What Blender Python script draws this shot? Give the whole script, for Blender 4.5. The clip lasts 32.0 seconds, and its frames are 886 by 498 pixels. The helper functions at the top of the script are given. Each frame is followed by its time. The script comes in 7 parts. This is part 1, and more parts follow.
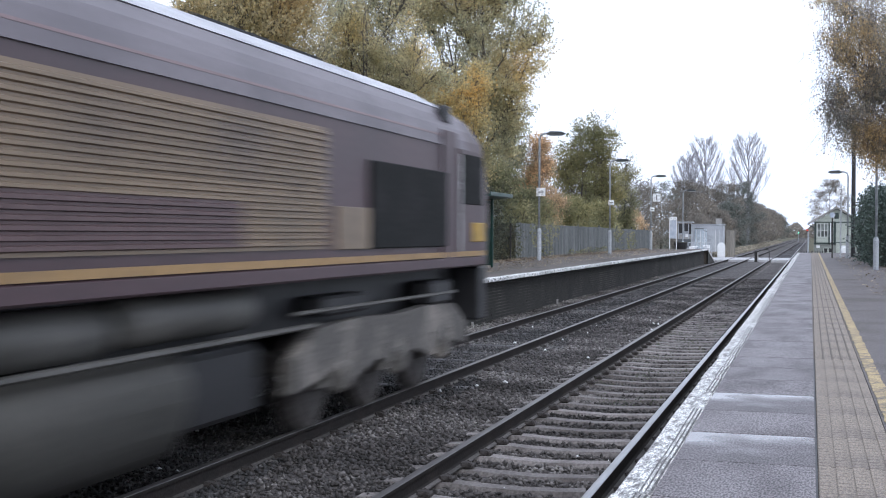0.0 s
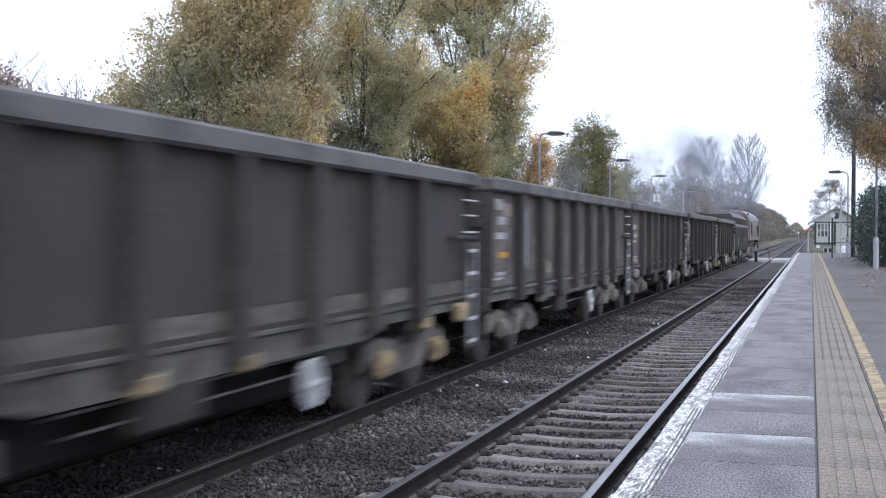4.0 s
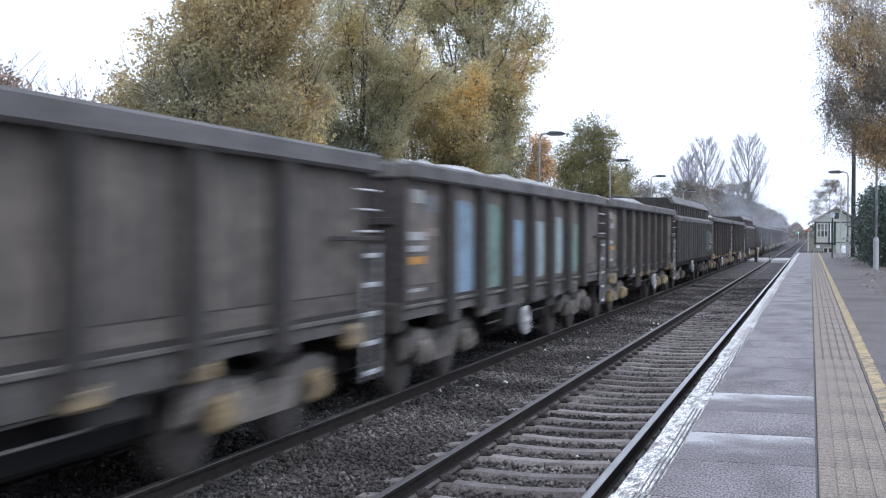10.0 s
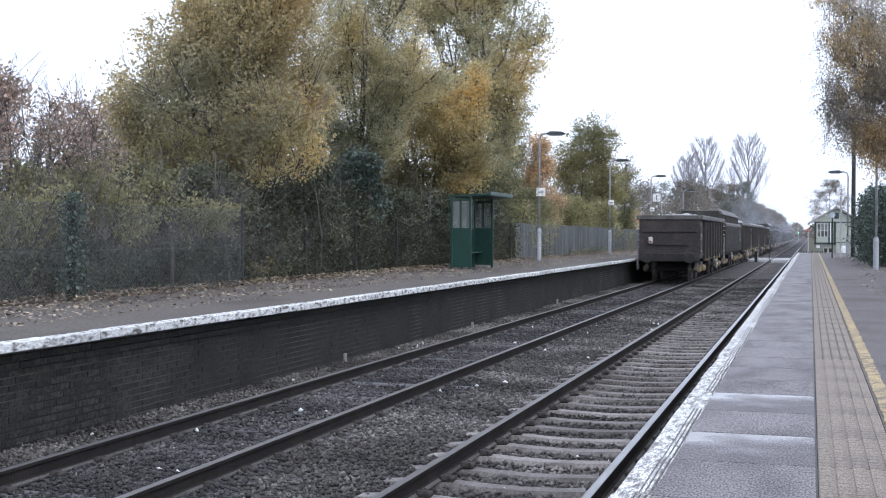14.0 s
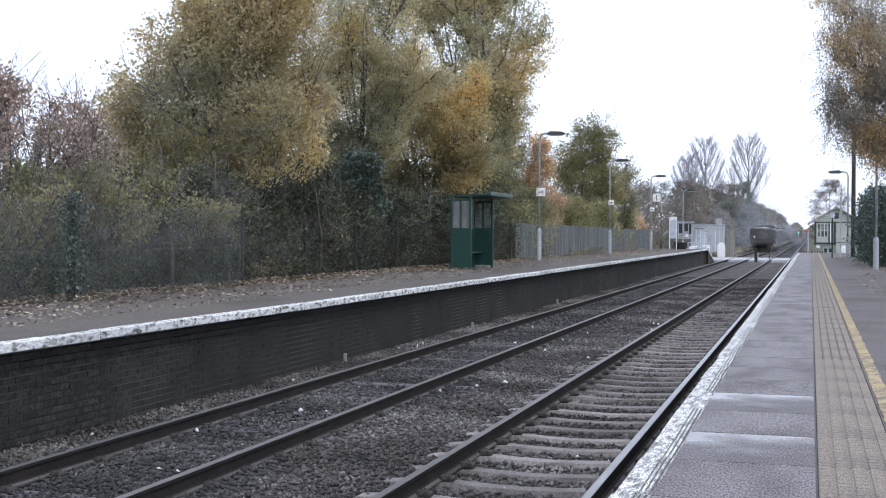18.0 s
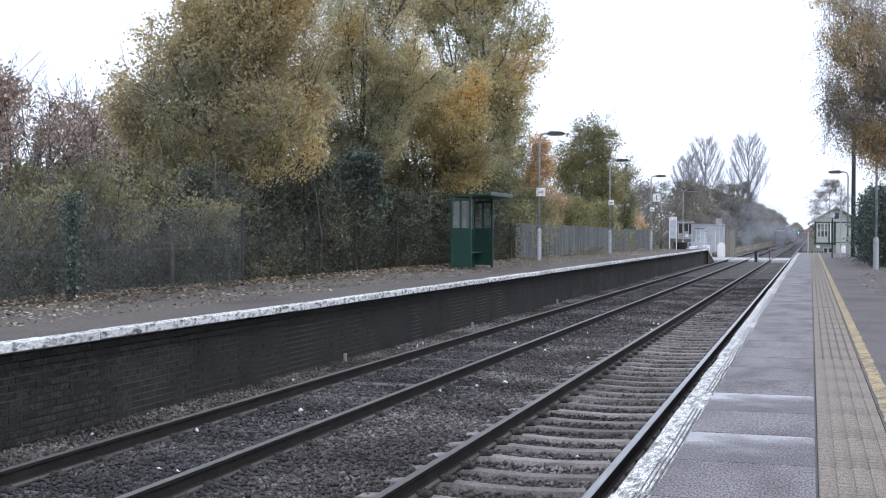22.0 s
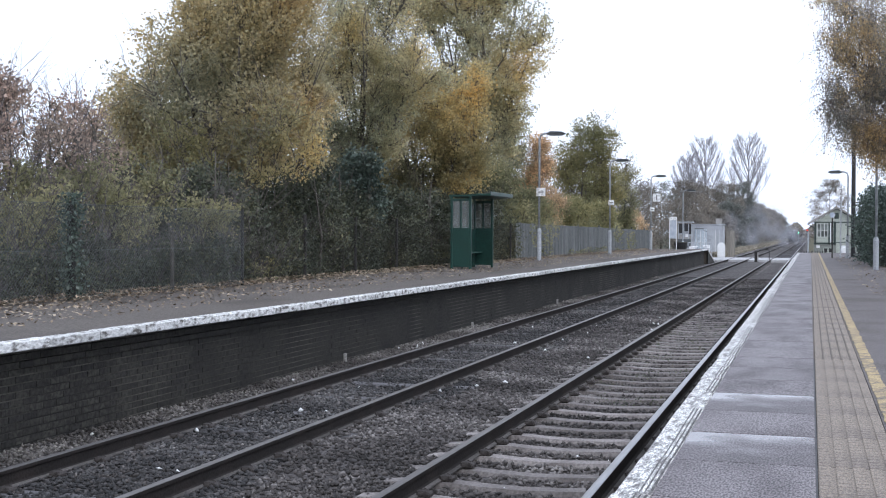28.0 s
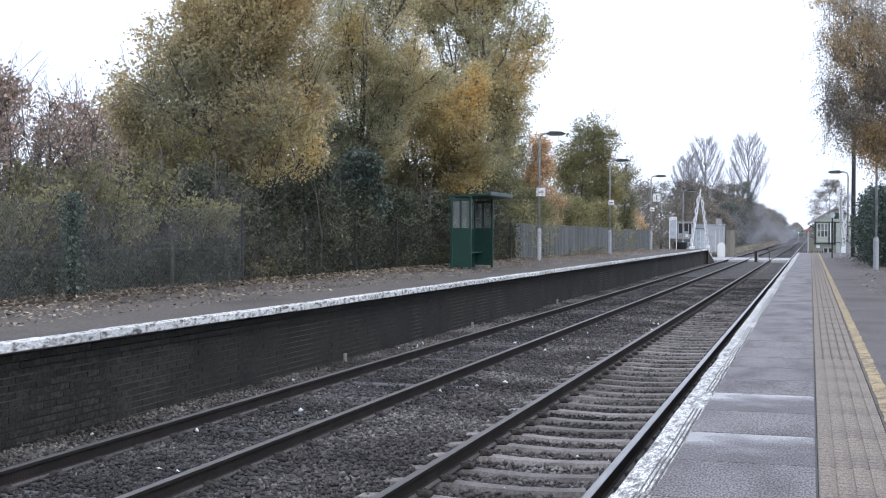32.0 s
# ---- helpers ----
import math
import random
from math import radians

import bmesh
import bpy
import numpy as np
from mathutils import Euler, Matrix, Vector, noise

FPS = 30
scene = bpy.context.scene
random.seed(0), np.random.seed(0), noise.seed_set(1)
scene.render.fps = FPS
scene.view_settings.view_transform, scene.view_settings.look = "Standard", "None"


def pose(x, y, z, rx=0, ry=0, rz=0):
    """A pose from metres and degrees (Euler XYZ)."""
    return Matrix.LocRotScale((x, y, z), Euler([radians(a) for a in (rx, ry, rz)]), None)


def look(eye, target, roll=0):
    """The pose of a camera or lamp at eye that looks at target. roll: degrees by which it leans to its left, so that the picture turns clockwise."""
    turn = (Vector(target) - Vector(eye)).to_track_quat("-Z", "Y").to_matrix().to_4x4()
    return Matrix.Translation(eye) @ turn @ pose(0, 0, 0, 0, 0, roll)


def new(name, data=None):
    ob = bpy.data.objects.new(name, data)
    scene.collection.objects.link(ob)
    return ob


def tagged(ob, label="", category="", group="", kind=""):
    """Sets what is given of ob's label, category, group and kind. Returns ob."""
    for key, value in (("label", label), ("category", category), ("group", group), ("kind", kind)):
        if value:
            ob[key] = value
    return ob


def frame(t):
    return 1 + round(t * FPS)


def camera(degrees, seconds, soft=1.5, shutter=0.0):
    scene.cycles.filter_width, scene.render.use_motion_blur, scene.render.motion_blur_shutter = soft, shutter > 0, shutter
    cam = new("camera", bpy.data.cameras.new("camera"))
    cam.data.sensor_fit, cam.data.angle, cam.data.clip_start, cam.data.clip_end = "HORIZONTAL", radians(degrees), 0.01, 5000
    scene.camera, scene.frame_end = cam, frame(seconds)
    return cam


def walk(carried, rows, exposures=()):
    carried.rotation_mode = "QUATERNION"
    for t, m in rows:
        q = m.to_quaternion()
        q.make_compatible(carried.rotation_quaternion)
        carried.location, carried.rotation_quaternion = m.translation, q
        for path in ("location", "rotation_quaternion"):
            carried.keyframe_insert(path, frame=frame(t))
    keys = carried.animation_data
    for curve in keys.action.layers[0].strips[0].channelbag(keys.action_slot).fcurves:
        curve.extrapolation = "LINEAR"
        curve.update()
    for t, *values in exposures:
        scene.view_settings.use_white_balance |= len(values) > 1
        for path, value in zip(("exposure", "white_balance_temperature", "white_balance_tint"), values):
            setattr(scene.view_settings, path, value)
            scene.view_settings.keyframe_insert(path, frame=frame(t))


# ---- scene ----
# The origin lies under the camera at rail-top height; y runs along the line, x to the right.
EYE = Vector((0.0, 0.0, 1.977))
PSI, TILT = 0.2943, -0.0125
AIM = Vector((-math.sin(PSI) * math.cos(TILT), math.cos(PSI) * math.cos(TILT), math.sin(TILT)))
cam = camera(40.12, 32.0, soft=1.1, shutter=0.55)
walk(cam, [(0.0, look(EYE, EYE + AIM, 0.21)), (32.0, look(EYE, EYE + AIM, 0.21))], exposures=[(0.0, 0.12, 6300, 10), (1.0, 0.09, 6260, 10), (2.5, 0.20, 6250, 10), (10.0, 0.18, 6250, 10), (12.0, 0.19, 6250, 10), (14.0, 0.18, 6310, 10), (16.5, 0.07, 6390, 10), (32.0, 0.07, 6390, 10)])

# ---- light: a bright overcast sky with a broad weak sun behind the cloud ----
world = bpy.data.worlds.new("overcast_sky")
scene.world = world
world.use_nodes = True
wn, wl = world.node_tree.nodes, world.node_tree.links
wn.clear()
sky = wn.new("ShaderNodeTexSky")
sky.sky_type, sky.sun_disc = "NISHITA", False
sky.sun_elevation, sky.sun_rotation = radians(34), radians(150)
sky.air_density, sky.dust_density, sky.ozone_density = 1.0, 4.0, 1.0
grey = wn.new("ShaderNodeHueSaturation")
grey.inputs["Saturation"].default_value = 0.22
grey.inputs["Value"].default_value = 1.0
back = wn.new("ShaderNodeBackground")
back.inputs["Strength"].default_value = 0.15
wout = wn.new("ShaderNodeOutputWorld")
wl.new(sky.outputs[0], grey.inputs["Color"])
deck = wn.new("ShaderNodeMix")  # an even cloud deck over the clear sky
deck.data_type = "RGBA"
deck.inputs["Factor"].default_value = 0.85
deck.inputs[7].default_value = (8.05, 8.8, 10.55, 1)
wl.new(grey.outputs[0], deck.inputs[6])
wl.new(deck.outputs[2], back.inputs["Color"])
wl.new(back.outputs[0], wout.inputs["Surface"])
sun = new("sun", bpy.data.lights.new("sun", "SUN"))
sun.data.energy, sun.data.angle, sun.data.color = 0.5, radians(25), (1.0, 0.97, 0.93)
sun.matrix_basis = look((0, 0, 60), (0 - 60 * math.cos(radians(34)) * math.sin(radians(150)), -60 * math.cos(radians(34)) * math.cos(radians(150)), 60 - 60 * math.sin(radians(34))))
scene.cycles.transparent_max_bounces = 256


# ---- materials ----
def mat(name, base, alt=None, rough=0.8, metal=0.0, big=0.6, fine=30.0, bump=0.25, depth=0.01, stretch=(1, 1, 1), alt_amount=0.5, rand=0.0, speck=0.25, gloss_var=0.0, world_space=False, spec=0.5, crisp=0.12):
    """A procedural surface: two scales of colour variation, fine relief, and a little change from piece to piece."""
    m = bpy.data.materials.new(name)
    m.use_nodes = True
    n, l = m.node_tree.nodes, m.node_tree.links
    n.clear()
    out, bs = n.new("ShaderNodeOutputMaterial"), n.new("ShaderNodeBsdfPrincipled")
    l.new(bs.outputs[0], out.inputs["Surface"])
    tc, mp = n.new("ShaderNodeTexCoord"), n.new("ShaderNodeMapping")
    mp.inputs["Scale"].default_value = stretch
    l.new(tc.outputs["Object"], mp.inputs["Vector"])
    if rand:  # alike pieces take their stains from different places
        o2, far = n.new("ShaderNodeObjectInfo"), n.new("ShaderNodeVectorMath")
        far.operation = "MULTIPLY_ADD"
        far.inputs[1].default_value = (31.0, 57.0, 83.0)
        l.new(o2.outputs["Random"], far.inputs[0]), l.new(tc.outputs["Object"], far.inputs[2]), l.new(far.outputs[0], mp.inputs["Vector"])
    n1, n2 = n.new("ShaderNodeTexNoise"), n.new("ShaderNodeTexNoise")
    n1.inputs["Scale"].default_value, n1.inputs["Detail"].default_value = big, 6.0
    n2.inputs["Scale"].default_value, n2.inputs["Detail"].default_value = fine, 4.0
    for k in (n1, n2):
        l.new(mp.outputs[0], k.inputs["Vector"])
    ramp = n.new("ShaderNodeMapRange")
    ramp.inputs["From Min"].default_value, ramp.inputs["From Max"].default_value = 0.62 - 0.3 * alt_amount, 0.72 - 0.12 * alt_amount
    l.new(n1.outputs["Fac"], ramp.inputs["Value"])
    mix = n.new("ShaderNodeMix")
    mix.data_type = "RGBA"
    alt = alt or tuple(c * 0.65 for c in base)
    mix.inputs[6].default_value, mix.inputs[7].default_value = (*base, 1), (*alt, 1)
    l.new(ramp.outputs[0], mix.inputs["Factor"])
    hsv = n.new("ShaderNodeHueSaturation")
    l.new(mix.outputs[2], hsv.inputs["Color"])
    val = n.new("ShaderNodeMapRange")
    val.inputs["From Min"].default_value, val.inputs["From Max"].default_value = 0.5 - crisp, 0.5 + crisp
    val.inputs["To Min"].default_value, val.inputs["To Max"].default_value = 1 - speck, 1 + speck
    l.new(n2.outputs["Fac"], val.inputs["Value"])
    last = val.outputs[0]
    if rand:
        oi, rr, mul = n.new("ShaderNodeObjectInfo"), n.new("ShaderNodeMapRange"), n.new("ShaderNodeMath")
        rr.inputs["To Min"].default_value, rr.inputs["To Max"].default_value = 1 - rand, 1 + rand
        l.new(oi.outputs["Random"], rr.inputs["Value"])
        mul.operation = "MULTIPLY"
        l.new(last, mul.inputs[0]), l.new(rr.outputs[0], mul.inputs[1])
        last = mul.outputs[0]
    l.new(last, hsv.inputs["Value"])
    l.new(hsv.outputs[0], bs.inputs["Base Color"])
    bs.inputs["Roughness"].default_value, bs.inputs["Metallic"].default_value = rough, metal
    bs.inputs["Specular IOR Level"].default_value = spec
    if gloss_var:
        gv = n.new("ShaderNodeMapRange")
        gv.inputs["From Min"].default_value, gv.inputs["From Max"].default_value = 0.35, 0.65
        gv.inputs["To Min"].default_value, gv.inputs["To Max"].default_value = max(0.03, rough - gloss_var), rough
        l.new(n1.outputs["Fac"], gv.inputs["Value"]), l.new(gv.outputs[0], bs.inputs["Roughness"])
    if bump:
        bp = n.new("ShaderNodeBump")
        bp.inputs["Strength"].default_value, bp.inputs["Distance"].default_value = bump, depth
        l.new(n2.outputs["Fac"], bp.inputs["Height"]), l.new(bp.outputs[0], bs.inputs["Normal"])
    return m


def island_mat(name, colours, rough=0.75, spread=0.25, patch=0.25, through_light=0.0, vary=0.4):
    """Many small pieces in one mesh, each with its own colour out of a few, drifting in patches."""
    m = bpy.data.materials.new(name)
    m.use_nodes = True
    n, l = m.node_tree.nodes, m.node_tree.links
    n.clear()
    out, bs = n.new("ShaderNodeOutputMaterial"), n.new("ShaderNodeBsdfPrincipled")
    geo, tc, ns = n.new("ShaderNodeNewGeometry"), n.new("ShaderNodeTexCoord"), n.new("ShaderNodeTexNoise")
    ns.inputs["Scale"].default_value, ns.inputs["Detail"].default_value = patch, 2.0
    l.new(tc.outputs["Object"], ns.inputs["Vector"])
    add = n.new("ShaderNodeMath")
    add.operation = "MULTIPLY_ADD"
    add.inputs[1].default_value = spread * 2
    l.new(geo.outputs["Random Per Island"], add.inputs[0])
    sub = n.new("ShaderNodeMapRange")
    sub.inputs["From Min"].default_value, sub.inputs["From Max"].default_value = 0.3, 0.7
    sub.inputs["To Min"].default_value, sub.inputs["To Max"].default_value = -spread, 1 - spread
    l.new(ns.outputs["Fac"], sub.inputs["Value"]), l.new(sub.outputs[0], add.inputs[2])
    ramp = n.new("ShaderNodeValToRGB")
    while len(ramp.color_ramp.elements) < len(colours):
        ramp.color_ramp.elements.new(0.5)
    for i, c in enumerate(colours):
        ramp.color_ramp.elements[i].position = i / max(1, len(colours) - 1)
        ramp.color_ramp.elements[i].color = (*c, 1)
    l.new(add.outputs[0], ramp.inputs["Fac"])
    hsv, vr, wn2 = n.new("ShaderNodeHueSaturation"), n.new("ShaderNodeMapRange"), n.new("ShaderNodeTexWhiteNoise")
    wn2.noise_dimensions = "1D"
    l.new(geo.outputs["Random Per Island"], wn2.inputs["W"])
    vr.inputs["To Min"].default_value, vr.inputs["To Max"].default_value = 1 - vary, 1 + vary
    l.new(wn2.outputs["Value"], vr.inputs["Value"]), l.new(vr.outputs[0], hsv.inputs["Value"])
    l.new(ramp.outputs[0], hsv.inputs["Color"]), l.new(hsv.outputs[0], bs.inputs["Base Color"])
    bs.inputs["Roughness"].default_value = rough
    if through_light:
        tr, mx = n.new("ShaderNodeBsdfTranslucent"), n.new("ShaderNodeMixShader")
        l.new(hsv.outputs[0], tr.inputs["Color"])
        mx.inputs["Fac"].default_value = through_light
        l.new(bs.outputs[0], mx.inputs[1]), l.new(tr.outputs[0], mx.inputs[2]), l.new(mx.outputs[0], out.inputs["Surface"])
    else:
        l.new(bs.outputs[0], out.inputs["Surface"])
    return m


def glow(name, colour, strength):
    m = bpy.data.materials.new(name)
    m.use_nodes = True
    b = m.node_tree.nodes["Principled BSDF"]
    b.inputs["Base Color"].default_value = (*colour, 1)
    b.inputs["Emission Color"].default_value, b.inputs["Emission Strength"].default_value = (*colour, 1), strength
    return m


M_BALLAST = mat("ballast_ground", (0.091, 0.082, 0.081), (0.054, 0.048, 0.047), 0.95, big=0.8, fine=22, bump=1.0, depth=0.06, speck=0.55)
M_STONES = island_mat("ballast_stones", [(0.023, 0.021, 0.020), (0.059, 0.053, 0.051), (0.100, 0.090, 0.087), (0.228, 0.213, 0.205)], 0.9, 0.35, 0.5)
M_STONES_PALE = island_mat("dusty_stones", [(0.060, 0.054, 0.050), (0.105, 0.096, 0.090), (0.155, 0.143, 0.134), (0.27, 0.255, 0.24)], 0.9, 0.35, 0.5)
M_STONES_OILY = island_mat("oily_stones", [(0.016, 0.016, 0.017), (0.034, 0.033, 0.034), (0.060, 0.057, 0.057), (0.13, 0.125, 0.122)], 0.8, 0.35, 0.5)
M_SOIL = mat("soil_grass", (0.10, 0.085, 0.05), (0.06, 0.075, 0.03), 1.0, big=0.25, fine=9, bump=0.6, depth=0.08, speck=0.4)
M_RAILHEAD = mat("worn_rail_head", (0.17, 0.16, 0.158), (0.12, 0.112, 0.11), 0.46, 0.6, big=2, fine=40, bump=0.03, stretch=(1, 0.05, 1), speck=0.15)
M_RAILBRIGHT = mat("bright_rail_head", (0.34, 0.34, 0.35), (0.22, 0.22, 0.23), 0.32, 0.9, big=2, fine=40, bump=0.03, stretch=(1, 0.05, 1), speck=0.15)
M_RAIL = mat("rusty_rail", (0.026, 0.023, 0.022), (0.036, 0.030, 0.028), 0.9, 0.0, big=3, fine=50, bump=0.2, depth=0.003, spec=0.15)
M_SLEEPER = mat("grey_sleeper", (0.240, 0.218, 0.210), (0.143, 0.126, 0.120), 0.85, big=2.0, fine=40, bump=0.3, rand=0.25)
M_TIMBER_SLEEPER = mat("dark_sleeper", (0.095, 0.092, 0.098), (0.06, 0.057, 0.06), 0.85, big=2.0, fine=30, bump=0.3, rand=0.3)
M_CLIP = mat("dull_clip", (0.060, 0.052, 0.049), None, 0.8, 0.3, big=8, fine=60)
M_WHITE_EDGE = mat("worn_white_paint", (0.66, 0.66, 0.65), (0.19, 0.18, 0.175), 0.6, big=24.0, fine=120, bump=0.5, depth=0.006, stretch=(1.0, 0.28, 1.0), alt_amount=0.63, speck=0.5, crisp=0.05, rand=0.06)
M_WHITE_COPING = mat("worn_white_coping", (0.72, 0.72, 0.71), (0.10, 0.09, 0.08), 0.65, big=19.0, fine=50, bump=0.6, depth=0.015, stretch=(1, 0.45, 1.0), alt_amount=0.47, speck=0.2, rand=0.16)
M_TARMAC = mat("platform_tarmac", (0.1024, 0.0880, 0.0760), (0.0640, 0.0528, 0.0440), 0.8, big=0.8, fine=60, bump=0.4, depth=0.006, stretch=(1, 0.35, 1), speck=0.35, crisp=0.08)
M_TARMAC_DARK = mat("brown_tarmac", (0.110, 0.096, 0.094), (0.066, 0.053, 0.047), 0.7, big=0.7, fine=60, bump=0.4, depth=0.006, speck=0.4, crisp=0.08)
M_BRICK = mat("sooty_brick", (0.031, 0.029, 0.0245), (0.0175, 0.0165, 0.0150), 0.9, big=1.4, fine=22, bump=0.6, rand=0.30, speck=0.5)
M_MORTAR = mat("sooty_mortar", (0.020, 0.019, 0.018), (0.15, 0.14, 0.118), 0.95, big=0.75, fine=50, bump=0.4, alt_amount=0.62)
M_TACTILE = mat("buff_tactile_paving", (0.2422, 0.1995, 0.1596), (0.1757, 0.1444, 0.1216), 0.65, big=1.6, fine=110, bump=0.3, stretch=(1, 0.4, 1), rand=0.0, speck=0.3, crisp=0.07)
M_YELLOW = mat("worn_yellow_paint", (0.43, 0.325, 0.165), (0.15, 0.125, 0.105), 0.7, big=11, fine=60, bump=0.3, alt_amount=0.60, speck=0.35)
M_BARK = mat("bark", (0.125, 0.112, 0.10), (0.075, 0.068, 0.062), 0.95, big=2, fine=18, bump=0.6, depth=0.02, stretch=(1, 1, 0.3))
M_BIRCH_BARK = mat("birch_bark", (0.30, 0.27, 0.25), (0.06, 0.05, 0.045), 0.9, big=3, fine=18, bump=0.4, depth=0.02, stretch=(1, 1, 2.5), alt_amount=0.6)
M_GALV = mat("galvanised_steel", (0.42, 0.44, 0.47), (0.32, 0.34, 0.37), 0.55, 0.2, big=2, fine=30, bump=0.05)
M_WHITE = mat("white_paint", (0.78, 0.79, 0.80), (0.6, 0.61, 0.62), 0.5, big=1.2, fine=20, bump=0.05, speck=0.08)
M_BLACK = mat("black_paint", (0.018, 0.018, 0.02), None, 0.5, big=2, fine=20, bump=0.05)
M_GREEN = mat("green_paint", (0.010, 0.050, 0.040), (0.008, 0.038, 0.03), 0.42, big=1.5, fine=30, bump=0.06)
M_CONCRETE = mat("grey_concrete", (0.33, 0.32, 0.31), (0.22, 0.21, 0.2), 0.9, big=1.2, fine=30, bump=0.3)
M_FENCE = mat("weathered_fence_board", (0.155, 0.165, 0.165), (0.095, 0.102, 0.098), 0.9, big=1.5, fine=14, bump=0.3, stretch=(4, 4, 0.6), rand=0.22)
M_WIRE = mat("fence_wire", (0.15, 0.165, 0.165), (0.09, 0.10, 0.10), 0.55, 0.4, big=1, fine=10, bump=0)
M_DARK = mat("dark_underframe", (0.030, 0.028, 0.027), (0.055, 0.050, 0.046), 0.85, 0.1, big=1.6, fine=25, bump=0.3)
M_PANE = mat("scratched_plastic_pane", (0.22, 0.24, 0.24), (0.14, 0.16, 0.16), 0.25, big=2, fine=20, bump=0.05, speck=0.08)
pn, pl = M_PANE.node_tree.nodes, M_PANE.node_tree.links
pclear, pmix = pn.new("ShaderNodeBsdfTransparent"), pn.new("ShaderNodeMixShader")
pmix.inputs["Fac"].default_value = 0.58
pl.new([q for q in pn if q.type == "BSDF_PRINCIPLED"][0].outputs[0], pmix.inputs[1]), pl.new(pclear.outputs[0], pmix.inputs[2])
pl.new(pmix.outputs[0], [q for q in pn if q.type == "OUTPUT_MATERIAL"][0].inputs["Surface"])


# ---- mesh helpers ----
class Geo:
    """Gathers vertices and faces for one mesh."""

    def __init__(self):
        self.v, self.f = [], []

    def add(self, v, f):
        k = len(self.v)
        self.v += [tuple(p) for p in v]
        self.f += [tuple(i + k for i in q) for q in f]
        return self

    def box(self, c, s, bevel=0.0, turn=None):
        x, y, z = s[0] / 2, s[1] / 2, s[2] / 2
        if bevel <= 0:
            v = [(i * x, j * y, k * z) for i in (-1, 1) for j in (-1, 1) for k in (-1, 1)]
            f = [(0, 1, 3, 2), (4, 6, 7, 5), (0, 4, 5, 1), (2, 3, 7, 6), (0, 2, 6, 4), (1, 5, 7, 3)]
        else:
            b = min(bevel, x * 0.9, y * 0.9, z * 0.9)
            v, idx = [], {}
            for i in (-1, 1):
                for j in (-1, 1):
                    for k in (-1, 1):
                        idx[i, j, k] = len(v)
                        v += [(i * x, j * (y - b), k * (z - b)), (i * (x - b), j * y, k * (z - b)), (i * (x - b), j * (y - b), k * z)]
            q = lambda i, j, k, a: idx[i, j, k] + a
            f = []
            for s1 in (-1, 1):
                o = [(-1, -1), (1, -1), (1, 1), (-1, 1)][::s1]
                f.append(tuple(q(s1, a, b2, 0) for a, b2 in o))
                f.append(tuple(q(a, s1, b2, 1) for a, b2 in o[::-1]))
                f.append(tuple(q(a, b2, s1, 2) for a, b2 in o))
            for i in (-1, 1):
                for j in (-1, 1):
                    f.append((q(i, j, -1, 0), q(i, j, 1, 0), q(i, j, 1, 1), q(i, j, -1, 1)))
                    f.append((q(i, -1, j, 0), q(i, 1, j, 0), q(i, 1, j, 2), q(i, -1, j, 2)))
                    f.append((q(-1, i, j, 1), q(1, i, j, 1), q(1, i, j, 2), q(-1, i, j, 2)))
                    for k in (-1, 1):
                        f.append((q(i, j, k, 0), q(i, j, k, 1), q(i, j, k, 2)))
        m = Matrix.Translation(c) @ (turn if turn else Matrix.Identity(4))
        return self.add([m @ Vector(p) for p in v], f)

    def tube(self, pts, radii, n=8, caps=True):
        pts = [Vector(p) for p in pts]
        if not isinstance(radii, (list, tuple)):
            radii = [radii] * len(pts)
        v, f = [], []
        up = Vector((0.31, 0.17, 0.93))
        for i, p in enumerate(pts):
            d = (pts[min(i + 1, len(pts) - 1)] - pts[max(i - 1, 0)]).normalized()
            a = d.cross(up if abs(d.dot(up)) < 0.95 else Vector((1, 0, 0))).normalized()
            b = d.cross(a)
            v += [p + (a * math.cos(2 * math.pi * k / n) + b * math.sin(2 * math.pi * k / n)) * radii[i] for k in range(n)]
        for i in range(len(pts) - 1):
            f += [(i * n + k, i * n + (k + 1) % n, (i + 1) * n + (k + 1) % n, (i + 1) * n + k) for k in range(n)]
        if caps:
            f += [tuple(range(n))[::-1], tuple(range((len(pts) - 1) * n, len(pts) * n))]
        return self.add(v, f)

    def prism(self, profile, a, b, axis="y"):
        """A closed outline swept straight from a to b along an axis. Outline pairs are (x, z) for y, (y, z) for x, (x, y) for z."""
        put = {"y": lambda p, t: (p[0], t, p[1]), "x": lambda p, t: (t, p[0], p[1]), "z": lambda p, t: (p[0], p[1], t)}[axis]
        n = len(profile)
        v = [put(p, a) for p in profile] + [put(p, b) for p in profile]
        f = [(k, (k + 1) % n, n + (k + 1) % n, n + k) for k in range(n)]
        return self.add(v, f + [tuple(range(n))[::-1], tuple(range(n, 2 * n))])

    def data(self, name, material, smooth=False):
        me = bpy.data.meshes.new(name)
        me.from_pydata(self.v, [], self.f)
        bm = bmesh.new()
        bm.from_mesh(me)
        bmesh.ops.recalc_face_normals(bm, faces=bm.faces)
        bm.to_mesh(me)
        bm.free()
        me.materials.append(material)
        if smooth:
            me.polygons.foreach_set("use_smooth", [True] * len(me.polygons))
        return me


def part(name, geo, material, parent=None, label="", smooth=False, at=None):
    """One mesh object, under a thing or a part."""
    ob = new(name, geo if isinstance(geo, bpy.types.Mesh) else geo.data(name, material, smooth))
    if parent:
        ob.parent = parent
    if at:
        ob.matrix_basis = at
    return tagged(ob, label) if label else ob


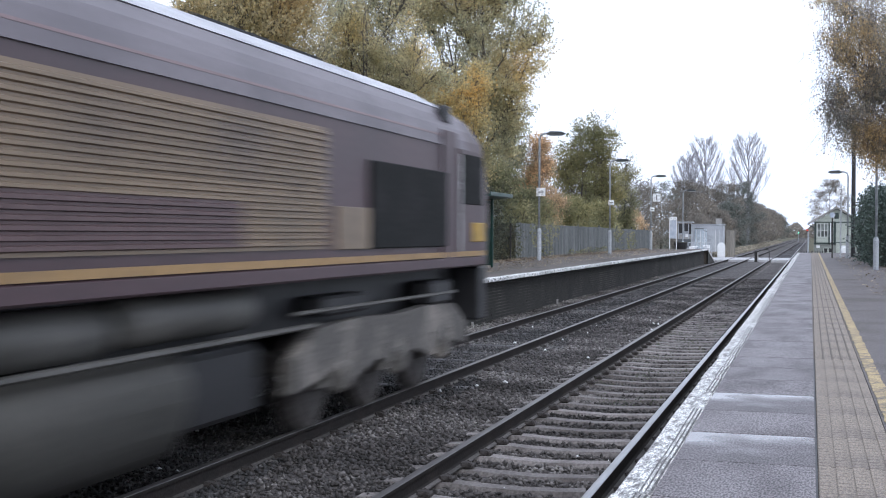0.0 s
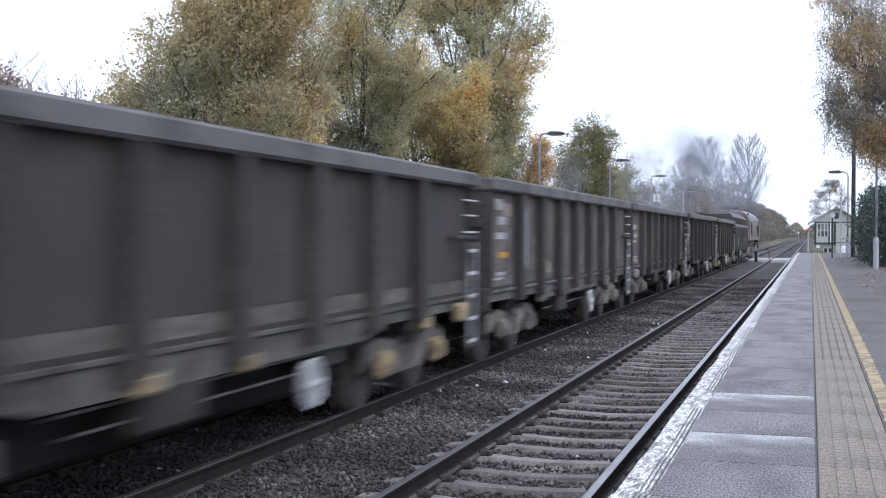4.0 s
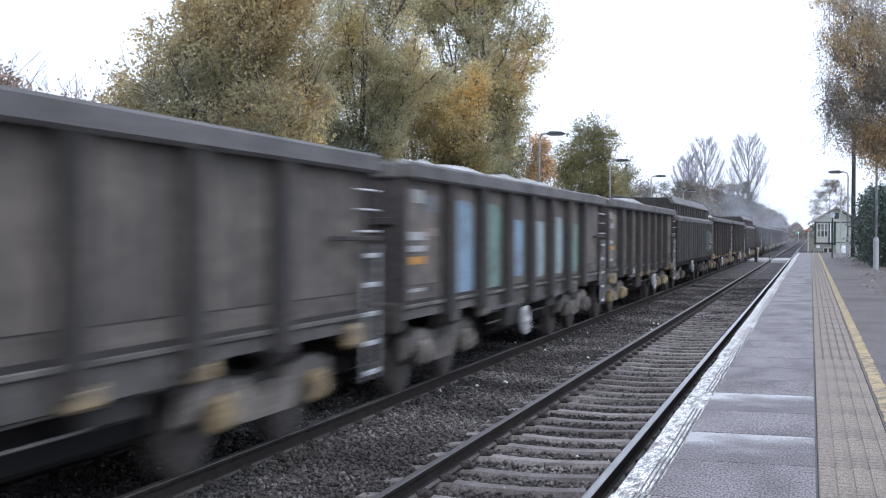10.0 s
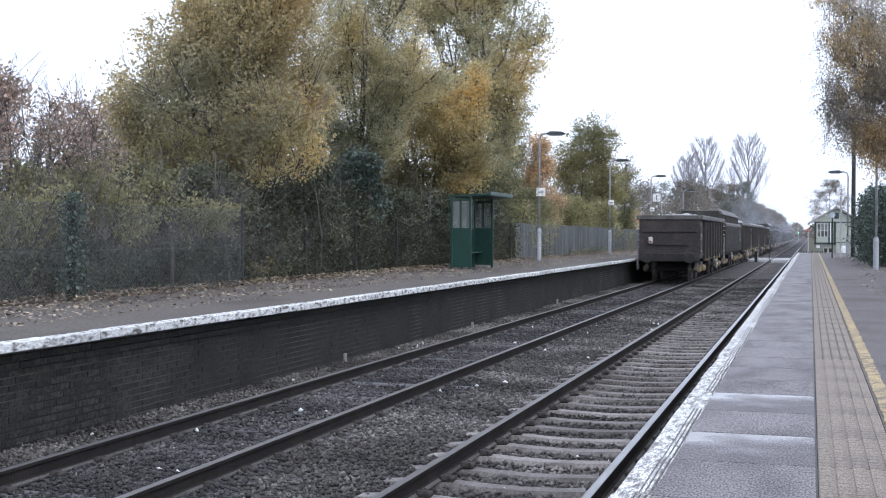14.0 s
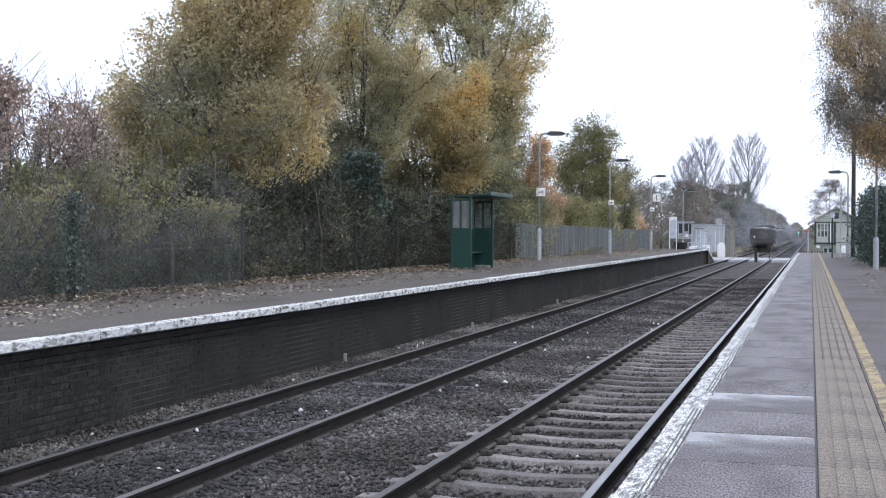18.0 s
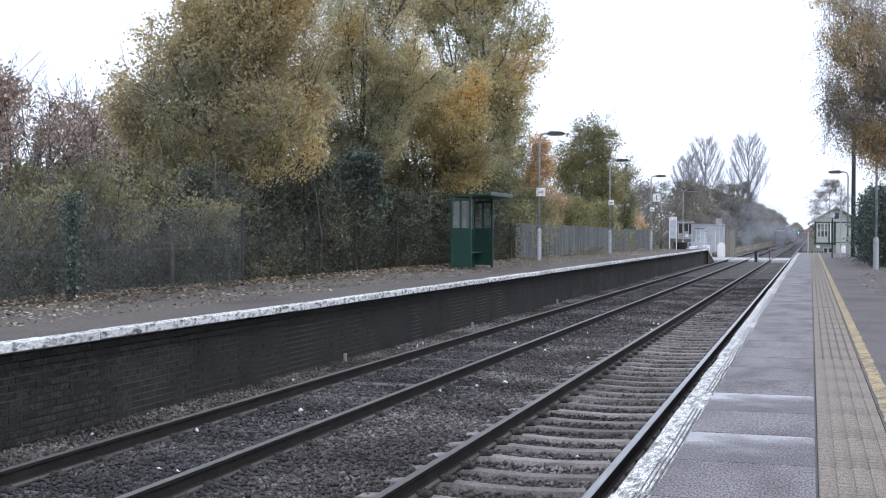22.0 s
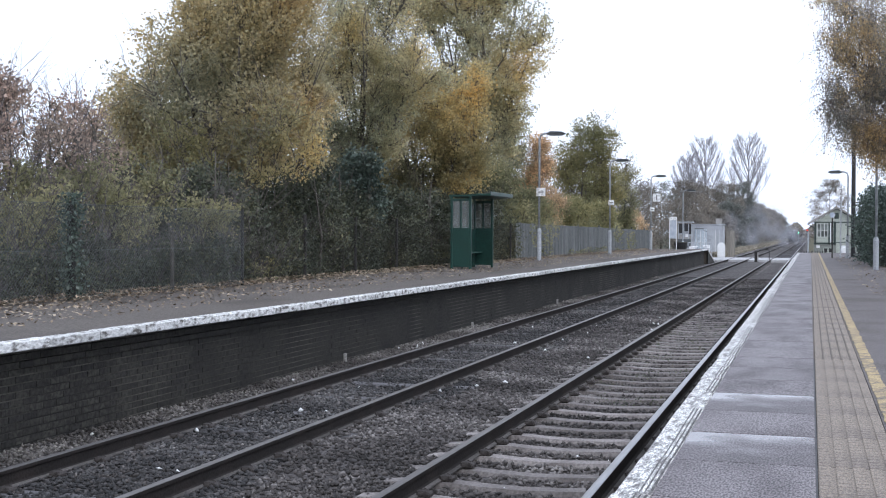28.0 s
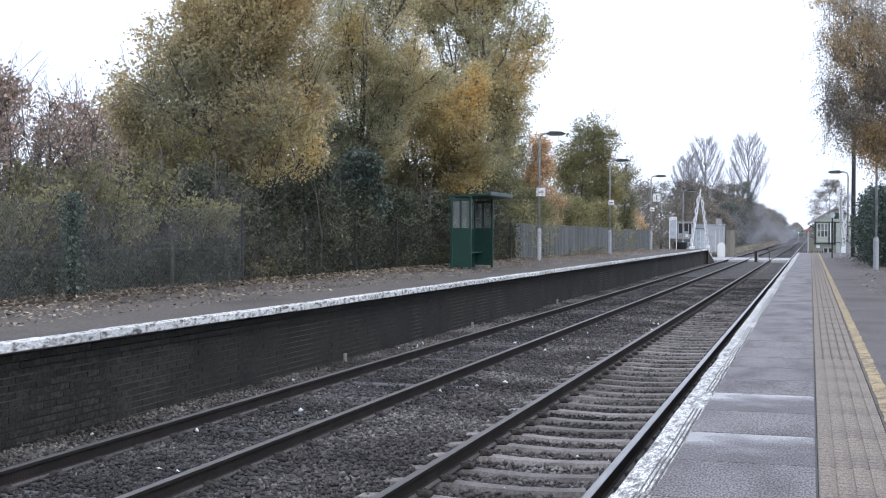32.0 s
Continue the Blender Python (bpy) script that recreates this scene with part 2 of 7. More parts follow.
def thing(name, label, category, group="", at=None, kind=""):
    ob = tagged(new(name), label, category, group, kind)
    if at:
        ob.matrix_basis = at
    return ob


def soup(name, corners, material):
    """A mesh of loose faces from an array (faces, corners, 3)."""
    n, k, _ = corners.shape
    me = bpy.data.meshes.new(name)
    me.vertices.add(n * k), me.loops.add(n * k), me.polygons.add(n)
    me.vertices.foreach_set("co", corners.astype(np.float32).ravel())
    me.loops.foreach_set("vertex_index", np.arange(n * k, dtype=np.int32))
    me.polygons.foreach_set("loop_start", np.arange(0, n * k, k, dtype=np.int32))
    me.update(calc_edges=True)
    me.materials.append(material)
    return me


def solids(name, verts, faces, places, sizes, turns, material, jitter=0.25, rng=None):
    """Many small closed lumps of one rough form, in one mesh."""
    v, n = np.array(verts, float), len(places)
    f = np.array(faces)
    c, s = np.cos(turns), np.sin(turns)
    pts = np.repeat(v[None], n, 0) * (1 + jitter * rng.normal(size=(n, len(v), 1))) * sizes[:, None, :]
    x, y = pts[..., 0] * c[:, None] - pts[..., 1] * s[:, None], pts[..., 0] * s[:, None] + pts[..., 1] * c[:, None]
    pts = np.stack([x, y, pts[..., 2]], -1) + places[:, None, :]
    idx = (f[None] + (np.arange(n) * len(v))[:, None, None]).reshape(-1, f.shape[1])
    me = bpy.data.meshes.new(name)
    k = f.shape[1]
    me.vertices.add(n * len(v)), me.loops.add(idx.size), me.polygons.add(len(idx))
    me.vertices.foreach_set("co", pts.astype(np.float32).ravel())
    me.loops.foreach_set("vertex_index", idx.astype(np.int32).ravel())
    me.polygons.foreach_set("loop_start", np.arange(0, idx.size, k, dtype=np.int32))
    me.update(calc_edges=True)
    me.materials.append(material)
    return me


# ---- the ground, the line and its platforms ----
TOP_R, TOP_L = 0.779, 0.928          # platform surfaces
EDGE_R, EDGE_L = -0.875, -7.163      # platform edges
RAILS = (-1.605, -3.110, -4.928, -6.433)
FAR_END = 1400.0

g = Geo()
xs = [-1500, -200, -40, -12.5, -10.0, -9.4, 1.5, 4, 40, 200, 1500]
zs = [-0.6, -0.5, -0.45, 0.5, 0.5, -0.42, -0.42, 0.3, 0.2, -0.5, -0.6]
ys = [-300, -60, 88, 96, 2500]
hs = [1, 1, 1, 0, 0]
for yy, hh in zip(ys, hs):
    for xx, zz in zip(xs, zs):
        g.v.append((xx, yy, zz if hh else min(zz, -0.3)))
for j in range(len(ys) - 1):
    for i in range(len(xs) - 1):
        a = j * len(xs) + i
        g.f.append((a, a + 1, a + 1 + len(xs), a + len(xs)))
tagged(part("ground", g, M_SOIL), "brown soil and rough grass beside the railway line", "ground", kind="structure")

# ballast bed: one rolled sheet, fuller between the tracks
rows_x = [-9.0, -7.5, -7.0, -6.75, -6.1, -5.2, -4.6, -4.2, -3.7, -3.5, -2.9, -1.85, -1.5, -1.1, -0.4]
rows_z = [-0.24, -0.16, -0.16, -0.165, -0.175, -0.175, -0.165, -0.175, -0.20, -0.205, -0.225, -0.225, -0.21, -0.22, -0.24]
g = Geo()
ysteps = [-40 + 0.6 * i for i in range(200)] + [80 + 8 * i for i in range(11)] + [200, 300, 500, 900, FAR_END]
for yy in ysteps:
    for xx, zz in zip(rows_x, rows_z):
        g.v.append((xx, yy, zz + 0.018 * noise.noise((xx * 1.7, yy * 0.9, 0)) if yy < 100 else zz))
w = len(rows_x)
for j in range(len(ysteps) - 1):
    for i in range(w - 1):
        g.f.append((j * w + i, j * w + i + 1, (j + 1) * w + i + 1, (j + 1) * w + i))
bed = tagged(part("ballast_bed", g, M_BALLAST, smooth=True), "grey crushed-stone ballast bed under two railway tracks", "ballast", kind="structure")

LUMP_V = [(1, 0, 0), (-0.9, 0.2, 0), (0.1, 1, 0.1), (-0.1, -1, 0), (0.1, 0.1, 0.9), (0, 0, -0.9)]
LUMP_F = [(0, 2, 4), (2, 1, 4), (1, 3, 4), (3, 0, 4), (2, 0, 5), (1, 2, 5), (3, 1, 5), (0, 3, 5)]


def bed_height(x):
    return np.interp(x, rows_x, rows_z)


rng = np.random.default_rng(3)


def stones(count, x0, x1, y0, y1, size, lift=0.0):
    x, y = rng.uniform(x0, x1, count), y0 + (y1 - y0) * rng.uniform(0, 1, count) ** 1.25
    keep = np.ones(count, bool)
    for r in RAILS:
        keep &= abs(x - r) > 0.085
    # between the near rails most stones lie in the cribs, between sleepers
    near = (x > -3.55) & (x < -1.2)
    crib = abs(((y - 0.30) / 0.65) % 1.0 - 0.5) < 0.33
    keep &= ~near | crib | (rng.uniform(size=count) < 0.05)
    x, y = x[keep], y[keep]
    s = size * rng.uniform(0.55, 1.35, (len(x), 3)) * np.array([1, 1, 0.8])
    z = bed_height(x) + lift + rng.uniform(-0.012, 0.022, len(x))
    oily = (abs(x + 5.68) < 0.95 + 0.25 * np.sin(y * 0.9)) & (rng.uniform(size=len(x)) < 0.85)
    dusty = (x < -6.62 + 0.1 * np.sin(y * 1.3)) & (rng.uniform(size=len(x)) < 0.8)
    place, turn = np.stack([x, y, z], -1), rng.uniform(0, 6.28, len(x))
    return [solids("stones", LUMP_V, LUMP_F, place[k], s[k], turn[k], m, 0.22, rng) for k, m in ((~oily & ~dusty, M_STONES), (oily, M_STONES_OILY), (dusty, M_STONES_PALE))]


for nm, args in (("near_stones", (80000, -7.75, -0.9, 6.0, 26.0, 0.0275)), ("far_stones", (48000, -8.2, -0.9, 24.0, 62.0, 0.032))):
    for me, words in zip(stones(*args), ("loose grey ballast stones", "oil-darkened ballast stones between the rails", "dusty pale ballast stones along the platform wall")):
        tagged(part("ballast_stones", me, None, bed), words, kind="stuff")

pr = np.random.default_rng(31)
px, py = pr.uniform(-7.4, -1.2, 60), 6.5 + 26 * pr.uniform(0, 1, 60) ** 1.4
tagged(part("pale_stones", solids("pale_stones", LUMP_V, LUMP_F, np.stack([px, py, bed_height(px) + 0.02], -1), pr.uniform(0.018, 0.04, (60, 3)), pr.uniform(0, 6, 60), M_WHITE, 0.2, pr), None, bed), "scattered pale stones and scraps", kind="stuff")

M_FOOT = mat("dusty_rail_foot", (0.115, 0.105, 0.10), (0.06, 0.054, 0.05), 0.85, big=2.5, fine=40, bump=0.2)
# rails: flat-bottom section, head polished on top
tracks = [thing("railway_track", "railway track of steel rails on pale grey sleepers in ballast", "railway track", "railway tracks", kind="structure"),
          thing("railway_track", "railway track of steel rails on dark sleepers half buried in ballast", "railway track", "railway tracks", kind="structure")]
SECTION = [(-0.070, -0.159), (0.070, -0.159), (0.070, -0.150), (0.012, -0.128), (0.009, -0.045), (0.034, -0.034), (0.036, -0.006), (-0.036, -0.006), (-0.034, -0.034), (-0.009, -0.045), (-0.012, -0.128), (-0.070, -0.150)]
HEAD = [(-0.036, -0.006), (0.036, -0.006), (0.034, -0.002), (0.020, 0.0), (-0.020, 0.0), (-0.034, -0.002)]
for i, r in enumerate(RAILS):
    body = part("rail", Geo().prism([(r + a, b) for a, b in SECTION], -40, FAR_END), M_RAIL, tracks[i // 2], "rust-brown steel rail with a bright worn head")
    part("rail_foot", Geo().prism([(r + 0.072, -0.160), (r + 0.072, -0.1495), (r + 0.040, -0.137), (r + 0.040, -0.160)], -40, 120).prism([(r - 0.072, -0.160), (r - 0.072, -0.1495), (r - 0.040, -0.137), (r - 0.040, -0.160)], -40, 120), M_FOOT, body, "dusty rail foot")
    part("rail_head", Geo().prism([(r + a, b) for a, b in HEAD], -40, FAR_END), M_RAILBRIGHT if i == 0 else M_RAILHEAD, body)

# near track: shallow-waisted sleepers at 0.65 m; ends dip into the stones
prof = [(-1.27, -0.25), (-1.22, -0.190), (-0.95, -0.168), (-0.55, -0.168), (-0.35, -0.180), (0, -0.190), (0.35, -0.180), (0.55, -0.168), (0.95, -0.168), (1.22, -0.190), (1.27, -0.25)]
g = Geo()
for hw, dz in ((0.115, -0.09), (0.082, 0.0), (-0.082, 0.0), (-0.115, -0.09)):
    g.v += [(a, hw, b + dz) for a, b in prof]
n = len(prof)
for j in range(3):
    g.f += [(j * n + i, j * n + i + 1, (j + 1) * n + i + 1, (j + 1) * n + i) for i in range(n - 1)]
SLEEPER = g.data("sleeper", M_SLEEPER)
g = Geo()
for sx in (-1, 1):
    g.tube([(sx * 0.09, -0.06, -0.155), (sx * 0.14, -0.05, -0.125), (sx * 0.15, 0.02, -0.135), (sx * 0.10, 0.06, -0.12), (sx * 0.06, 0.03, -0.14)], 0.011, 6)
    g.box((sx * 0.115, 0, -0.150), (0.12, 0.115, 0.05), 0.014)
    g.box((sx * 0.085, 0, -0.128), (0.07, 0.085, 0.018), 0.006)
g.box((0, 0, -0.165), (0.17, 0.15, 0.010), 0.002)
CLIP = g.data("rail_clip", M_CLIP)
for k in range(150):
    y = 0.30 + 0.65 * (k + 8)
    if y < 111:
        part("sleeper", SLEEPER, None, tracks[0], at=pose(-2.3575 + random.uniform(-0.02, 0.02), y, random.uniform(-0.008, 0.004) - min(0.05, max(0.0, (y - 24) * 0.0022)), 0, 0, random.uniform(-0.4, 0.4)))
        if k < 60:
            for r in RAILS[:2]:
                part("rail_clip", CLIP, None, tracks[0], at=pose(r, y, 0.004))
SLEEPER_L = Geo().box((0, 0, -0.235), (2.55, 0.255, 0.13), 0.02).data("sleeper", M_TIMBER_SLEEPER)
for k in range(130):
    y = 0.1 + 0.70 * (k + 8)
    if y < 111:
        part("sleeper", SLEEPER_L, None, tracks[1], at=pose(-5.68, y, random.uniform(-0.035, 0.022), random.uniform(-1, 1), 0, random.uniform(-0.8, 0.8)))
        if k < 50:
            for r in RAILS[2:]:
                part("rail_clip", CLIP, None, tracks[1], at=pose(r, y, 0.0))
g = Geo()
for k in range(330):
    for xc in (-2.3575, -5.68):
        g.box((xc, 123 + 0.68 * k, -0.262), (2.5, 0.26, 0.13))
tagged(part("distant_sleepers", g, M_TIMBER_SLEEPER, tracks[0]), "distant grey sleepers", kind="stuff")

# ---- near platform ----
plat = thing("platform_near", "station platform with a worn white edge, paved walkway, buff tactile strip and yellow line", "platform", kind="structure")
SLAB = 0.955
Y0 = 5.60 - SLAB * 12
NS = int((87.6 - Y0) / SLAB)
Y1 = Y0 + NS * SLAB
part("core", Geo().box(((-0.70 + 6.5) / 2, (Y0 + Y1) / 2, 0.22), (7.2, Y1 - Y0, 0.98)), M_MORTAR, plat, "sooty brick platform wall")
M_GRIME_BROWN = mat("groove_dirt", (0.140, 0.121, 0.104), (0.20, 0.168, 0.138), 0.9, big=7, fine=50, bump=0.2, alt_amount=0.45)
M_GROOVE_DARK = mat("groove_wear_and_shade", (0.10, 0.095, 0.095), (0.26, 0.26, 0.26), 0.9, big=9, fine=50, bump=0.2, alt_amount=0.5)
# edge slabs, ribbed along their inner half
EDGE_W = 0.180
g = Geo()
g.box((0, 0, -0.045), (EDGE_W, SLAB - 0.008, 0.09), 0.012)
for i in range(3):
    g.box((0.016 + 0.024 * i, 0, 0.003), (0.014, SLAB - 0.02, 0.011), 0.004)
EDGE = g.data("edge_slab", M_WHITE_EDGE)
# dark strips paint the worn grooves and the shadow their slight depth lacks
GROOVE = Geo()
for i in range(3):
    GROOVE.box((0.028 + 0.024 * i, 0, 0.0005), (0.0095, SLAB - 0.03, 0.006))
GROOVE = GROOVE.data("groove", M_GROOVE_DARK)
EDGE_FLAT = Geo().box((0, 0, -0.045), (EDGE_W, SLAB - 0.006, 0.096), 0.014).data("edge_slab", M_WHITE_EDGE)
M_PAVE = mat("damp_paving", (0.150, 0.132, 0.139), (0.100, 0.087, 0.093), 0.6, big=2.6, fine=95, bump=0.9, depth=0.006, stretch=(1, 0.35, 1), rand=0.09, speck=0.75, crisp=0.10, gloss_var=0.14)
M_PAVE_WET = mat("soaked_paving", (0.132, 0.118, 0.126), (0.095, 0.084, 0.09), 0.6, big=2.6, fine=95, bump=0.12, depth=0.003, stretch=(1, 0.35, 1), speck=0.6, crisp=0.10)
wet, lw = M_PAVE_WET.node_tree.nodes, M_PAVE_WET.node_tree.links
wc, wsep, wadd, wmap = wet.new("ShaderNodeTexCoord"), wet.new("ShaderNodeSeparateXYZ"), wet.new("ShaderNodeMath"), wet.new("ShaderNodeMapRange")
wns, wside = wet.new("ShaderNodeTexNoise"), wet.new("ShaderNodeMath")
wns.inputs["Scale"].default_value, wns.inputs["Detail"].default_value = 2.4, 5.0
wadd.operation = wside.operation = "MULTIPLY_ADD"  # rain lies towards the slab's low end and its trackside
wadd.inputs[1].default_value, wside.inputs[1].default_value = 1.7, -0.30
lw.new(wc.outputs["Object"], wsep.inputs[0]), lw.new(wc.outputs["Object"], wns.inputs["Vector"])
lw.new(wns.outputs["Fac"], wadd.inputs[0]), lw.new(wsep.outputs["Y"], wadd.inputs[2])
lw.new(wsep.outputs["X"], wside.inputs[0]), lw.new(wadd.outputs[0], wside.inputs[2])
wmap.inputs["From Min"].default_value, wmap.inputs["From Max"].default_value = 0.72, 1.38
wmap.inputs["To Min"].default_value, wmap.inputs["To Max"].default_value = 0.6, 0.10
lw.new(wside.outputs[0], wmap.inputs["Value"])
lw.new(wmap.outputs[0], [q for q in wet if q.type == "BSDF_PRINCIPLED"][0].inputs["Roughness"])
PAVE_WET = Geo().box((0, 0, -0.03), (0.726, SLAB - 0.013, 0.06), 0.003).data("paving_slab", M_PAVE_WET)
PAVE = Geo().box((0, 0, -0.03), (0.726, SLAB - 0.013, 0.06), 0.003).data("paving_slab", M_PAVE)
TACT = Geo()
TACT.box((0, 0, -0.03), (0.40, SLAB - 0.006, 0.06), 0.004)
for i in range(5):
    for j in range(11):
        TACT.box((-0.166 + 0.083 * i, -SLAB / 2 + SLAB * (j + 0.5) / 11, 0.003), (0.060, SLAB / 11 - 0.007, 0.007))
TACT_DIRT = Geo()
for i in range(6):
    TACT_DIRT.box((-0.2075 + 0.083 * i, 0, 0.0012), (0.011, SLAB - 0.02, 0.003))
TACT_DIRT = TACT_DIRT.data("groove", M_GRIME_BROWN)
TACT = TACT.data("tactile_slab", M_TACTILE)
rs = random.Random(5)
for k in range(NS):
    y = Y0 + SLAB * (k + 0.5)
    wob = lambda a: rs.uniform(-a, a)
    worn = rs.random() < 0.2
    edge = part("edge_slab", EDGE_FLAT if worn else EDGE, None, plat, at=pose(EDGE_R + EDGE_W / 2 + wob(0.008), y, TOP_R + wob(0.003), wob(0.25), wob(0.3), wob(0.2)))
    if not worn and 3 < y < 45:
        part("groove", GROOVE, None, edge, "dark strips of worn paint and painted shade in the grooves")
    part("paving_slab", PAVE_WET if 8.5 < y < 9.5 or 6.6 < y < 7.5 else PAVE, None, plat, at=pose(-0.3305, y, TOP_R + wob(0.0015), wob(0.05), wob(0.05)))
    tactile = part("tactile_slab", TACT, None, plat, at=pose(0.245, y, TOP_R + wob(0.002), wob(0.1), wob(0.1)))
    if y > 12:
        part("groove", TACT_DIRT, None, tactile, "brown dirt in the grooves")
part("channel_joint", Geo().box((0.036, (Y0 + Y1) / 2, TOP_R - 0.02), (0.012, Y1 - Y0, 0.03)), M_BLACK, plat)
part("tarmac", Geo().box(((0.45 + 6.5) / 2, (Y0 + Y1) / 2, TOP_R - 0.037), (6.05, Y1 - Y0, 0.07)), M_TARMAC_DARK, plat, "dark brown tarmac strewn with leaves")
line, steps = Geo(), int((Y1 - Y0) / 0.11)
for k in range(steps + 1):
    y = Y0 + (Y1 - Y0) * k / steps
    a = 0.468 + 0.013 * noise.noise((y * 3.1, 0.0, 3.0)) + 0.010 * noise.noise((y * 11.0, 5.0, 3.0))
    b = 0.576 + 0.018 * noise.noise((y * 2.3, 9.0, 3.0)) + 0.012 * noise.noise((y * 9.0, 14.0, 3.0))
    line.v += [(a, y, TOP_R - 0.01), (a + 0.002, y, TOP_R + 0.003), (b - 0.002, y, TOP_R + 0.003), (b, y, TOP_R - 0.01)]
    if k:
        line.f += [(4 * k - 4 + i, 4 * k - 3 + i, 4 * k + 1 + i, 4 * k + i) for i in range(3)]
part("yellow_line", line, M_YELLOW, plat, "worn yellow safety line")
# ---- far platform ----
platl = thing("platform_far", "station platform with white coping above a sooty brick wall, strewn with fallen leaves", "platform", kind="structure")
LY0, LY1 = 4.0, 90.5
part("core", Geo().box(((-7.472 - 11.6) / 2, (LY0 + LY1) / 2 - 8, 0.32), (4.128, LY1 - LY0 + 16, 1.14)), M_MORTAR, platl, "sooty mortar behind the bricks")
part("tarmac", Geo().box(((-7.30 - 11.6) / 2, (LY0 + LY1) / 2 - 8, TOP_L - 0.034), (4.30, LY1 - LY0 + 16, 0.07)), M_TARMAC, platl, "grey-brown tarmac with leaf litter")
g = Geo()
g.prism([(LY1 - 0.02, -0.2), (LY1 + 6.4, -0.2), (LY1 + 6.4, -0.06), (LY1 - 0.02, TOP_L)], -7.2, -11.6, "x")
part("ramp", g, M_TARMAC, platl, "sloping platform end")
part("ramp_wall", Geo().prism([(LY1 - 0.02, -0.22), (LY1 + 6.3, -0.22), (LY1 + 6.3, -0.12), (LY1 - 0.02, TOP_L - 0.1)], -7.19, -7.30, "x"), M_BRICK, platl, "sooty brick side of the ramp")
part("ramp_edge", Geo().prism([(LY1, TOP_L - 0.1), (LY1 + 6.4, -0.14), (LY1 + 6.4, -0.04), (LY1, TOP_L + 0.012)], -7.17, -7.42, "x"), M_WHITE_COPING, platl, "white ramp edging")
CL = 0.90
COPING = Geo().box((0, 0, -0.041), (0.165, CL - 0.007, 0.097), 0.010).data("coping_slab", M_WHITE_COPING)
for k in range(int((LY1 - LY0) / CL) + 1):
    part("coping_slab", COPING, None, platl, at=pose(EDGE_L - 0.0825 + random.uniform(-0.014, 0.014), LY0 + CL * (k + 0.5), TOP_L + 0.006 + random.uniform(-0.004, 0.004), 0, 0, random.uniform(-0.3, 0.3)))
# bricks: the stretch nearest to the line of sight as pieces, the rest joined
BRICK = Geo().box((0, 0, 0), (0.10, 0.2225, 0.0635), 0.003).data("brick", M_BRICK)
rest = Geo()
made = 0
for c in range(13):
    z = -0.20 + 0.076 * (c + 0.5)
    step = 0.225
    nb = int(60 / step)
    for k in range(nb):
        y = 8.6 + step * (k + 0.5 * (c % 2))
        out = 0.045 if c >= 11 else 0.0
        x = -7.515 + out + random.uniform(-0.002, 0.004)
        if y < 13.7 and made < 300:
            part("brick", BRICK, None, platl, at=pose(x, y, z))
            made += 1
        else:
            rest.box((x, y, z), (0.10, 0.2225, 0.0635))
    rest.box((-7.515, 8.6 + nb * step + 11, z), (0.10, 22, 0.063))
me = bpy.data.meshes.new("brickwork")
me.from_pydata(rest.v, [], rest.f)
me.materials.append(M_BRICK)
tagged(part("brickwork", me, None, platl), "courses of sooty brick", kind="stuff")


# ---- trees and shrubs ----
L_OLIVE = island_mat("olive_autumn_leaves", [(0.324, 0.340, 0.248), (0.491, 0.486, 0.335), (0.670, 0.602, 0.389), (0.900, 0.729, 0.389)], 0.6, 0.15, 0.27, 0.76, 0.27)
L_BROWN = island_mat("brown_autumn_leaves", [(0.334, 0.329, 0.232), (0.496, 0.450, 0.295), (0.658, 0.554, 0.336), (0.810, 0.594, 0.287)], 0.6, 0.16, 0.26, 0.78, 0.26)
L_GOLD = island_mat("gold_autumn_leaves", [(0.258, 0.251, 0.165), (0.448, 0.403, 0.231), (0.638, 0.524, 0.270), (0.840, 0.599, 0.259)], 0.6, 0.16, 0.35, 0.70, 0.28)
L_YELLOW = island_mat("yellowing_leaves", [(0.2604, 0.2604, 0.1554), (0.3192, 0.3066, 0.1680), (0.3864, 0.3486, 0.1764), (0.4704, 0.3864, 0.1848)], 0.6, 0.2, 0.16, 0.68, 0.28)
L_GREEN = island_mat("dull_green_leaves", [(0.165, 0.175, 0.105), (0.275, 0.272, 0.16), (0.385, 0.36, 0.205), (0.53, 0.455, 0.23)], 0.55, 0.16, 0.4, 0.65, 0.28)
# leaf colours darkened to paint in the deep shade beneath the crowns
L_SHADE = island_mat("shade_darkened_leaves", [(0.044, 0.054, 0.038), (0.075, 0.088, 0.060), (0.110, 0.118, 0.077), (0.17, 0.163, 0.092)], 0.6, 0.35, 0.6, 0.25, 0.4)
L_HOLLY = island_mat("dark_evergreen_leaves", [(0.053, 0.078, 0.066), (0.082, 0.115, 0.095), (0.127, 0.158, 0.129)], 0.45, 0.3, 0.5, 0.15)
L_RUST = island_mat("rust_orange_leaves", [(0.344, 0.265, 0.178), (0.623, 0.457, 0.292), (0.834, 0.597, 0.362)], 0.6, 0.3, 0.5, 0.5)
L_RED = island_mat("reddish_twig_leaves", [(0.33, 0.28, 0.235), (0.44, 0.34, 0.28), (0.55, 0.37, 0.30)], 0.7, 0.3, 0.5, 0.5)
L_BIRCH = island_mat("birch_leaves", [(0.29, 0.29, 0.275), (0.37, 0.35, 0.305), (0.53, 0.44, 0.30), (0.74, 0.545, 0.275)], 0.6, 0.3, 0.45, 0.62, 0.3)
# distant leaf colours are lightened to carry the haze of the air
L_FAR = island_mat("haze_paled_scrub", [(0.20, 0.187, 0.168), (0.272, 0.246, 0.213), (0.36, 0.308, 0.25)], 0.9, 0.3, 0.15, 0.4, 0.2)
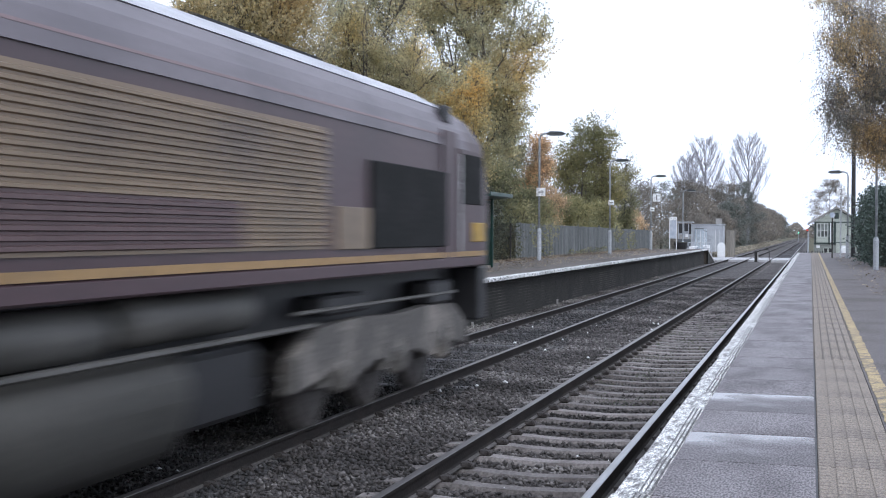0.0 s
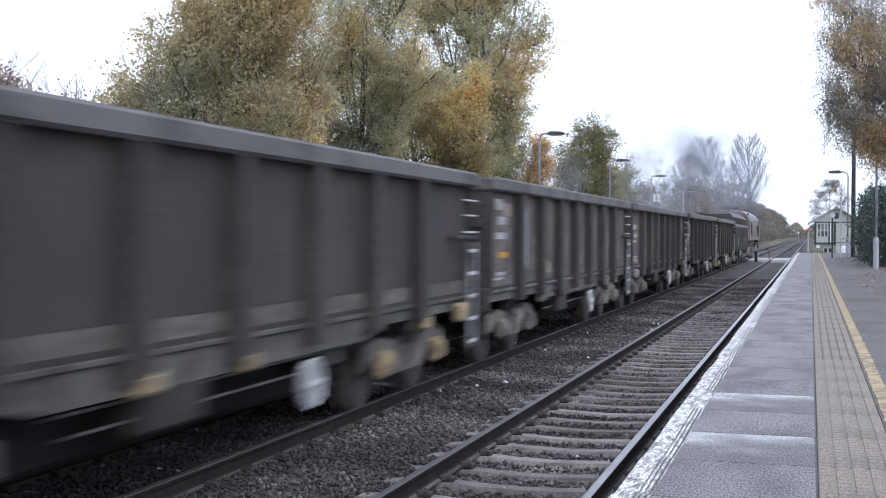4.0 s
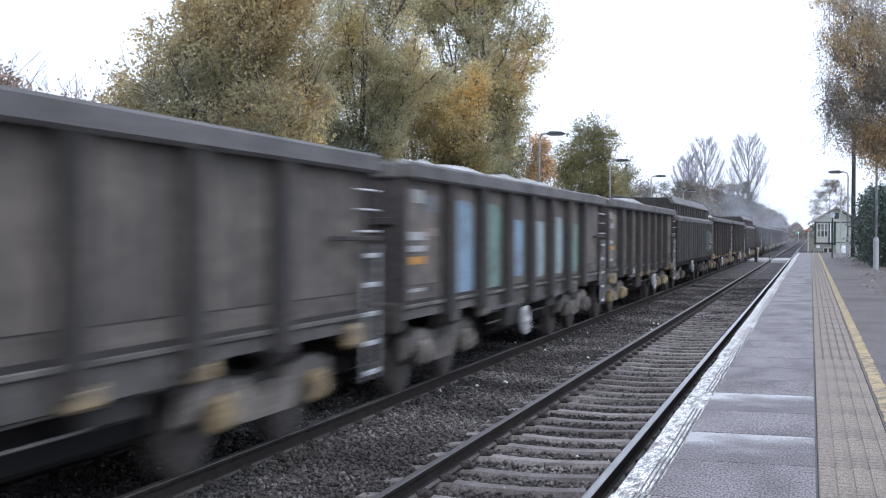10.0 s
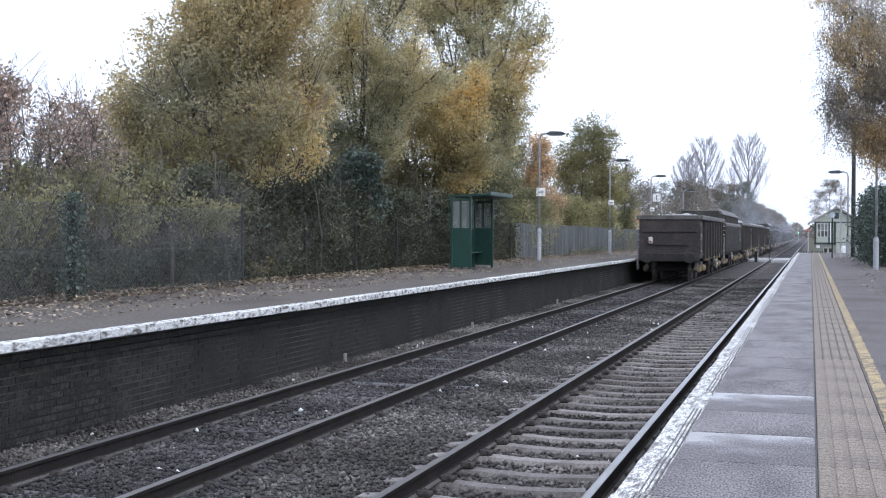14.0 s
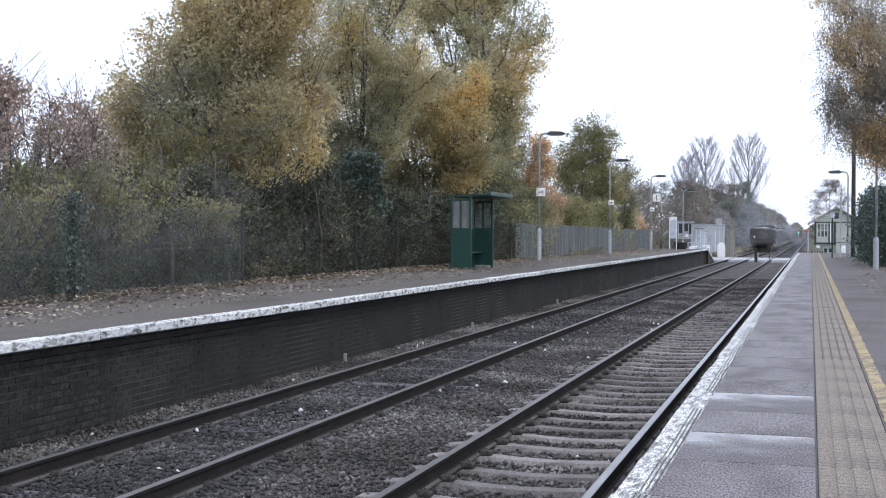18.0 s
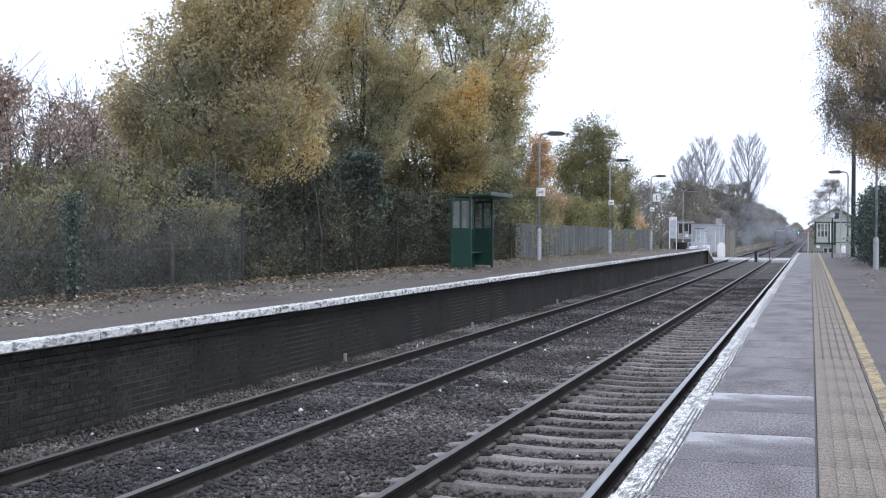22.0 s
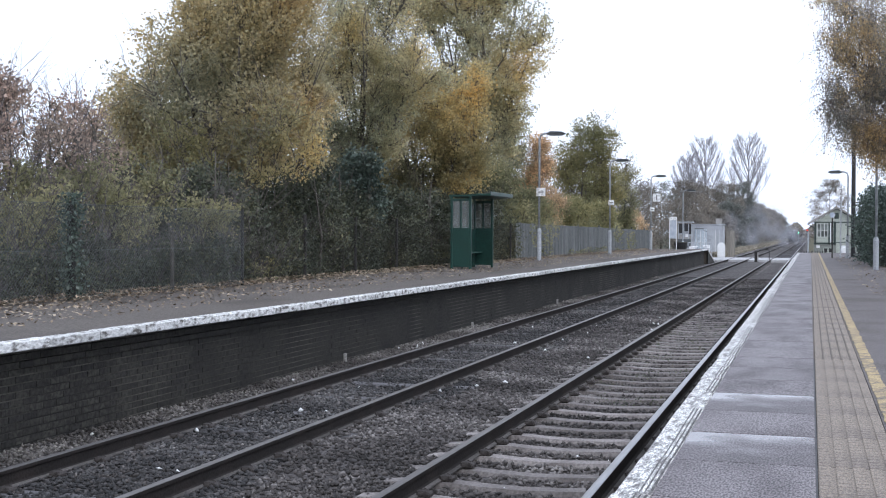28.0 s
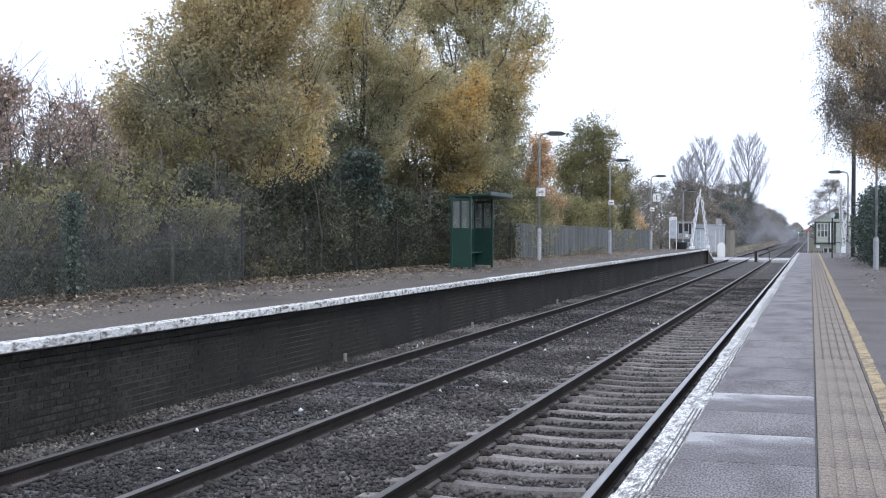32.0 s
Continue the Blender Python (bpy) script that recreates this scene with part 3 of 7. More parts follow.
L_FARGREEN = island_mat("haze_paled_evergreen", [(0.138, 0.152, 0.141), (0.18, 0.194, 0.175), (0.226, 0.235, 0.207)], 0.8, 0.3, 0.3, 0.3, 0.2)
L_LITTER = island_mat("fallen_leaves", [(0.1566, 0.1132, 0.0754), (0.2608, 0.1968, 0.1328), (0.3542, 0.2755, 0.1952), (0.4592, 0.3838, 0.2919)], 0.75, 0.4, 0.8)


M_HANGTWIG = mat("grey_violet_twigs", (0.16, 0.14, 0.145), None, 0.9, big=1, fine=10, bump=0)


def leaf_quads(rng, centres, size, droop=0.0, flat=0.0):
    """Small pointed leaves, one facet each, turned every way."""
    n = len(centres)
    a = rng.normal(size=(n, 3))
    a[:, 2] = a[:, 2] * (1 - flat) - droop
    a /= np.linalg.norm(a, axis=1)[:, None]
    b = np.cross(a, rng.normal(size=(n, 3)) * np.array([1, 1, 1 - flat]) + np.array([0, 0, flat]) * 0)
    if flat:
        b = np.cross(a, np.tile([0.0, 0.0, 1.0], (n, 1)) + rng.normal(size=(n, 3)) * (1 - flat))
    b /= np.linalg.norm(b, axis=1)[:, None] + 1e-9
    s = size * rng.uniform(0.6, 1.35, (n, 1))
    return np.stack([centres - a * s, centres + b * s * 0.52 - a * s * 0.1, centres + a * s * 0.85, centres - b * s * 0.52 - a * s * 0.1], 1)


def tree(name, label, category, x, y, z, h, rad, leaf, bark=None, base=0.12, tips=260, per=110, size=0.05, spread=0.34, seed=1, trunk=0.14, limbs=40, peak=0.45, group=""):
    r = np.random.default_rng(seed)
    bark = bark or M_BARK
    top = thing(name, label, category, group, pose(x, y, z))
    u = base + (0.985 - base) * r.uniform(0, 1, tips) ** 0.9
    az = r.uniform(0, 2 * math.pi, tips)
    w = np.clip((u - base) / (1 - base), 0, 1)
    prof = np.where(w < peak, np.sin(0.5 * math.pi * (0.35 + 0.65 * w / peak)), np.cos(0.5 * math.pi * np.clip((w - peak) / (1 - peak), 0, 0.999) ** 1.25)) ** 0.55
    lump = np.array([noise.noise((math.cos(a) * 1.3 + seed, math.sin(a) * 1.3, k * 5.0)) for a, k in zip(az, u)])
    rr = rad * prof * (0.42 + 0.58 * r.uniform(0, 1, tips) ** 0.45) * (1 + 0.45 * lump)
    tip = np.stack([rr * np.cos(az), rr * np.sin(az), u * h], -1)
    lean = np.array([noise.noise((seed * 1.7, 2.0, 0)), noise.noise((seed * 2.3, 9.0, 0)), 0]) * 0.06 * h

    def stem(k):
        return Vector((lean[0] * k * k, lean[1] * k * k, k * h))
    g = Geo()
    g.tube([stem(k) for k in (0, 0.12, 0.3, 0.5, 0.7, 0.88)], [trunk * q for q in (1.25, 1.0, 0.85, 0.62, 0.38, 0.15)], 8)
    main = list(range(min(limbs, tips)))
    knots = []
    for i in main:
        t = Vector(tip[i])
        k0 = max(0.06, min(0.85, u[i] - 0.10 - 0.35 * rr[i] / h - 0.02))
        s = stem(k0)
        mid = s.lerp(t, 0.5) + Vector((0, 0, 0.10 * (t - s).length))
        mid += Vector(r.normal(size=3) * 0.06 * (t - s).length)
        w0 = trunk * 0.42 * (1 - 0.6 * k0)
        g.tube([s, s.lerp(mid, 0.55), mid, t], [w0, w0 * 0.75, w0 * 0.5, 0.008], 5, caps=False)
        knots += [s.lerp(mid, 0.8), mid, mid.lerp(t, 0.6)]
    kn = np.array([tuple(p) for p in knots])
    for i in range(len(main), tips):
        j = int(np.argmin(((kn - tip[i]) ** 2).sum(1)))
        a, b = Vector(kn[j]), Vector(tip[i])
        mid = a.lerp(b, 0.5) + Vector((0, 0, 0.12 * (b - a).length))
        g.tube([a, mid, b], [0.014, 0.012, 0.005], 3, caps=False)
    part("trunk", g, bark, top, smooth=True)
    base_pts = np.repeat(tip, per, 0)
    mixk = r.uniform(0, 1, (len(base_pts), 1)) ** 2 * 0.35
    axis = np.stack([base_pts[:, 0] * 0, base_pts[:, 1] * 0, base_pts[:, 2]], -1)
    base_pts = base_pts * (1 - mixk) + axis * mixk
    sig = spread * np.repeat(r.uniform(0.6, 1.4, tips), per)[:, None]
    ball = r.normal(size=base_pts.shape)
    ball *= r.uniform(0, 1, (len(ball), 1)) ** 0.55 / np.linalg.norm(ball, axis=1)[:, None]
    c = base_pts + ball * sig * 1.75 * np.array([1, 1, 0.85])
    c[:, 2] = np.maximum(c[:, 2], 0.03)
    part("crown", soup("crown", leaf_quads(r, c, size)[:, :3 if y > 120 else 4], leaf), None, top)
    return top


def grown(name, label, category, x, y, z, lobes, leaf, bark=None, tips=500, per=80, size=0.05, seed=1, trunk=0.15, fork=0.35, reach=0.52, twigs=0.0, weep=0.0, lean=0.0, group=""):
    """A tree whose limbs run out to the lobes of its crown: (dx, dy, height, radius across, radius up, leafiness). Leaves sit along the twigs."""
    r = np.random.default_rng(seed)
    top = thing(name, label, category, group, pose(x, y, z))
    lob, stems = [], []
    for a, b, c, d, e, f in lobes:
        stems.append(len(lob))
        lob.append((a, b, c - z, d * 0.9, e * 0.9, f))
        for k in range(6 if d > 1.2 else 3 if d > 0.7 else 0):
            q = r.normal(size=3)
            q /= np.linalg.norm(q)
            w = r.uniform(0.28, 0.5)
            far = r.uniform(0.55, 0.85)
            lob.append((a + q[0] * d * far, b + q[1] * d * far, max(0.5, c - z + q[2] * e * far), d * w, e * w, f * r.uniform(0.7, 1.2)))
    lob = np.array(lob)
    vol = (lob[:, 3] ** 2 * lob[:, 4]) ** 0.62
    which = r.choice(len(lob), tips, p=vol / vol.sum())
    d = r.normal(size=(tips, 3))
    d /= np.linalg.norm(d, axis=1)[:, None]
    bulge = np.array([noise.noise((q[0] * 1.6 + seed, q[1] * 1.6, q[2] * 1.6 + k)) + 0.6 * noise.noise((q[0] * 4 + seed, q[1] * 4, q[2] * 4)) for q, k in zip(d, which)])
    rad = r.uniform(0, 1, tips) ** 0.42 * (1 + 0.48 * bulge)
    L = lob[which]
    tip = L[:, :3] + d * rad[:, None] * np.stack([L[:, 3], L[:, 3], L[:, 4]], -1)
    tip[:, 2] = np.maximum(tip[:, 2], 0.15)
    crown_top = (lob[:, 2] + lob[:, 4]).max()
    wood = Geo()
    split = Vector((lean, 0, crown_top * fork))
    wood.tube([(0, 0, 0), (lean * 0.3, 0.02, split.z * 0.45), split], [trunk * 1.3, trunk, trunk * 0.82], 9)
    knots, own = [], []
    for i, (a, b, c, ra, rz, _) in enumerate(lob):
        if i in stems:
            own = []
        for j in range(3 if ra > 1.2 else 2 if i in stems else 1):
            goal = Vector((a + r.normal() * ra * 0.45, b + r.normal() * ra * 0.45, c + rz * r.uniform(0.1, 0.75)))
            root = split * r.uniform(0.72, 1.0) if goal.z > split.z else split * 0.5
            if i not in stems:
                root = min((own[r.integers(0, len(own))] for _ in range(4)), key=lambda q: (q - goal).length + max(0.0, q.z - goal.z) * 2)
            bow = root.lerp(goal, 0.5) + Vector((r.normal() * 0.12 * ra, r.normal() * 0.12 * ra, -0.12 * abs(goal.x - root.x) * (1 if weep == 0 else -1.2)))
            w0 = trunk * (0.5 if ra > 1.2 else 0.34 if i in stems else 0.16)
            wood.tube([root, root.lerp(bow, 0.55), bow, bow.lerp(goal, 0.55), goal], [w0, w0 * 0.8, w0 * 0.6, w0 * 0.36, 0.012], 6, caps=False)
            fresh = [root.lerp(bow, k) for k in (0.5, 0.65, 0.8, 0.95)] + [bow.lerp(goal, k) for k in (0.1, 0.22, 0.34, 0.46, 0.58, 0.7, 0.82, 0.94)]
            knots += fresh
            if i in stems:
                own += fresh[2:]
    kn = np.array([tuple(p) for p in knots])
    root_of = np.zeros((tips, 3))
    for i in range(tips):
        q = kn.copy()
        q[:, 2] += 0.5
        near = np.argsort(((q - tip[i]) ** 2).sum(1))[:7]
        p0, p1 = Vector(kn[near[r.integers(0, len(near))]]), Vector(tip[i])
        ln = (p1 - p0).length
        mid = p0.lerp(p1, 0.5) + Vector((r.normal() * 0.07, r.normal() * 0.07, (0.10 if weep == 0 else 0.16))) * ln
        wood.tube([p0, mid, p1], [0.012 + 0.003 * ln, 0.008, 0.003], 3, caps=False)
        root_of[i] = tuple(p0.lerp(mid, 0.6))
    part("trunk", wood, bark or M_BARK, top, smooth=True)
    if twigs:
        spray = Geo()
        for i in r.choice(tips, int(tips * twigs), replace=False):
            p, ln = Vector(tip[i]), r.uniform(0.35, 1.0) * (0.9 if weep == 0 else weep)
            out = Vector((tip[i] - lob[which[i], :3]) * np.array([1, 1, 0.4])).normalized()
            way = out * 0.55 + Vector(r.normal(size=3) * 0.25) + Vector((0, 0, 0.7 if weep == 0 else -1.1))
            pts = [p, p + way * ln * 0.5 + Vector(r.normal(size=3) * 0.05), p + way * ln]
            spray.tube(pts, [0.007, 0.005, 0.002], 3, caps=False)
            for k in range(3):
                q = pts[0].lerp(pts[1], r.uniform(0.2, 1.0)) if k < 2 else pts[1]
                side = way * 0.5 + Vector(r.normal(size=3) * 0.4)
                spray.tube([q, q + side * ln * 0.3, q + side * ln * 0.5 + Vector((0, 0, 0.05 * (1 if weep == 0 else -2)))], [0.004, 0.003, 0.0015], 3, caps=False)
        tagged(part("twig_spray", spray, M_HANGTWIG, top), "fine bare twigs", kind="stuff")
    count = np.maximum(0, per * L[:, 5] * r.uniform(0.35, 1.65, tips)).astype(int)
    own = np.repeat(np.arange(tips), count)
    along = 1.06 - 0.62 * r.uniform(0, 1, (len(own), 1)) ** 1.4
    c = root_of[own] + (tip[own] - root_of[own]) * along
    puff = r.normal(size=c.shape)
    puff *= r.uniform(0, 1, (len(c), 1)) ** 0.6 / np.linalg.norm(puff, axis=1)[:, None]
    c = c + puff * reach * np.repeat(r.uniform(0.55, 1.35, tips), count)[:, None] * np.array([1, 1, 0.8])
    if weep:
        fall = r.uniform(0, 1, (len(c), 1)) * np.repeat(r.uniform(0.25, 1.0, tips), count)[:, None] * weep
        c = c - np.array([0, 0, 1]) * fall
    c[:, 2] = np.maximum(c[:, 2], 0.03)
    part("crown", soup("crown", leaf_quads(r, c, size, 0.25 if weep == 0 else 0.7), leaf), None, top)
    return top


HEDGEROW = "trees behind the far platform"
grown("tree", "broad tree with olive and brown autumn leaves behind the fence", "tree", -15.3, 29.2, 0.4, [(0.4, 0, 6.0, 2.75, 2.5, 1), (-2.35, 0, 4.7, 1.35, 1.5, 1), (-2.8, 0.2, 3.7, 1.1, 1.0, 0.9), (-1.2, -0.6, 3.7, 1.2, 0.9, 0.9), (1.0, 0.4, 8.9, 2.0, 2.4, 1), (-0.8, 0, 7.0, 1.2, 1.4, 1), (2.4, -0.3, 5.0, 1.2, 1.6, 1), (2.5, 0, 7.6, 1.1, 1.6, 0.9), (1.0, -0.6, 4.0, 1.1, 0.8, 1)], L_BROWN, seed=11, tips=1500, per=76, size=0.052, trunk=0.17, fork=0.26, group=HEDGEROW, twigs=0.12)
grown("tree", "tall tree with brown-gold autumn leaves behind the fence", "tree", -17.2, 34.0, 0.4, [(0, 0, 6.6, 2.4, 2.6, 1), (0.6, 0, 9.6, 2.2, 2.6, 1)], L_BROWN, seed=12, tips=420, per=90, size=0.055, trunk=0.16, group=HEDGEROW)
grown("tree", "tall thinning tree with grey-green and yellow leaves", "tree", -15.4, 40.6, 0.4, [(0.4, 0, 8.0, 1.7, 2.4, 1.0), (1.0, 0, 10.8, 1.7, 2.6, 0.45), (-0.8, 0, 10.0, 1.2, 2.2, 0.5), (0.5, 0, 5.6, 1.6, 1.6, 1), (2.2, 0, 7.6, 1.0, 1.5, 0.9), (-1.2, -0.3, 7.2, 1.1, 1.7, 0.9), (-1.0, -0.3, 5.2, 1.1, 1.3, 0.9)], L_OLIVE, seed=13, tips=1100, per=66, size=0.053, trunk=0.13, group=HEDGEROW, twigs=0.5)
grown("tree", "tall thinning tree with olive leaves and bare twigs at its top", "tree", -15.2, 54.4, 0.4, [(0.3, 0, 11.2, 3.1, 3.3, 0.85), (1.8, 0, 8.1, 1.5, 2.2, 1.0), (1.2, 0, 5.0, 1.6, 2.2, 1.0), (-2.1, 0, 12.6, 2.2, 2.6, 0.75), (3.0, 0, 11.0, 1.15, 2.3, 0.7), (1.2, 0, 13.6, 2.2, 1.6, 0.7), (-0.4, 0, 8.0, 2.4, 1.8, 0.9)], L_OLIVE, seed=14, tips=1700, per=62, size=0.064, trunk=0.2, group=HEDGEROW, twigs=0.5)
grown("tree", "tree with grey-green leaves whose twigs reach into view", "tree", -18.25, 21.8, 0.4, [(0, 0, 8.0, 1.25, 2.6, 0.5), (0.2, 0, 5.4, 1.2, 1.4, 0.6)], L_GREEN, seed=15, tips=120, per=34, size=0.05, trunk=0.12, group=HEDGEROW, twigs=0.9)
grown("tree", "tree with yellow-green leaves above the board fence", "tree", -14.2, 80.5, 0.4, [(-0.3, 0, 7.6, 2.0, 2.3, 1), (0, 0, 6.0, 2.1, 1.9, 1), (-0.2, -0.3, 4.0, 2.2, 1.8, 1), (-1.8, 0, 6.6, 1.4, 2.0, 1), (0.7, 0, 5.0, 1.8, 2.2, 1), (-1.6, 0, 3.8, 1.4, 1.6, 1), (1.0, 0, 8.9, 1.0, 1.25, 0.8), (1.5, 0, 7.6, 0.7, 1.1, 0.7), (0.6, -0.4, 3.4, 1.6, 1.4, 1)], L_YELLOW, seed=16, tips=950, per=52, size=0.072, trunk=0.15, fork=0.2, group=HEDGEROW, twigs=0.3)
grown("tree", "slim tree with orange-brown leaves", "tree", -14.0, 63.0, 0.4, [(0.15, 0, 5.9, 0.95, 1.6, 1), (-0.35, 0, 4.2, 0.95, 1.6, 1), (0.7, 0, 3.3, 1.0, 1.5, 1)], L_RUST, seed=17, tips=330, per=85, size=0.06, trunk=0.09, group=HEDGEROW, twigs=0.35)
grown("tree", "small dark tree with thinning leaves", "tree", -12.9, 87.5, 0.4, [(-0.1, 0, 5.3, 0.75, 1.6, 0.6), (0.45, 0, 6.5, 0.75, 1.3, 0.3), (0.1, 0, 3.0, 1.0, 1.7, 1), (0.75, 0, 4.4, 0.5, 1.2, 0.5)], L_GREEN, seed=18, tips=260, per=55, size=0.062, trunk=0.08, group=HEDGEROW, twigs=0.6)
grown("holly", "dark evergreen holly among the autumn trees", "shrub", -13.4, 35.2, 0.4, [(0, 0, 3.7, 0.85, 0.95, 1), (-0.1, 0, 2.5, 0.8, 1.0, 0.8), (0.4, 0, 2.9, 0.7, 0.8, 0.9)], L_HOLLY, seed=19, tips=190, per=74, size=0.053, trunk=0.07, reach=0.32, group=HEDGEROW)
grown("tree", "tree with brown-olive leaves behind the taller trees", "tree", -19.0, 47.0, 0.3, [(0, 0, 5.4, 2.6, 2.6, 1), (0, 0, 7.9, 1.9, 1.8, 0.8)], L_BROWN, seed=26, tips=330, per=80, size=0.06, group=HEDGEROW)
grown("tree", "tree with olive leaves behind the taller trees", "tree", -19.5, 37.0, 0.3, [(0, 0, 5.2, 2.6, 2.5, 1), (0, 0, 7.6, 1.9, 1.7, 0.8)], L_OLIVE, seed=27, tips=330, per=80, size=0.058, group=HEDGEROW)
grown("tree", "tree with gold and olive leaves among taller trees", "tree", -14.4, 45.2, 0.4, [(0.5, 0, 6.0, 2.1, 2.0, 1), (-1.5, 0, 6.7, 1.5, 1.7, 0.9), (1.5, -0.3, 4.4, 1.35, 1.2, 1), (-0.9, -0.3, 4.3, 1.4, 1.1, 1), (0.4, 0, 7.7, 1.2, 1.0, 0.6), (-1.6, 0, 8.3, 1.2, 1.3, 0.6), (1.8, 0, 7.3, 1.0, 1.3, 0.7)], L_GOLD, seed=28, tips=900, per=74, size=0.060, trunk=0.14, fork=0.28, group=HEDGEROW, twigs=0.15)
grown("tree", "tree with thinning olive leaves among the taller trees", "tree", -15.6, 62.5, 0.4, [(0, 0, 4.8, 1.9, 2.4, 1), (0, 0, 7.2, 1.4, 1.5, 0.6)], L_OLIVE, seed=29, tips=330, per=70, size=0.06, group=HEDGEROW, twigs=0.3)
for i, (sx_, sy_) in enumerate(((-12.9, 24.6), (-13.4, 27.0), (-12.7, 30.4), (-13.1, 33.2), (-12.6, 39.6), (-12.8, 41.0), (-12.5, 48.6))):
    sap = thing("sapling", "thin leafless sapling stem behind the fence", "sapling", "saplings behind the fence", pose(sx_, sy_, 0.4))
    part("stem", Geo().tube([(0, 0, 0), (0.1 * math.sin(i), 0.15 * math.cos(i), 1.5), (0.25 * math.sin(i * 2.0), 0.2 * math.cos(i), 3.4)], [0.035, 0.026, 0.012], 6), M_BARK, sap)
    for q in range(9):
        z0, a = 0.6 + 0.3 * q, q * 2.4 + i
        part("twig", Geo().tube([(0.06 * math.sin(i) * z0, 0.08 * math.cos(i) * z0, z0), (0.06 * math.sin(i) * z0 + 0.3 * math.cos(a), 0.08 * math.cos(i) * z0 + 0.3 * math.sin(a), z0 + 0.4), (0.06 * math.sin(i) * z0 + 0.42 * math.cos(a), 0.08 * math.cos(i) * z0 + 0.42 * math.sin(a), z0 + 0.85)], [0.012, 0.009, 0.004], 4, caps=False), M_BARK, sap)
grown("tree", "young tree with bright orange-gold leaves in front of a darker one", "tree", -13.1, 27.4, 0.4, [(-0.2, 0, 4.3, 0.95, 0.8, 0.8), (0.8, 0, 4.7, 0.9, 0.8, 0.8), (0.2, -0.2, 3.5, 0.7, 0.5, 1), (1.35, 0, 3.9, 0.6, 0.6, 0.8), (-0.5, -0.2, 2.9, 0.35, 0.35, 0.9)], L_GOLD, seed=31, tips=150, per=34, reach=0.4, size=0.05, trunk=0.05, fork=0.5, group=HEDGEROW, twigs=0.3)
grown("tree", "young tree with yellow-green leaves in front of a darker one", "tree", -14.9, 27.0, 0.4, [(-0.3, 0, 4.4, 0.75, 0.6, 0.8), (0.5, 0, 3.8, 0.7, 0.5, 0.7), (-1.2, 0, 3.6, 0.8, 0.5, 0.7)], L_YELLOW, seed=32, tips=90, per=34, reach=0.4, size=0.048, trunk=0.05, fork=0.5, group=HEDGEROW, twigs=0.3)
SHRUBS = "shrubs behind the far fence"
BUSHES = [(-13.6, 18.4, 4.9, 1.4, L_RED), (-14.6, 21.6, 5.6, 1.5, L_RED), (-12.7, 16.4, 3.3, 1.4, L_GREEN), (-12.8, 19.9, 3.4, 1.4, L_GREEN), (-12.9, 23.0, 3.0, 1.4, L_GREEN),
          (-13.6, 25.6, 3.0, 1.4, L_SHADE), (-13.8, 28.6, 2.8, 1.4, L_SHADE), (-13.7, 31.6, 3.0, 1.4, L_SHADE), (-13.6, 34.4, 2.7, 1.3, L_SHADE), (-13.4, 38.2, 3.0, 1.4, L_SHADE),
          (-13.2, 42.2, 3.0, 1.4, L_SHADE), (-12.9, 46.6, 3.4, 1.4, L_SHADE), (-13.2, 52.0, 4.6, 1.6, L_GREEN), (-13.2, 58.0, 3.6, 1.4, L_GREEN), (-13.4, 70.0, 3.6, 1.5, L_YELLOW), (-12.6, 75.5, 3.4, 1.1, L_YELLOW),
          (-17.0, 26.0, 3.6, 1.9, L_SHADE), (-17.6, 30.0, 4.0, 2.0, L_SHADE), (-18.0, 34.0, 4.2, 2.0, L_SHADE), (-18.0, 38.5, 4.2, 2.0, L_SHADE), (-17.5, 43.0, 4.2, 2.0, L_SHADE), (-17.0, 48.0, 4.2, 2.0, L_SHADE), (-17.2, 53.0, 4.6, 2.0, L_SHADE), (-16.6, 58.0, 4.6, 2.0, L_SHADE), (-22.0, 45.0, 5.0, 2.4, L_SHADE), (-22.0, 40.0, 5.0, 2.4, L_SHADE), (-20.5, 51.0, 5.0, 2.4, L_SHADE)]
for i, (bx, by, bh, br, bl) in enumerate(BUSHES):
    words = {id(L_RED): "bush with reddish thinning leaves", id(L_GREEN): "dense dull-green bush", id(L_YELLOW): "bush with yellowing leaves", id(L_BROWN): "bush with brown autumn leaves", id(L_OLIVE): "bush with olive autumn leaves", id(L_SHADE): "tangled bramble bush in painted shade"}[id(bl)]
    if i < 5:
        rb = random.Random(90 + i)
        clumps = [(rb.uniform(-0.9, 0.9), rb.uniform(-1.6, 1.6), 0.4 + (bh - 0.6) * rb.uniform(0.25, 0.92), rb.uniform(0.45, 0.9), rb.uniform(0.4, 0.7), rb.uniform(0.5, 1.0)) for _ in range(8)]
        grown("bush", words + " behind the fence", "bush", bx, by, 0.4, clumps, bl, seed=40 + i, tips=330, per=44, size=0.043, trunk=0.05, fork=0.12, reach=0.34, group=SHRUBS, twigs=0.5)
        continue
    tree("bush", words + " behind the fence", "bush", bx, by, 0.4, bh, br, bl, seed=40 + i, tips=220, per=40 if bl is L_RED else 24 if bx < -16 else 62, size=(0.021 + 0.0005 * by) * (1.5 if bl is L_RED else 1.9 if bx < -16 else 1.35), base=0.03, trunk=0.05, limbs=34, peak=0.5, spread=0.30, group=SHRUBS)

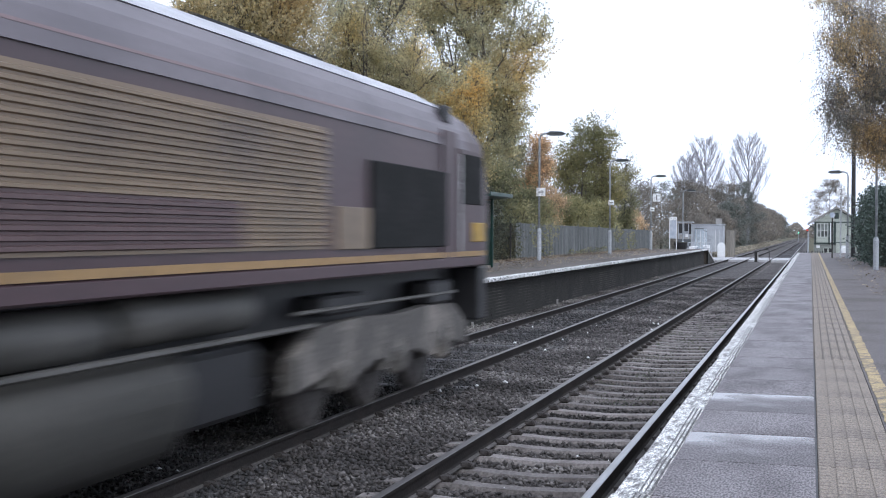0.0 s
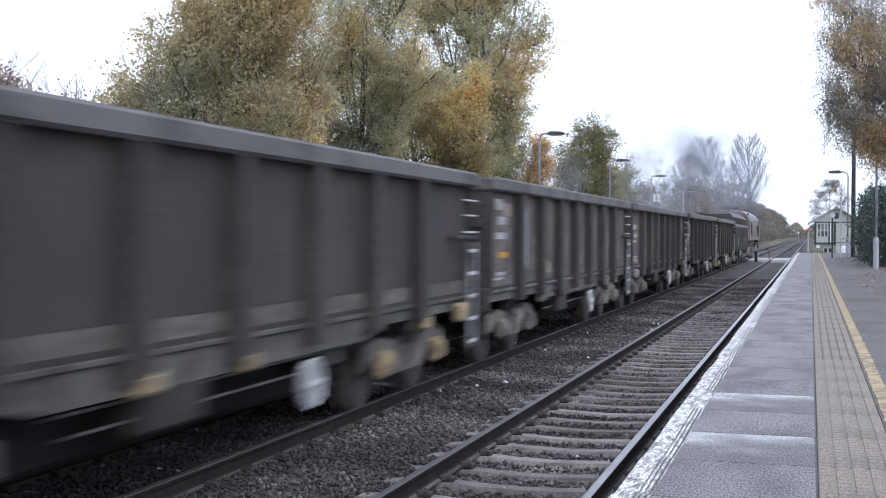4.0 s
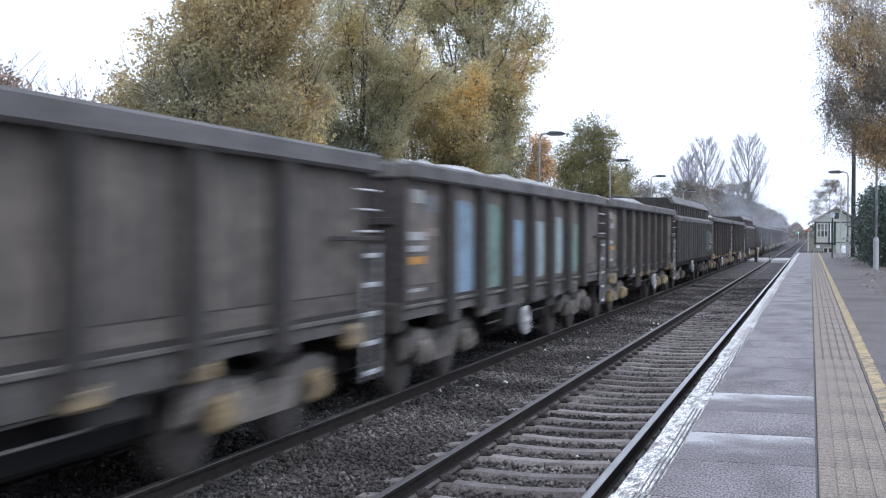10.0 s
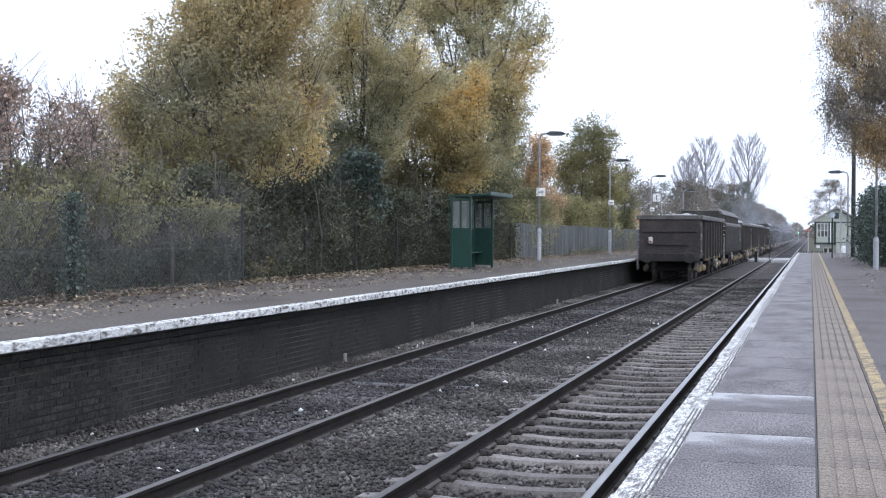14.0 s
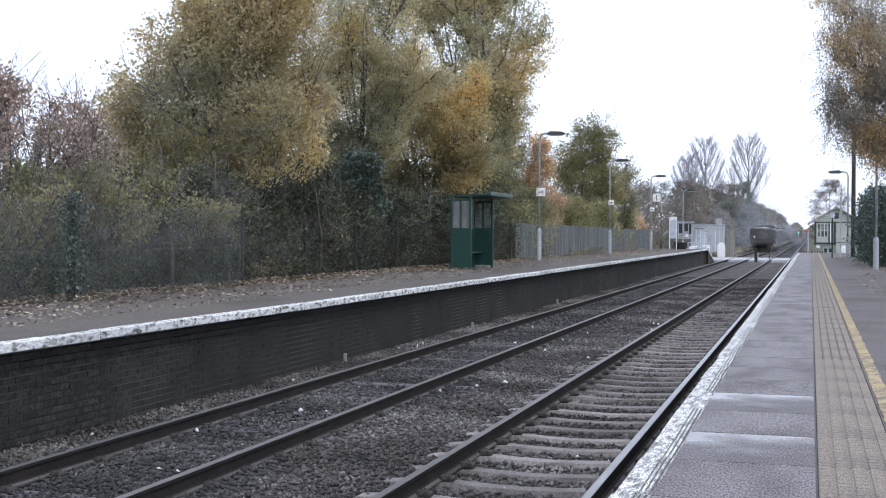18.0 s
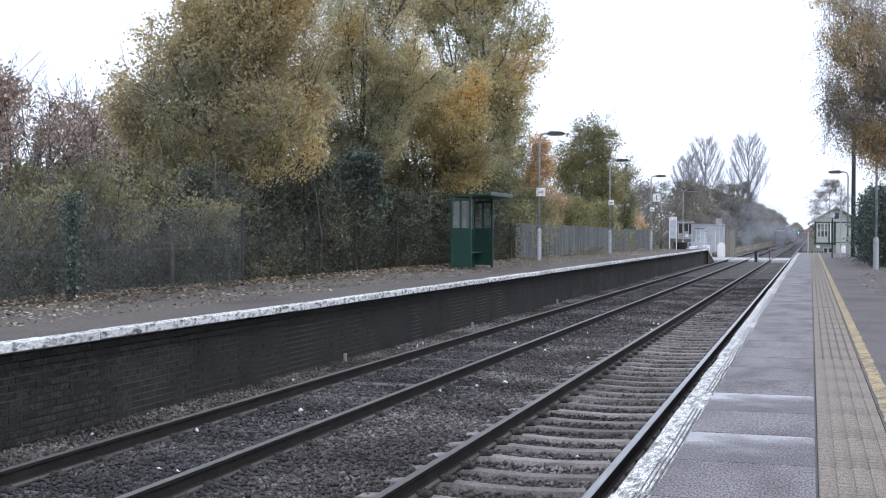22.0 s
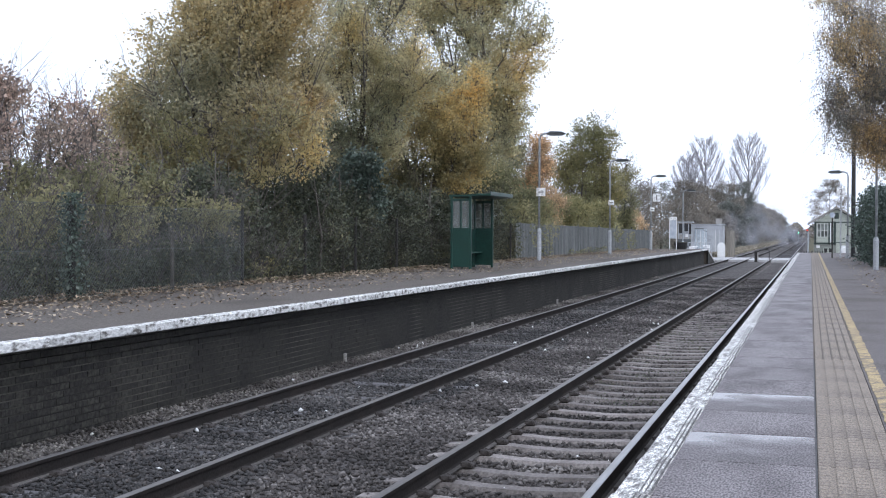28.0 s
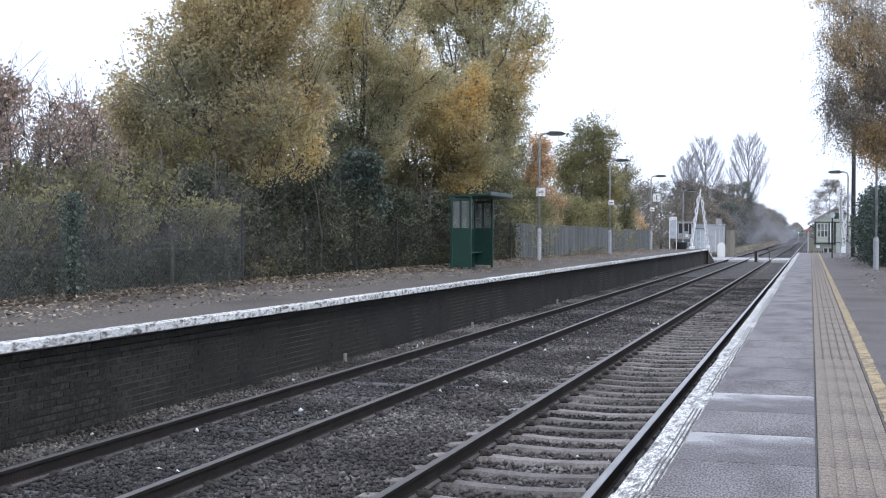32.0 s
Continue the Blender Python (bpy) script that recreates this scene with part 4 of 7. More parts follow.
for i in range(9):
    rb = random.Random(140 + i)
    clumps = [(rb.uniform(-0.3, 0.3), rb.uniform(-0.8, 0.8), rb.uniform(0.7, 1.75), rb.uniform(0.3, 0.5), rb.uniform(0.25, 0.4), 1.0) for _ in range(6)]
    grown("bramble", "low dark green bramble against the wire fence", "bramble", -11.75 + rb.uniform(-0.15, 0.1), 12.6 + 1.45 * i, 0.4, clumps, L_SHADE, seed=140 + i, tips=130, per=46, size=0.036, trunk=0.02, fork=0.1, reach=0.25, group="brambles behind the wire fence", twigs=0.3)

# right-hand side
grown("birch", "weeping birch with brown and gold leaves hanging over the platform", "tree", 3.3, 40.0, 0.6, [(-1.2, 0, 8.4, 2.0, 2.2, 0.75), (-2.6, 0, 8.1, 0.95, 1.7, 0.6), (-2.0, 0, 6.2, 1.1, 1.0, 1.0), (-1.8, 0, 5.2, 1.0, 0.7, 1.1), (-0.2, 0, 5.4, 1.6, 1.1, 1.1), (-2.7, 0, 5.9, 0.6, 0.8, 1.0), (-1.2, -0.3, 4.7, 0.8, 0.6, 1.1), (-1.9, 0, 7.1, 1.2, 1.2, 0.85), (-0.3, 0, 7.0, 1.3, 1.2, 0.8), (-2.8, 0, 9.9, 0.8, 1.2, 0.5), (1.5, 0.5, 7.0, 2.0, 2.6, 0.5)], L_BIRCH, M_BIRCH_BARK, seed=21, tips=1650, per=76, size=0.034, reach=0.30, trunk=0.15, fork=0.42, twigs=0.55, weep=0.8)
for i, (hx, hy, hh, hr) in enumerate([(3.05, 49.5, 2.7, 0.9), (2.95, 53.0, 3.0, 0.9), (2.95, 57.0, 3.1, 0.95), (3.1, 61.5, 3.4, 1.0), (3.4, 67.0, 3.4, 1.1)]):
    tree("evergreen_bush", "dark evergreen bush at the back of the platform", "bush", hx, hy, 0.7, hh, hr, L_HOLLY, seed=60 + i, tips=130, per=80, size=0.062, base=0.03, trunk=0.05, limbs=20, group="bushes along the near platform")
tree("tree", "round tree with grey-brown leaves beyond the signal box", "tree", 2.9, 205.0, -0.3, 11.2, 3.3, L_FAR, seed=70, tips=150, per=110, size=0.11, base=0.25, spread=0.42)

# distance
# twig colour paled and blued to stand for distant haze
M_TWIG = mat("haze_paled_twigs", (0.34, 0.335, 0.37), None, 0.9, big=1, fine=10, bump=0)


def bare_tree(x, y, z, h, rad, seed, stems=((0.0, 1.0),)):
    """A leafless tree: stems that fork into steep limbs, each with side branches and a fan of twigs up to a domed crown."""
    r = random.Random(seed)
    top = thing("bare_tree", "tall leafless tree with steep haze-paled limbs and fine twigs", "tree", "bare trees in the distance", pose(x, y, z))

    def curve(a, b, bend, steps=6):
        c = a.lerp(b, 0.45) + bend
        return [a * (1 - k) ** 2 + c * 2 * k * (1 - k) + b * k * k for k in [q / (steps - 1) for q in range(steps)]]

    def inside(p, off, hh, rr):
        q = Vector(((p.x - off) / rr, p.y / rr, (p.z - hh * 0.66) / (hh * 0.35)))
        k = min(1.0, (1.0 + r.uniform(-0.08, 0.05)) / max(q.length, 1e-6))
        return Vector((off + q.x * k * rr, q.y * k * rr, hh * (0.66 + 0.35 * q.z * k)))

    for off, tall in stems:
        hh, rr = h * tall, rad * tall
        foot = Vector((off * 0.55, 0, 0))
        crotch = Vector((off, 0, hh * 0.36))
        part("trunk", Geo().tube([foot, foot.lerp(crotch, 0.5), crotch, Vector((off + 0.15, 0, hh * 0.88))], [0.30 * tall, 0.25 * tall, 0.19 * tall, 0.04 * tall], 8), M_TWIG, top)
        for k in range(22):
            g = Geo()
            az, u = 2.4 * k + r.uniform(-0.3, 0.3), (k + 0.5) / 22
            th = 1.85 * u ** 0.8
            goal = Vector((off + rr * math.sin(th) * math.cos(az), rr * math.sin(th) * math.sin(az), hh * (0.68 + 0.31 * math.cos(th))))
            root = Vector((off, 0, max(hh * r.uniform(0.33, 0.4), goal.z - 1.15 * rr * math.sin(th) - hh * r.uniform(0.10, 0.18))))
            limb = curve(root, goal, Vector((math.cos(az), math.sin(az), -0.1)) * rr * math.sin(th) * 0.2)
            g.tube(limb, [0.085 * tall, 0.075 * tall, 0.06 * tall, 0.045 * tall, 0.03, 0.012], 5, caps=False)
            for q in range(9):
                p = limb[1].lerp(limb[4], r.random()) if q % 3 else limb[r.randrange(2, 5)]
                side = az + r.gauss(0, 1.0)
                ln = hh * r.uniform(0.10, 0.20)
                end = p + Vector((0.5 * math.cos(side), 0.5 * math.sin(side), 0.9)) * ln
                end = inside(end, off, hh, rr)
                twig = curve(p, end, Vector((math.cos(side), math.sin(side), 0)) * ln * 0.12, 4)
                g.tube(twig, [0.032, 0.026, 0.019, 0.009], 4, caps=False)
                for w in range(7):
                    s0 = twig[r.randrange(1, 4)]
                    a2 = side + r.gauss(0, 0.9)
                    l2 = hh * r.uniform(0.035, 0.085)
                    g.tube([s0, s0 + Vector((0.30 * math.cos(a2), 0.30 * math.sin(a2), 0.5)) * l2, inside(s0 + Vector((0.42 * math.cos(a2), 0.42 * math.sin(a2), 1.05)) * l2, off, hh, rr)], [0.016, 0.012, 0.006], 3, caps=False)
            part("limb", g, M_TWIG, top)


bare_tree(-18.3, 222, -0.3, 19.8, 3.8, 80, ((0.0, 1.0), (-3.0, 0.84)))
bare_tree(-10.7, 222, -0.3, 20.2, 3.8, 81)
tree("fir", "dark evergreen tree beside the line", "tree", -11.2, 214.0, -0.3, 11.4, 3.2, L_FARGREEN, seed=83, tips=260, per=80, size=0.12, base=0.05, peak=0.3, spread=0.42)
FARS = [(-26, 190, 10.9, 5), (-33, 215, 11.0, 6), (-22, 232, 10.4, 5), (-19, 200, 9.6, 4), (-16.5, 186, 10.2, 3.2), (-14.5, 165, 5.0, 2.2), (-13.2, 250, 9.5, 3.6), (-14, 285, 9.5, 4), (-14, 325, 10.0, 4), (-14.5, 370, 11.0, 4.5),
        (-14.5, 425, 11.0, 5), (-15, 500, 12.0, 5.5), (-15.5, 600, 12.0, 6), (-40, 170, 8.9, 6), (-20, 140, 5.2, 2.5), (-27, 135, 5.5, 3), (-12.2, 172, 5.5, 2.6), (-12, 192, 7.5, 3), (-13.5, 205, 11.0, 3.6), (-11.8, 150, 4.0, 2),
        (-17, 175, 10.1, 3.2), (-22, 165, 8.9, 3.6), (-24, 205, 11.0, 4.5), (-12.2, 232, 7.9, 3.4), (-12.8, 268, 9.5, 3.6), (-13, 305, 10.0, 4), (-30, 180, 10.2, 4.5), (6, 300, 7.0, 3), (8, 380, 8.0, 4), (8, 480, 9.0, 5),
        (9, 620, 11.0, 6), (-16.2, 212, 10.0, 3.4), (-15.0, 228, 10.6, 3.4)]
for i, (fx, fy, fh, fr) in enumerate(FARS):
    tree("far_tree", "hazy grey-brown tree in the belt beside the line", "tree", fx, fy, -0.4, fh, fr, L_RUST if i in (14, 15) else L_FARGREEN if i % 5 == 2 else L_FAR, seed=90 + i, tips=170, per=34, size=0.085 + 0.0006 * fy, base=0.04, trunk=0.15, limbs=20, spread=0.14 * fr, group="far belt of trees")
r = np.random.default_rng(8)
n = 9000
wx = np.concatenate([r.uniform(-420, -22, n), r.uniform(12, 420, n)])
wy = np.where((wx > -60) & (wx < 40), r.uniform(640, 900, 2 * n), r.uniform(640, 900, 2 * n))
wz = -0.5 + (9 + 5 * np.sin(wx * 0.05) + 3 * np.sin(wx * 0.21)) * r.uniform(0, 1, 2 * n) ** 0.7
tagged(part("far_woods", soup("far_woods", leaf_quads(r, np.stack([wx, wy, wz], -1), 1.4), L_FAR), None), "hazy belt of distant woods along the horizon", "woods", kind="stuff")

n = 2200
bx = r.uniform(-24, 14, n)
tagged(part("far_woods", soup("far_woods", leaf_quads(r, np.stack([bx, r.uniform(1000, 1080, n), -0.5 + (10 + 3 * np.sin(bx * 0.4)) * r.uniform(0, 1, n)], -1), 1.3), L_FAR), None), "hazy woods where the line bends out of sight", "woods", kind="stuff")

# dry grass on the verge beyond the crossing
L_DRY = island_mat("dry_grass", [(0.24, 0.215, 0.165), (0.34, 0.305, 0.24), (0.44, 0.40, 0.32)], 0.9, 0.35, 0.3, 0.3, 0.3)
r = np.random.default_rng(14)
n = 16000
vy = 113 + 240 * r.uniform(0, 1, n) ** 1.6
vx = -9.6 + 1.9 * r.uniform(0, 1, n)
tagged(part("verge_grass", soup("verge_grass", leaf_quads(r, np.stack([vx, vy, -0.2 + 0.55 * r.uniform(0, 1, n) ** 1.5], -1), 0.13, -0.6), L_DRY), None), "pale dry grass on the verge beside the line", "grass", kind="stuff")

# fallen leaves
r = np.random.default_rng(9)
n = 22000
lx = -10.98 + 2.6 * r.uniform(0, 1, n) ** 4.6
ly = 10 + 75 * r.uniform(0, 1, n) ** 1.5
lz = TOP_L + 0.012 + np.maximum(0, (-9.9 - lx)) * 0.10 * r.uniform(0, 1, n)
tagged(part("fallen_leaves", soup("fallen_leaves", leaf_quads(r, np.stack([lx, ly, lz], -1), 0.034, 0, 0.75), L_LITTER), None), "drift of fallen brown leaves along the fence", "leaves", kind="stuff")
n = 2600
lx, ly = 4.2 - 3.0 * r.uniform(0, 1, n) ** 1.8, r.uniform(26, 70, n)
tagged(part("fallen_leaves", soup("fallen_leaves", leaf_quads(r, np.stack([lx, ly, np.full(n, TOP_R + 0.012)], -1), 0.04, 0, 0.8), L_LITTER), None), "brown leaves scattered on the tarmac", "leaves", kind="stuff")

# ivy on the fences, and dead weeds between the rails
r = np.random.default_rng(12)
n = 1500
c = np.stack([-10.95 + r.normal(0, 0.09, n), 16.3 + r.normal(0, 0.10, n), r.uniform(0.95, 2.6, n)], -1)
tagged(part("ivy", soup("ivy", leaf_quads(r, c, 0.035), L_HOLLY), None), "dark ivy climbing a fence post", "ivy", kind="stuff")
n = 14000
iy = 22.4 + 25 * r.uniform(0, 1, n)
iz = 0.95 + 1.5 * r.uniform(0, 1, n) ** 1.3
keep = np.array([noise.noise((a * 0.55, b * 0.9, 4.0)) for a, b in zip(iy, iz)]) > 0.02
c = np.stack([-11.1 + r.normal(0, 0.10, n), iy, iz], -1)[keep]
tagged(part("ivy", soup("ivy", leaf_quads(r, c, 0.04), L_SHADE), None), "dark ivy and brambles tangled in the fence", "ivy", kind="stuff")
n = 5000
iy = 47.5 + 34 * r.uniform(0, 1, n)
iz = 1.0 + 1.7 * r.uniform(0, 1, n)
keep = np.array([noise.noise((a * 0.22, b * 0.7, 9.0)) for a, b in zip(iy, iz)]) > 0.12
c = np.stack([-11.22 + r.normal(0, 0.07, n), iy, iz], -1)[keep]
tagged(part("ivy", soup("ivy", leaf_quads(r, c, 0.05), L_GREEN), None), "green ivy hanging over the board fence", "ivy", kind="stuff")
n = 900
k = r.integers(0, 14, n)
wx = np.array([-2.36 + 0.5 * math.sin(q * 2.1) for q in range(14)])[k] + r.normal(0, 0.13, n)
wy = np.array([15.0 + 1.1 * q + 0.4 * math.cos(q * 3.7) for q in range(14)])[k] + r.normal(0, 0.16, n)
tagged(part("weeds", soup("weeds", leaf_quads(r, np.stack([wx, wy, -0.20 + abs(r.normal(0, 0.05, n))], -1), 0.016), L_SHADE), None), "low dead weeds between the rails", "weeds", kind="stuff")


# ---- fences ----
M_LAMPHEAD = mat("lamp_head_grey", (0.075, 0.085, 0.09), None, 0.5, big=2, fine=20, bump=0.05)
FX = -10.95
fence = thing("chain_link_fence", "grey chain-link fence on concrete and steel posts behind the platform", "fence")
for y, w in ((13.2, 0.07), (16.3, 0.10), (19.4, 0.06), (22.2, 0.05)):
    part("post", Geo().box((FX, y, 1.68 if y != 19.4 else 1.45), (w, w, 1.56 if y != 19.4 else 1.1), 0.012), M_DARK if y != 19.4 else M_BARK, fence)
for y in (25.6, 28.8, 32.0, 39.0, 42.2, 45.4):
    part("post", Geo().box((FX - 0.1, y, 1.65), (0.06, 0.06, 1.5), 0.008), M_DARK, fence)
for z in (0.98, 1.70, 2.42):
    part("line_wire", Geo().tube([(FX + 0.03, 10.0, z), (FX + 0.03, 22.2, z)], 0.004, 4), M_WIRE, fence)


def mesh_wires(y0, y1, z0, z1, x, gap, rad):
    g = Geo()
    h = z1 - z0
    k = y0 - h
    while k < y1:
        for s in (0, 1):
            a, b = (k, k + h) if s == 0 else (k + h, k)
            p, q = [a, z0], [b, z1]
            lo, hi = (p, q) if p[0] < q[0] else (q, p)
            if lo[0] < y0:
                t = (y0 - lo[0]) / (hi[0] - lo[0])
                lo = [y0, lo[1] + t * (hi[1] - lo[1])]
            if hi[0] > y1:
                t = (y1 - lo[0]) / (hi[0] - lo[0])
                hi = [y1, lo[1] + t * (hi[1] - lo[1])]
            if hi[0] - lo[0] > 0.02:
                g.tube([(x + 0.003 * s, lo[0], lo[1]), (x + 0.003 * s, hi[0], hi[1])], rad, 3, caps=False)
        k += gap
    return g


tagged(part("wire_mesh", mesh_wires(10.0, 22.2, 0.96, 2.42, FX + 0.04, 0.072, 0.0031), M_WIRE, fence), "woven wire mesh", kind="stuff")
tagged(part("wire_mesh", mesh_wires(22.2, 46.0, 0.96, 2.36, FX - 0.06, 0.09, 0.0022), M_DARK, fence), "dull woven wire mesh", kind="stuff")

boards = thing("board_fence", "weathered grey close-boarded timber fence behind the platform", "fence")
by = 47.6
k = 0
BOARD = Geo().box((0, 0, 0.77), (0.022, 0.143, 1.54), 0.004).data("board", M_FENCE)
while by < 91 and k < 290:
    part("board", BOARD, None, boards, at=pose(-11.35 + 0.012 * (k % 2), by, TOP_L - 0.04 + random.uniform(-0.015, 0.015) - 0.0005 * k))
    by += 0.15
    k += 1
for y in (48.5, 55, 61.5, 68, 74.5, 81, 87.5):
    part("post", Geo().box((-11.43, y, TOP_L + 0.75), (0.10, 0.10, 1.6), 0.01), M_FENCE, boards)
for z in (1.3, 2.1):
    part("rail", Geo().box((-11.40, 69.3, z), (0.05, 43.5, 0.08)), M_FENCE, boards)

# ---- waiting shelter ----
sh = thing("waiting_shelter", "small dark-green waiting shelter with glazed panels and a bench", "shelter", at=pose(0, 0, TOP_L))
SX0, SX1, SY0, SY1 = -10.20, -9.63, 34.55, 37.10
for x in (SX0, SX1):
    for y in (SY0, SY1):
        part("post", Geo().box((x, y, 1.08), (0.07, 0.07, 2.16), 0.008), M_GREEN, sh)
for y in (SY0, SY1):
    part("side_panel", Geo().box(((SX0 + SX1) / 2, y, 0.62), (SX1 - SX0 - 0.07, 0.035, 1.1), 0.004), M_GREEN, sh)
    part("side_frame", Geo().box(((SX0 + SX1) / 2, y, 1.20), (SX1 - SX0 - 0.07, 0.05, 0.06), 0.004).box(((SX0 + SX1) / 2, y, 2.06), (SX1 - SX0 - 0.07, 0.05, 0.07), 0.004).box(((SX0 + SX1) / 2, y, 1.6), (0.045, 0.05, 0.86), 0.004), M_GREEN, sh)
    pane = part("side_pane", Geo().box(((SX0 + SX1) / 2, y, 1.63), (SX1 - SX0 - 0.07, 0.012, 0.8)), M_PANE, sh)
    pane.visible_shadow = False
part("back_panel", Geo().box((SX0, (SY0 + SY1) / 2, 0.62), (0.035, SY1 - SY0 - 0.07, 1.1), 0.004), M_GREEN, sh)
for i in range(3):
    y = SY0 + (i + 0.5) * (SY1 - SY0) / 3
    pane = part("back_pane", Geo().box((SX0, y, 1.63), (0.012, 0.70, 0.8)), M_PANE, sh)
    pane.visible_shadow = False
    part("mullion", Geo().box((SX0, SY0 + (i + 1) * (SY1 - SY0) / 3, 1.63), (0.05, 0.06, 0.9), 0.004), M_GREEN, sh)
part("bench", Geo().box((-10.08, (SY0 + SY1) / 2, 0.47), (0.34, SY1 - SY0 - 0.2, 0.05), 0.01).box((-10.08, SY0 + 0.7, 0.24), (0.05, 0.05, 0.46)).box((-10.08, SY1 - 0.7, 0.24), (0.05, 0.05, 0.46)), M_GREEN, sh, "plain green bench")
part("roof", Geo().prism([(-10.28, 2.15), (-9.02, 2.17), (-9.0, 2.24), (-10.28, 2.20)], SY0 - 0.06, SY1 + 0.1), M_GREEN, sh)
part("roof_edge", Geo().box((-9.0, (SY0 + SY1) / 2, 2.24), (0.03, SY1 - SY0 + 0.24, 0.11), 0.006).box((-9.2, SY0 - 0.08, 2.21), (0.4, 0.03, 0.06), 0.004), M_GREEN, sh)

# ---- platform lamps ----
M_SIGN = mat("sign_white", (0.82, 0.83, 0.84), (0.74, 0.75, 0.76), 0.45, big=1, fine=10, bump=0)


def lamp(x, y, z, side, h=5.0, base=1.15, arm=0.75, sign=0, wide=0.30, group="platform lamps"):
    """A steel column with a fat base compartment, a swan neck and a flat lantern towards the line."""
    t = thing("platform_lamp", "galvanised platform lamp post with flat lantern" + (" and white name sign" if sign else " on a bent arm"), "lamp post", group, pose(x, y, z))
    part("base_column", Geo().tube([(0, 0, 0), (0, 0, base), (0, 0, base + 0.08)], [0.095, 0.095, 0.05], 12), M_GALV, t)
    part("base_cap", Geo().tube([(0, 0, base + 0.02), (0, 0, base + 0.13)], [0.105, 0.06], 12), M_GALV, t)
    part("column", Geo().tube([(0, 0, base), (0, 0, h - 0.25), (side * 0.05, 0, h - 0.08), (side * 0.2, 0, h - 0.01), (side * arm * 0.45, 0, h)], 0.042, 10), M_GALV, t, smooth=True)
    head = Geo().prism([(arm * 0.35 * side, h - 0.03), (arm * 0.5 * side, h - 0.085), (arm * 1.25 * side, h - 0.075), (arm * 1.38 * side, h - 0.02), (arm * 1.2 * side, h + 0.05), (arm * 0.6 * side, h + 0.075)], -0.13, 0.13)
    hd = part("lantern", head, M_LAMPHEAD, t, "dark flat lantern")
    part("diffuser", Geo().box((side * arm * 0.88, 0, h - 0.09), (arm * 0.65, 0.2, 0.03), 0.01), M_WHITE, hd)
    if sign:
        s = part("sign", Geo().box((0.08, -0.06, sign), (wide, 0.03, wide * 0.9), 0.006), M_SIGN, t, "white station name sign")
        part("lettering", Geo().box((0.08, -0.078, sign), (wide * 0.6, 0.006, 0.03)), M_DARK, s, "dark lettering bar")
    return t


lamp(-10.21, 46.68, TOP_L, 1, sign=2.70, wide=0.36)
lamp(-10.26, 64.5, TOP_L, 1, sign=2.75)
lamp(-10.31, 82.3, TOP_L, 1, sign=2.75)
lamp(-10.00, 100.5, 0.2, 1, h=5.4)
lamp(2.17, 44.66, TOP_R, -1, h=5.0, base=1.0)
lamp(1.86, 67.3, TOP_R, -1, h=4.55, base=1.1)
pole = thing("telegraph_pole", "tall dark timber pole at the back of the platform", "pole", at=pose(2.25, 71.0, TOP_R))
part("shaft", Geo().tube([(0, 0, 0), (0, 0, 8.5)], [0.13, 0.10], 10), M_BLACK, pole)


def text_mesh(name, body, size, material, parent, m):
    """Letters as a thin solid mesh."""
    cu = bpy.data.curves.new(name, "FONT")
    cu.body, cu.size, cu.extrude, cu.align_x, cu.align_y = body, size, 0.004, "CENTER", "CENTER"
    tmp = bpy.data.objects.new(name, cu)
    scene.collection.objects.link(tmp)
    me = bpy.data.meshes.new_from_object(tmp.evaluated_get(bpy.context.evaluated_depsgraph_get()))
    bpy.data.objects.remove(tmp)
    me.materials.clear()
    me.materials.append(material)
    return part(name, me, None, parent, at=m)


def number_sign(x, y, z, digit, on, size=1.0):
    t = thing("platform_number_sign", "white square sign with a black platform number", "sign", "platform number signs", pose(x, y, z))
    part("panel", Geo().box((0, 0, 0), (0.52 * size, 0.04, 0.54 * size), 0.01), M_SIGN, t)
    text_mesh("digit", digit, 0.5 * size, M_BLACK, t, pose(0, -0.024, 0, 90, 0, 0))
    part("bracket", Geo().tube([(on, 0.03, -0.2), (on, 0.03, 0.2)], 0.02, 6).tube([(on, 0.03, 0.1), (0, 0.03, 0.1)], 0.02, 6), M_GALV, t)
    return t


number_sign(-9.92, 82.2, 4.45, "1", -0.36)
s2 = number_sign(1.50, 67.0, 4.24, "2", 0.0, 0.84)
part("post", Geo().tube([(0.0, 0.05, -4.24 + TOP_R), (0.0, 0.05, 0.3)], 0.04, 8), M_GALV, s2)

rsn = thing("round_sign", "small round pale-blue sign on a slim grey post", "sign", at=pose(1.08, 67.0, TOP_R))
part("disc", Geo().tube([(0.0, -0.04, 2.26), (0.0, -0.02, 2.26)], 0.14, 16), mat("pale_blue_sign", (0.40, 0.46, 0.58), (0.6, 0.64, 0.7), 0.5, big=4, bump=0), rsn)
part("post", Geo().tube([(0, 0, 0), (0, 0, 2.4)], 0.035, 8), M_DARK, rsn)

nb = thing("notice_board", "white-framed notice board on posts with a poster and a heading", "notice board", at=pose(-9.45, 88.0, TOP_L))
for x in (-0.24, 0.24):
    part("post", Geo().box((x, 0, 1.1), (0.07, 0.07, 2.2), 0.006), M_WHITE, nb)
part("panel", Geo().box((0, 0, 1.45), (0.42, 0.05, 1.35), 0.006), mat("poster_blue_grey", (0.42, 0.47, 0.56), (0.6, 0.63, 0.68), 0.4, big=2.5, fine=12, bump=0, speck=0.05), nb, "pale blue poster behind glass")
part("heading", Geo().box((0, 0, 2.2), (0.54, 0.06, 0.24), 0.006), M_SIGN, nb)
tub = thing("planter", "black round planter on the platform", "planter", at=pose(-8.95, 88.5, TOP_L))
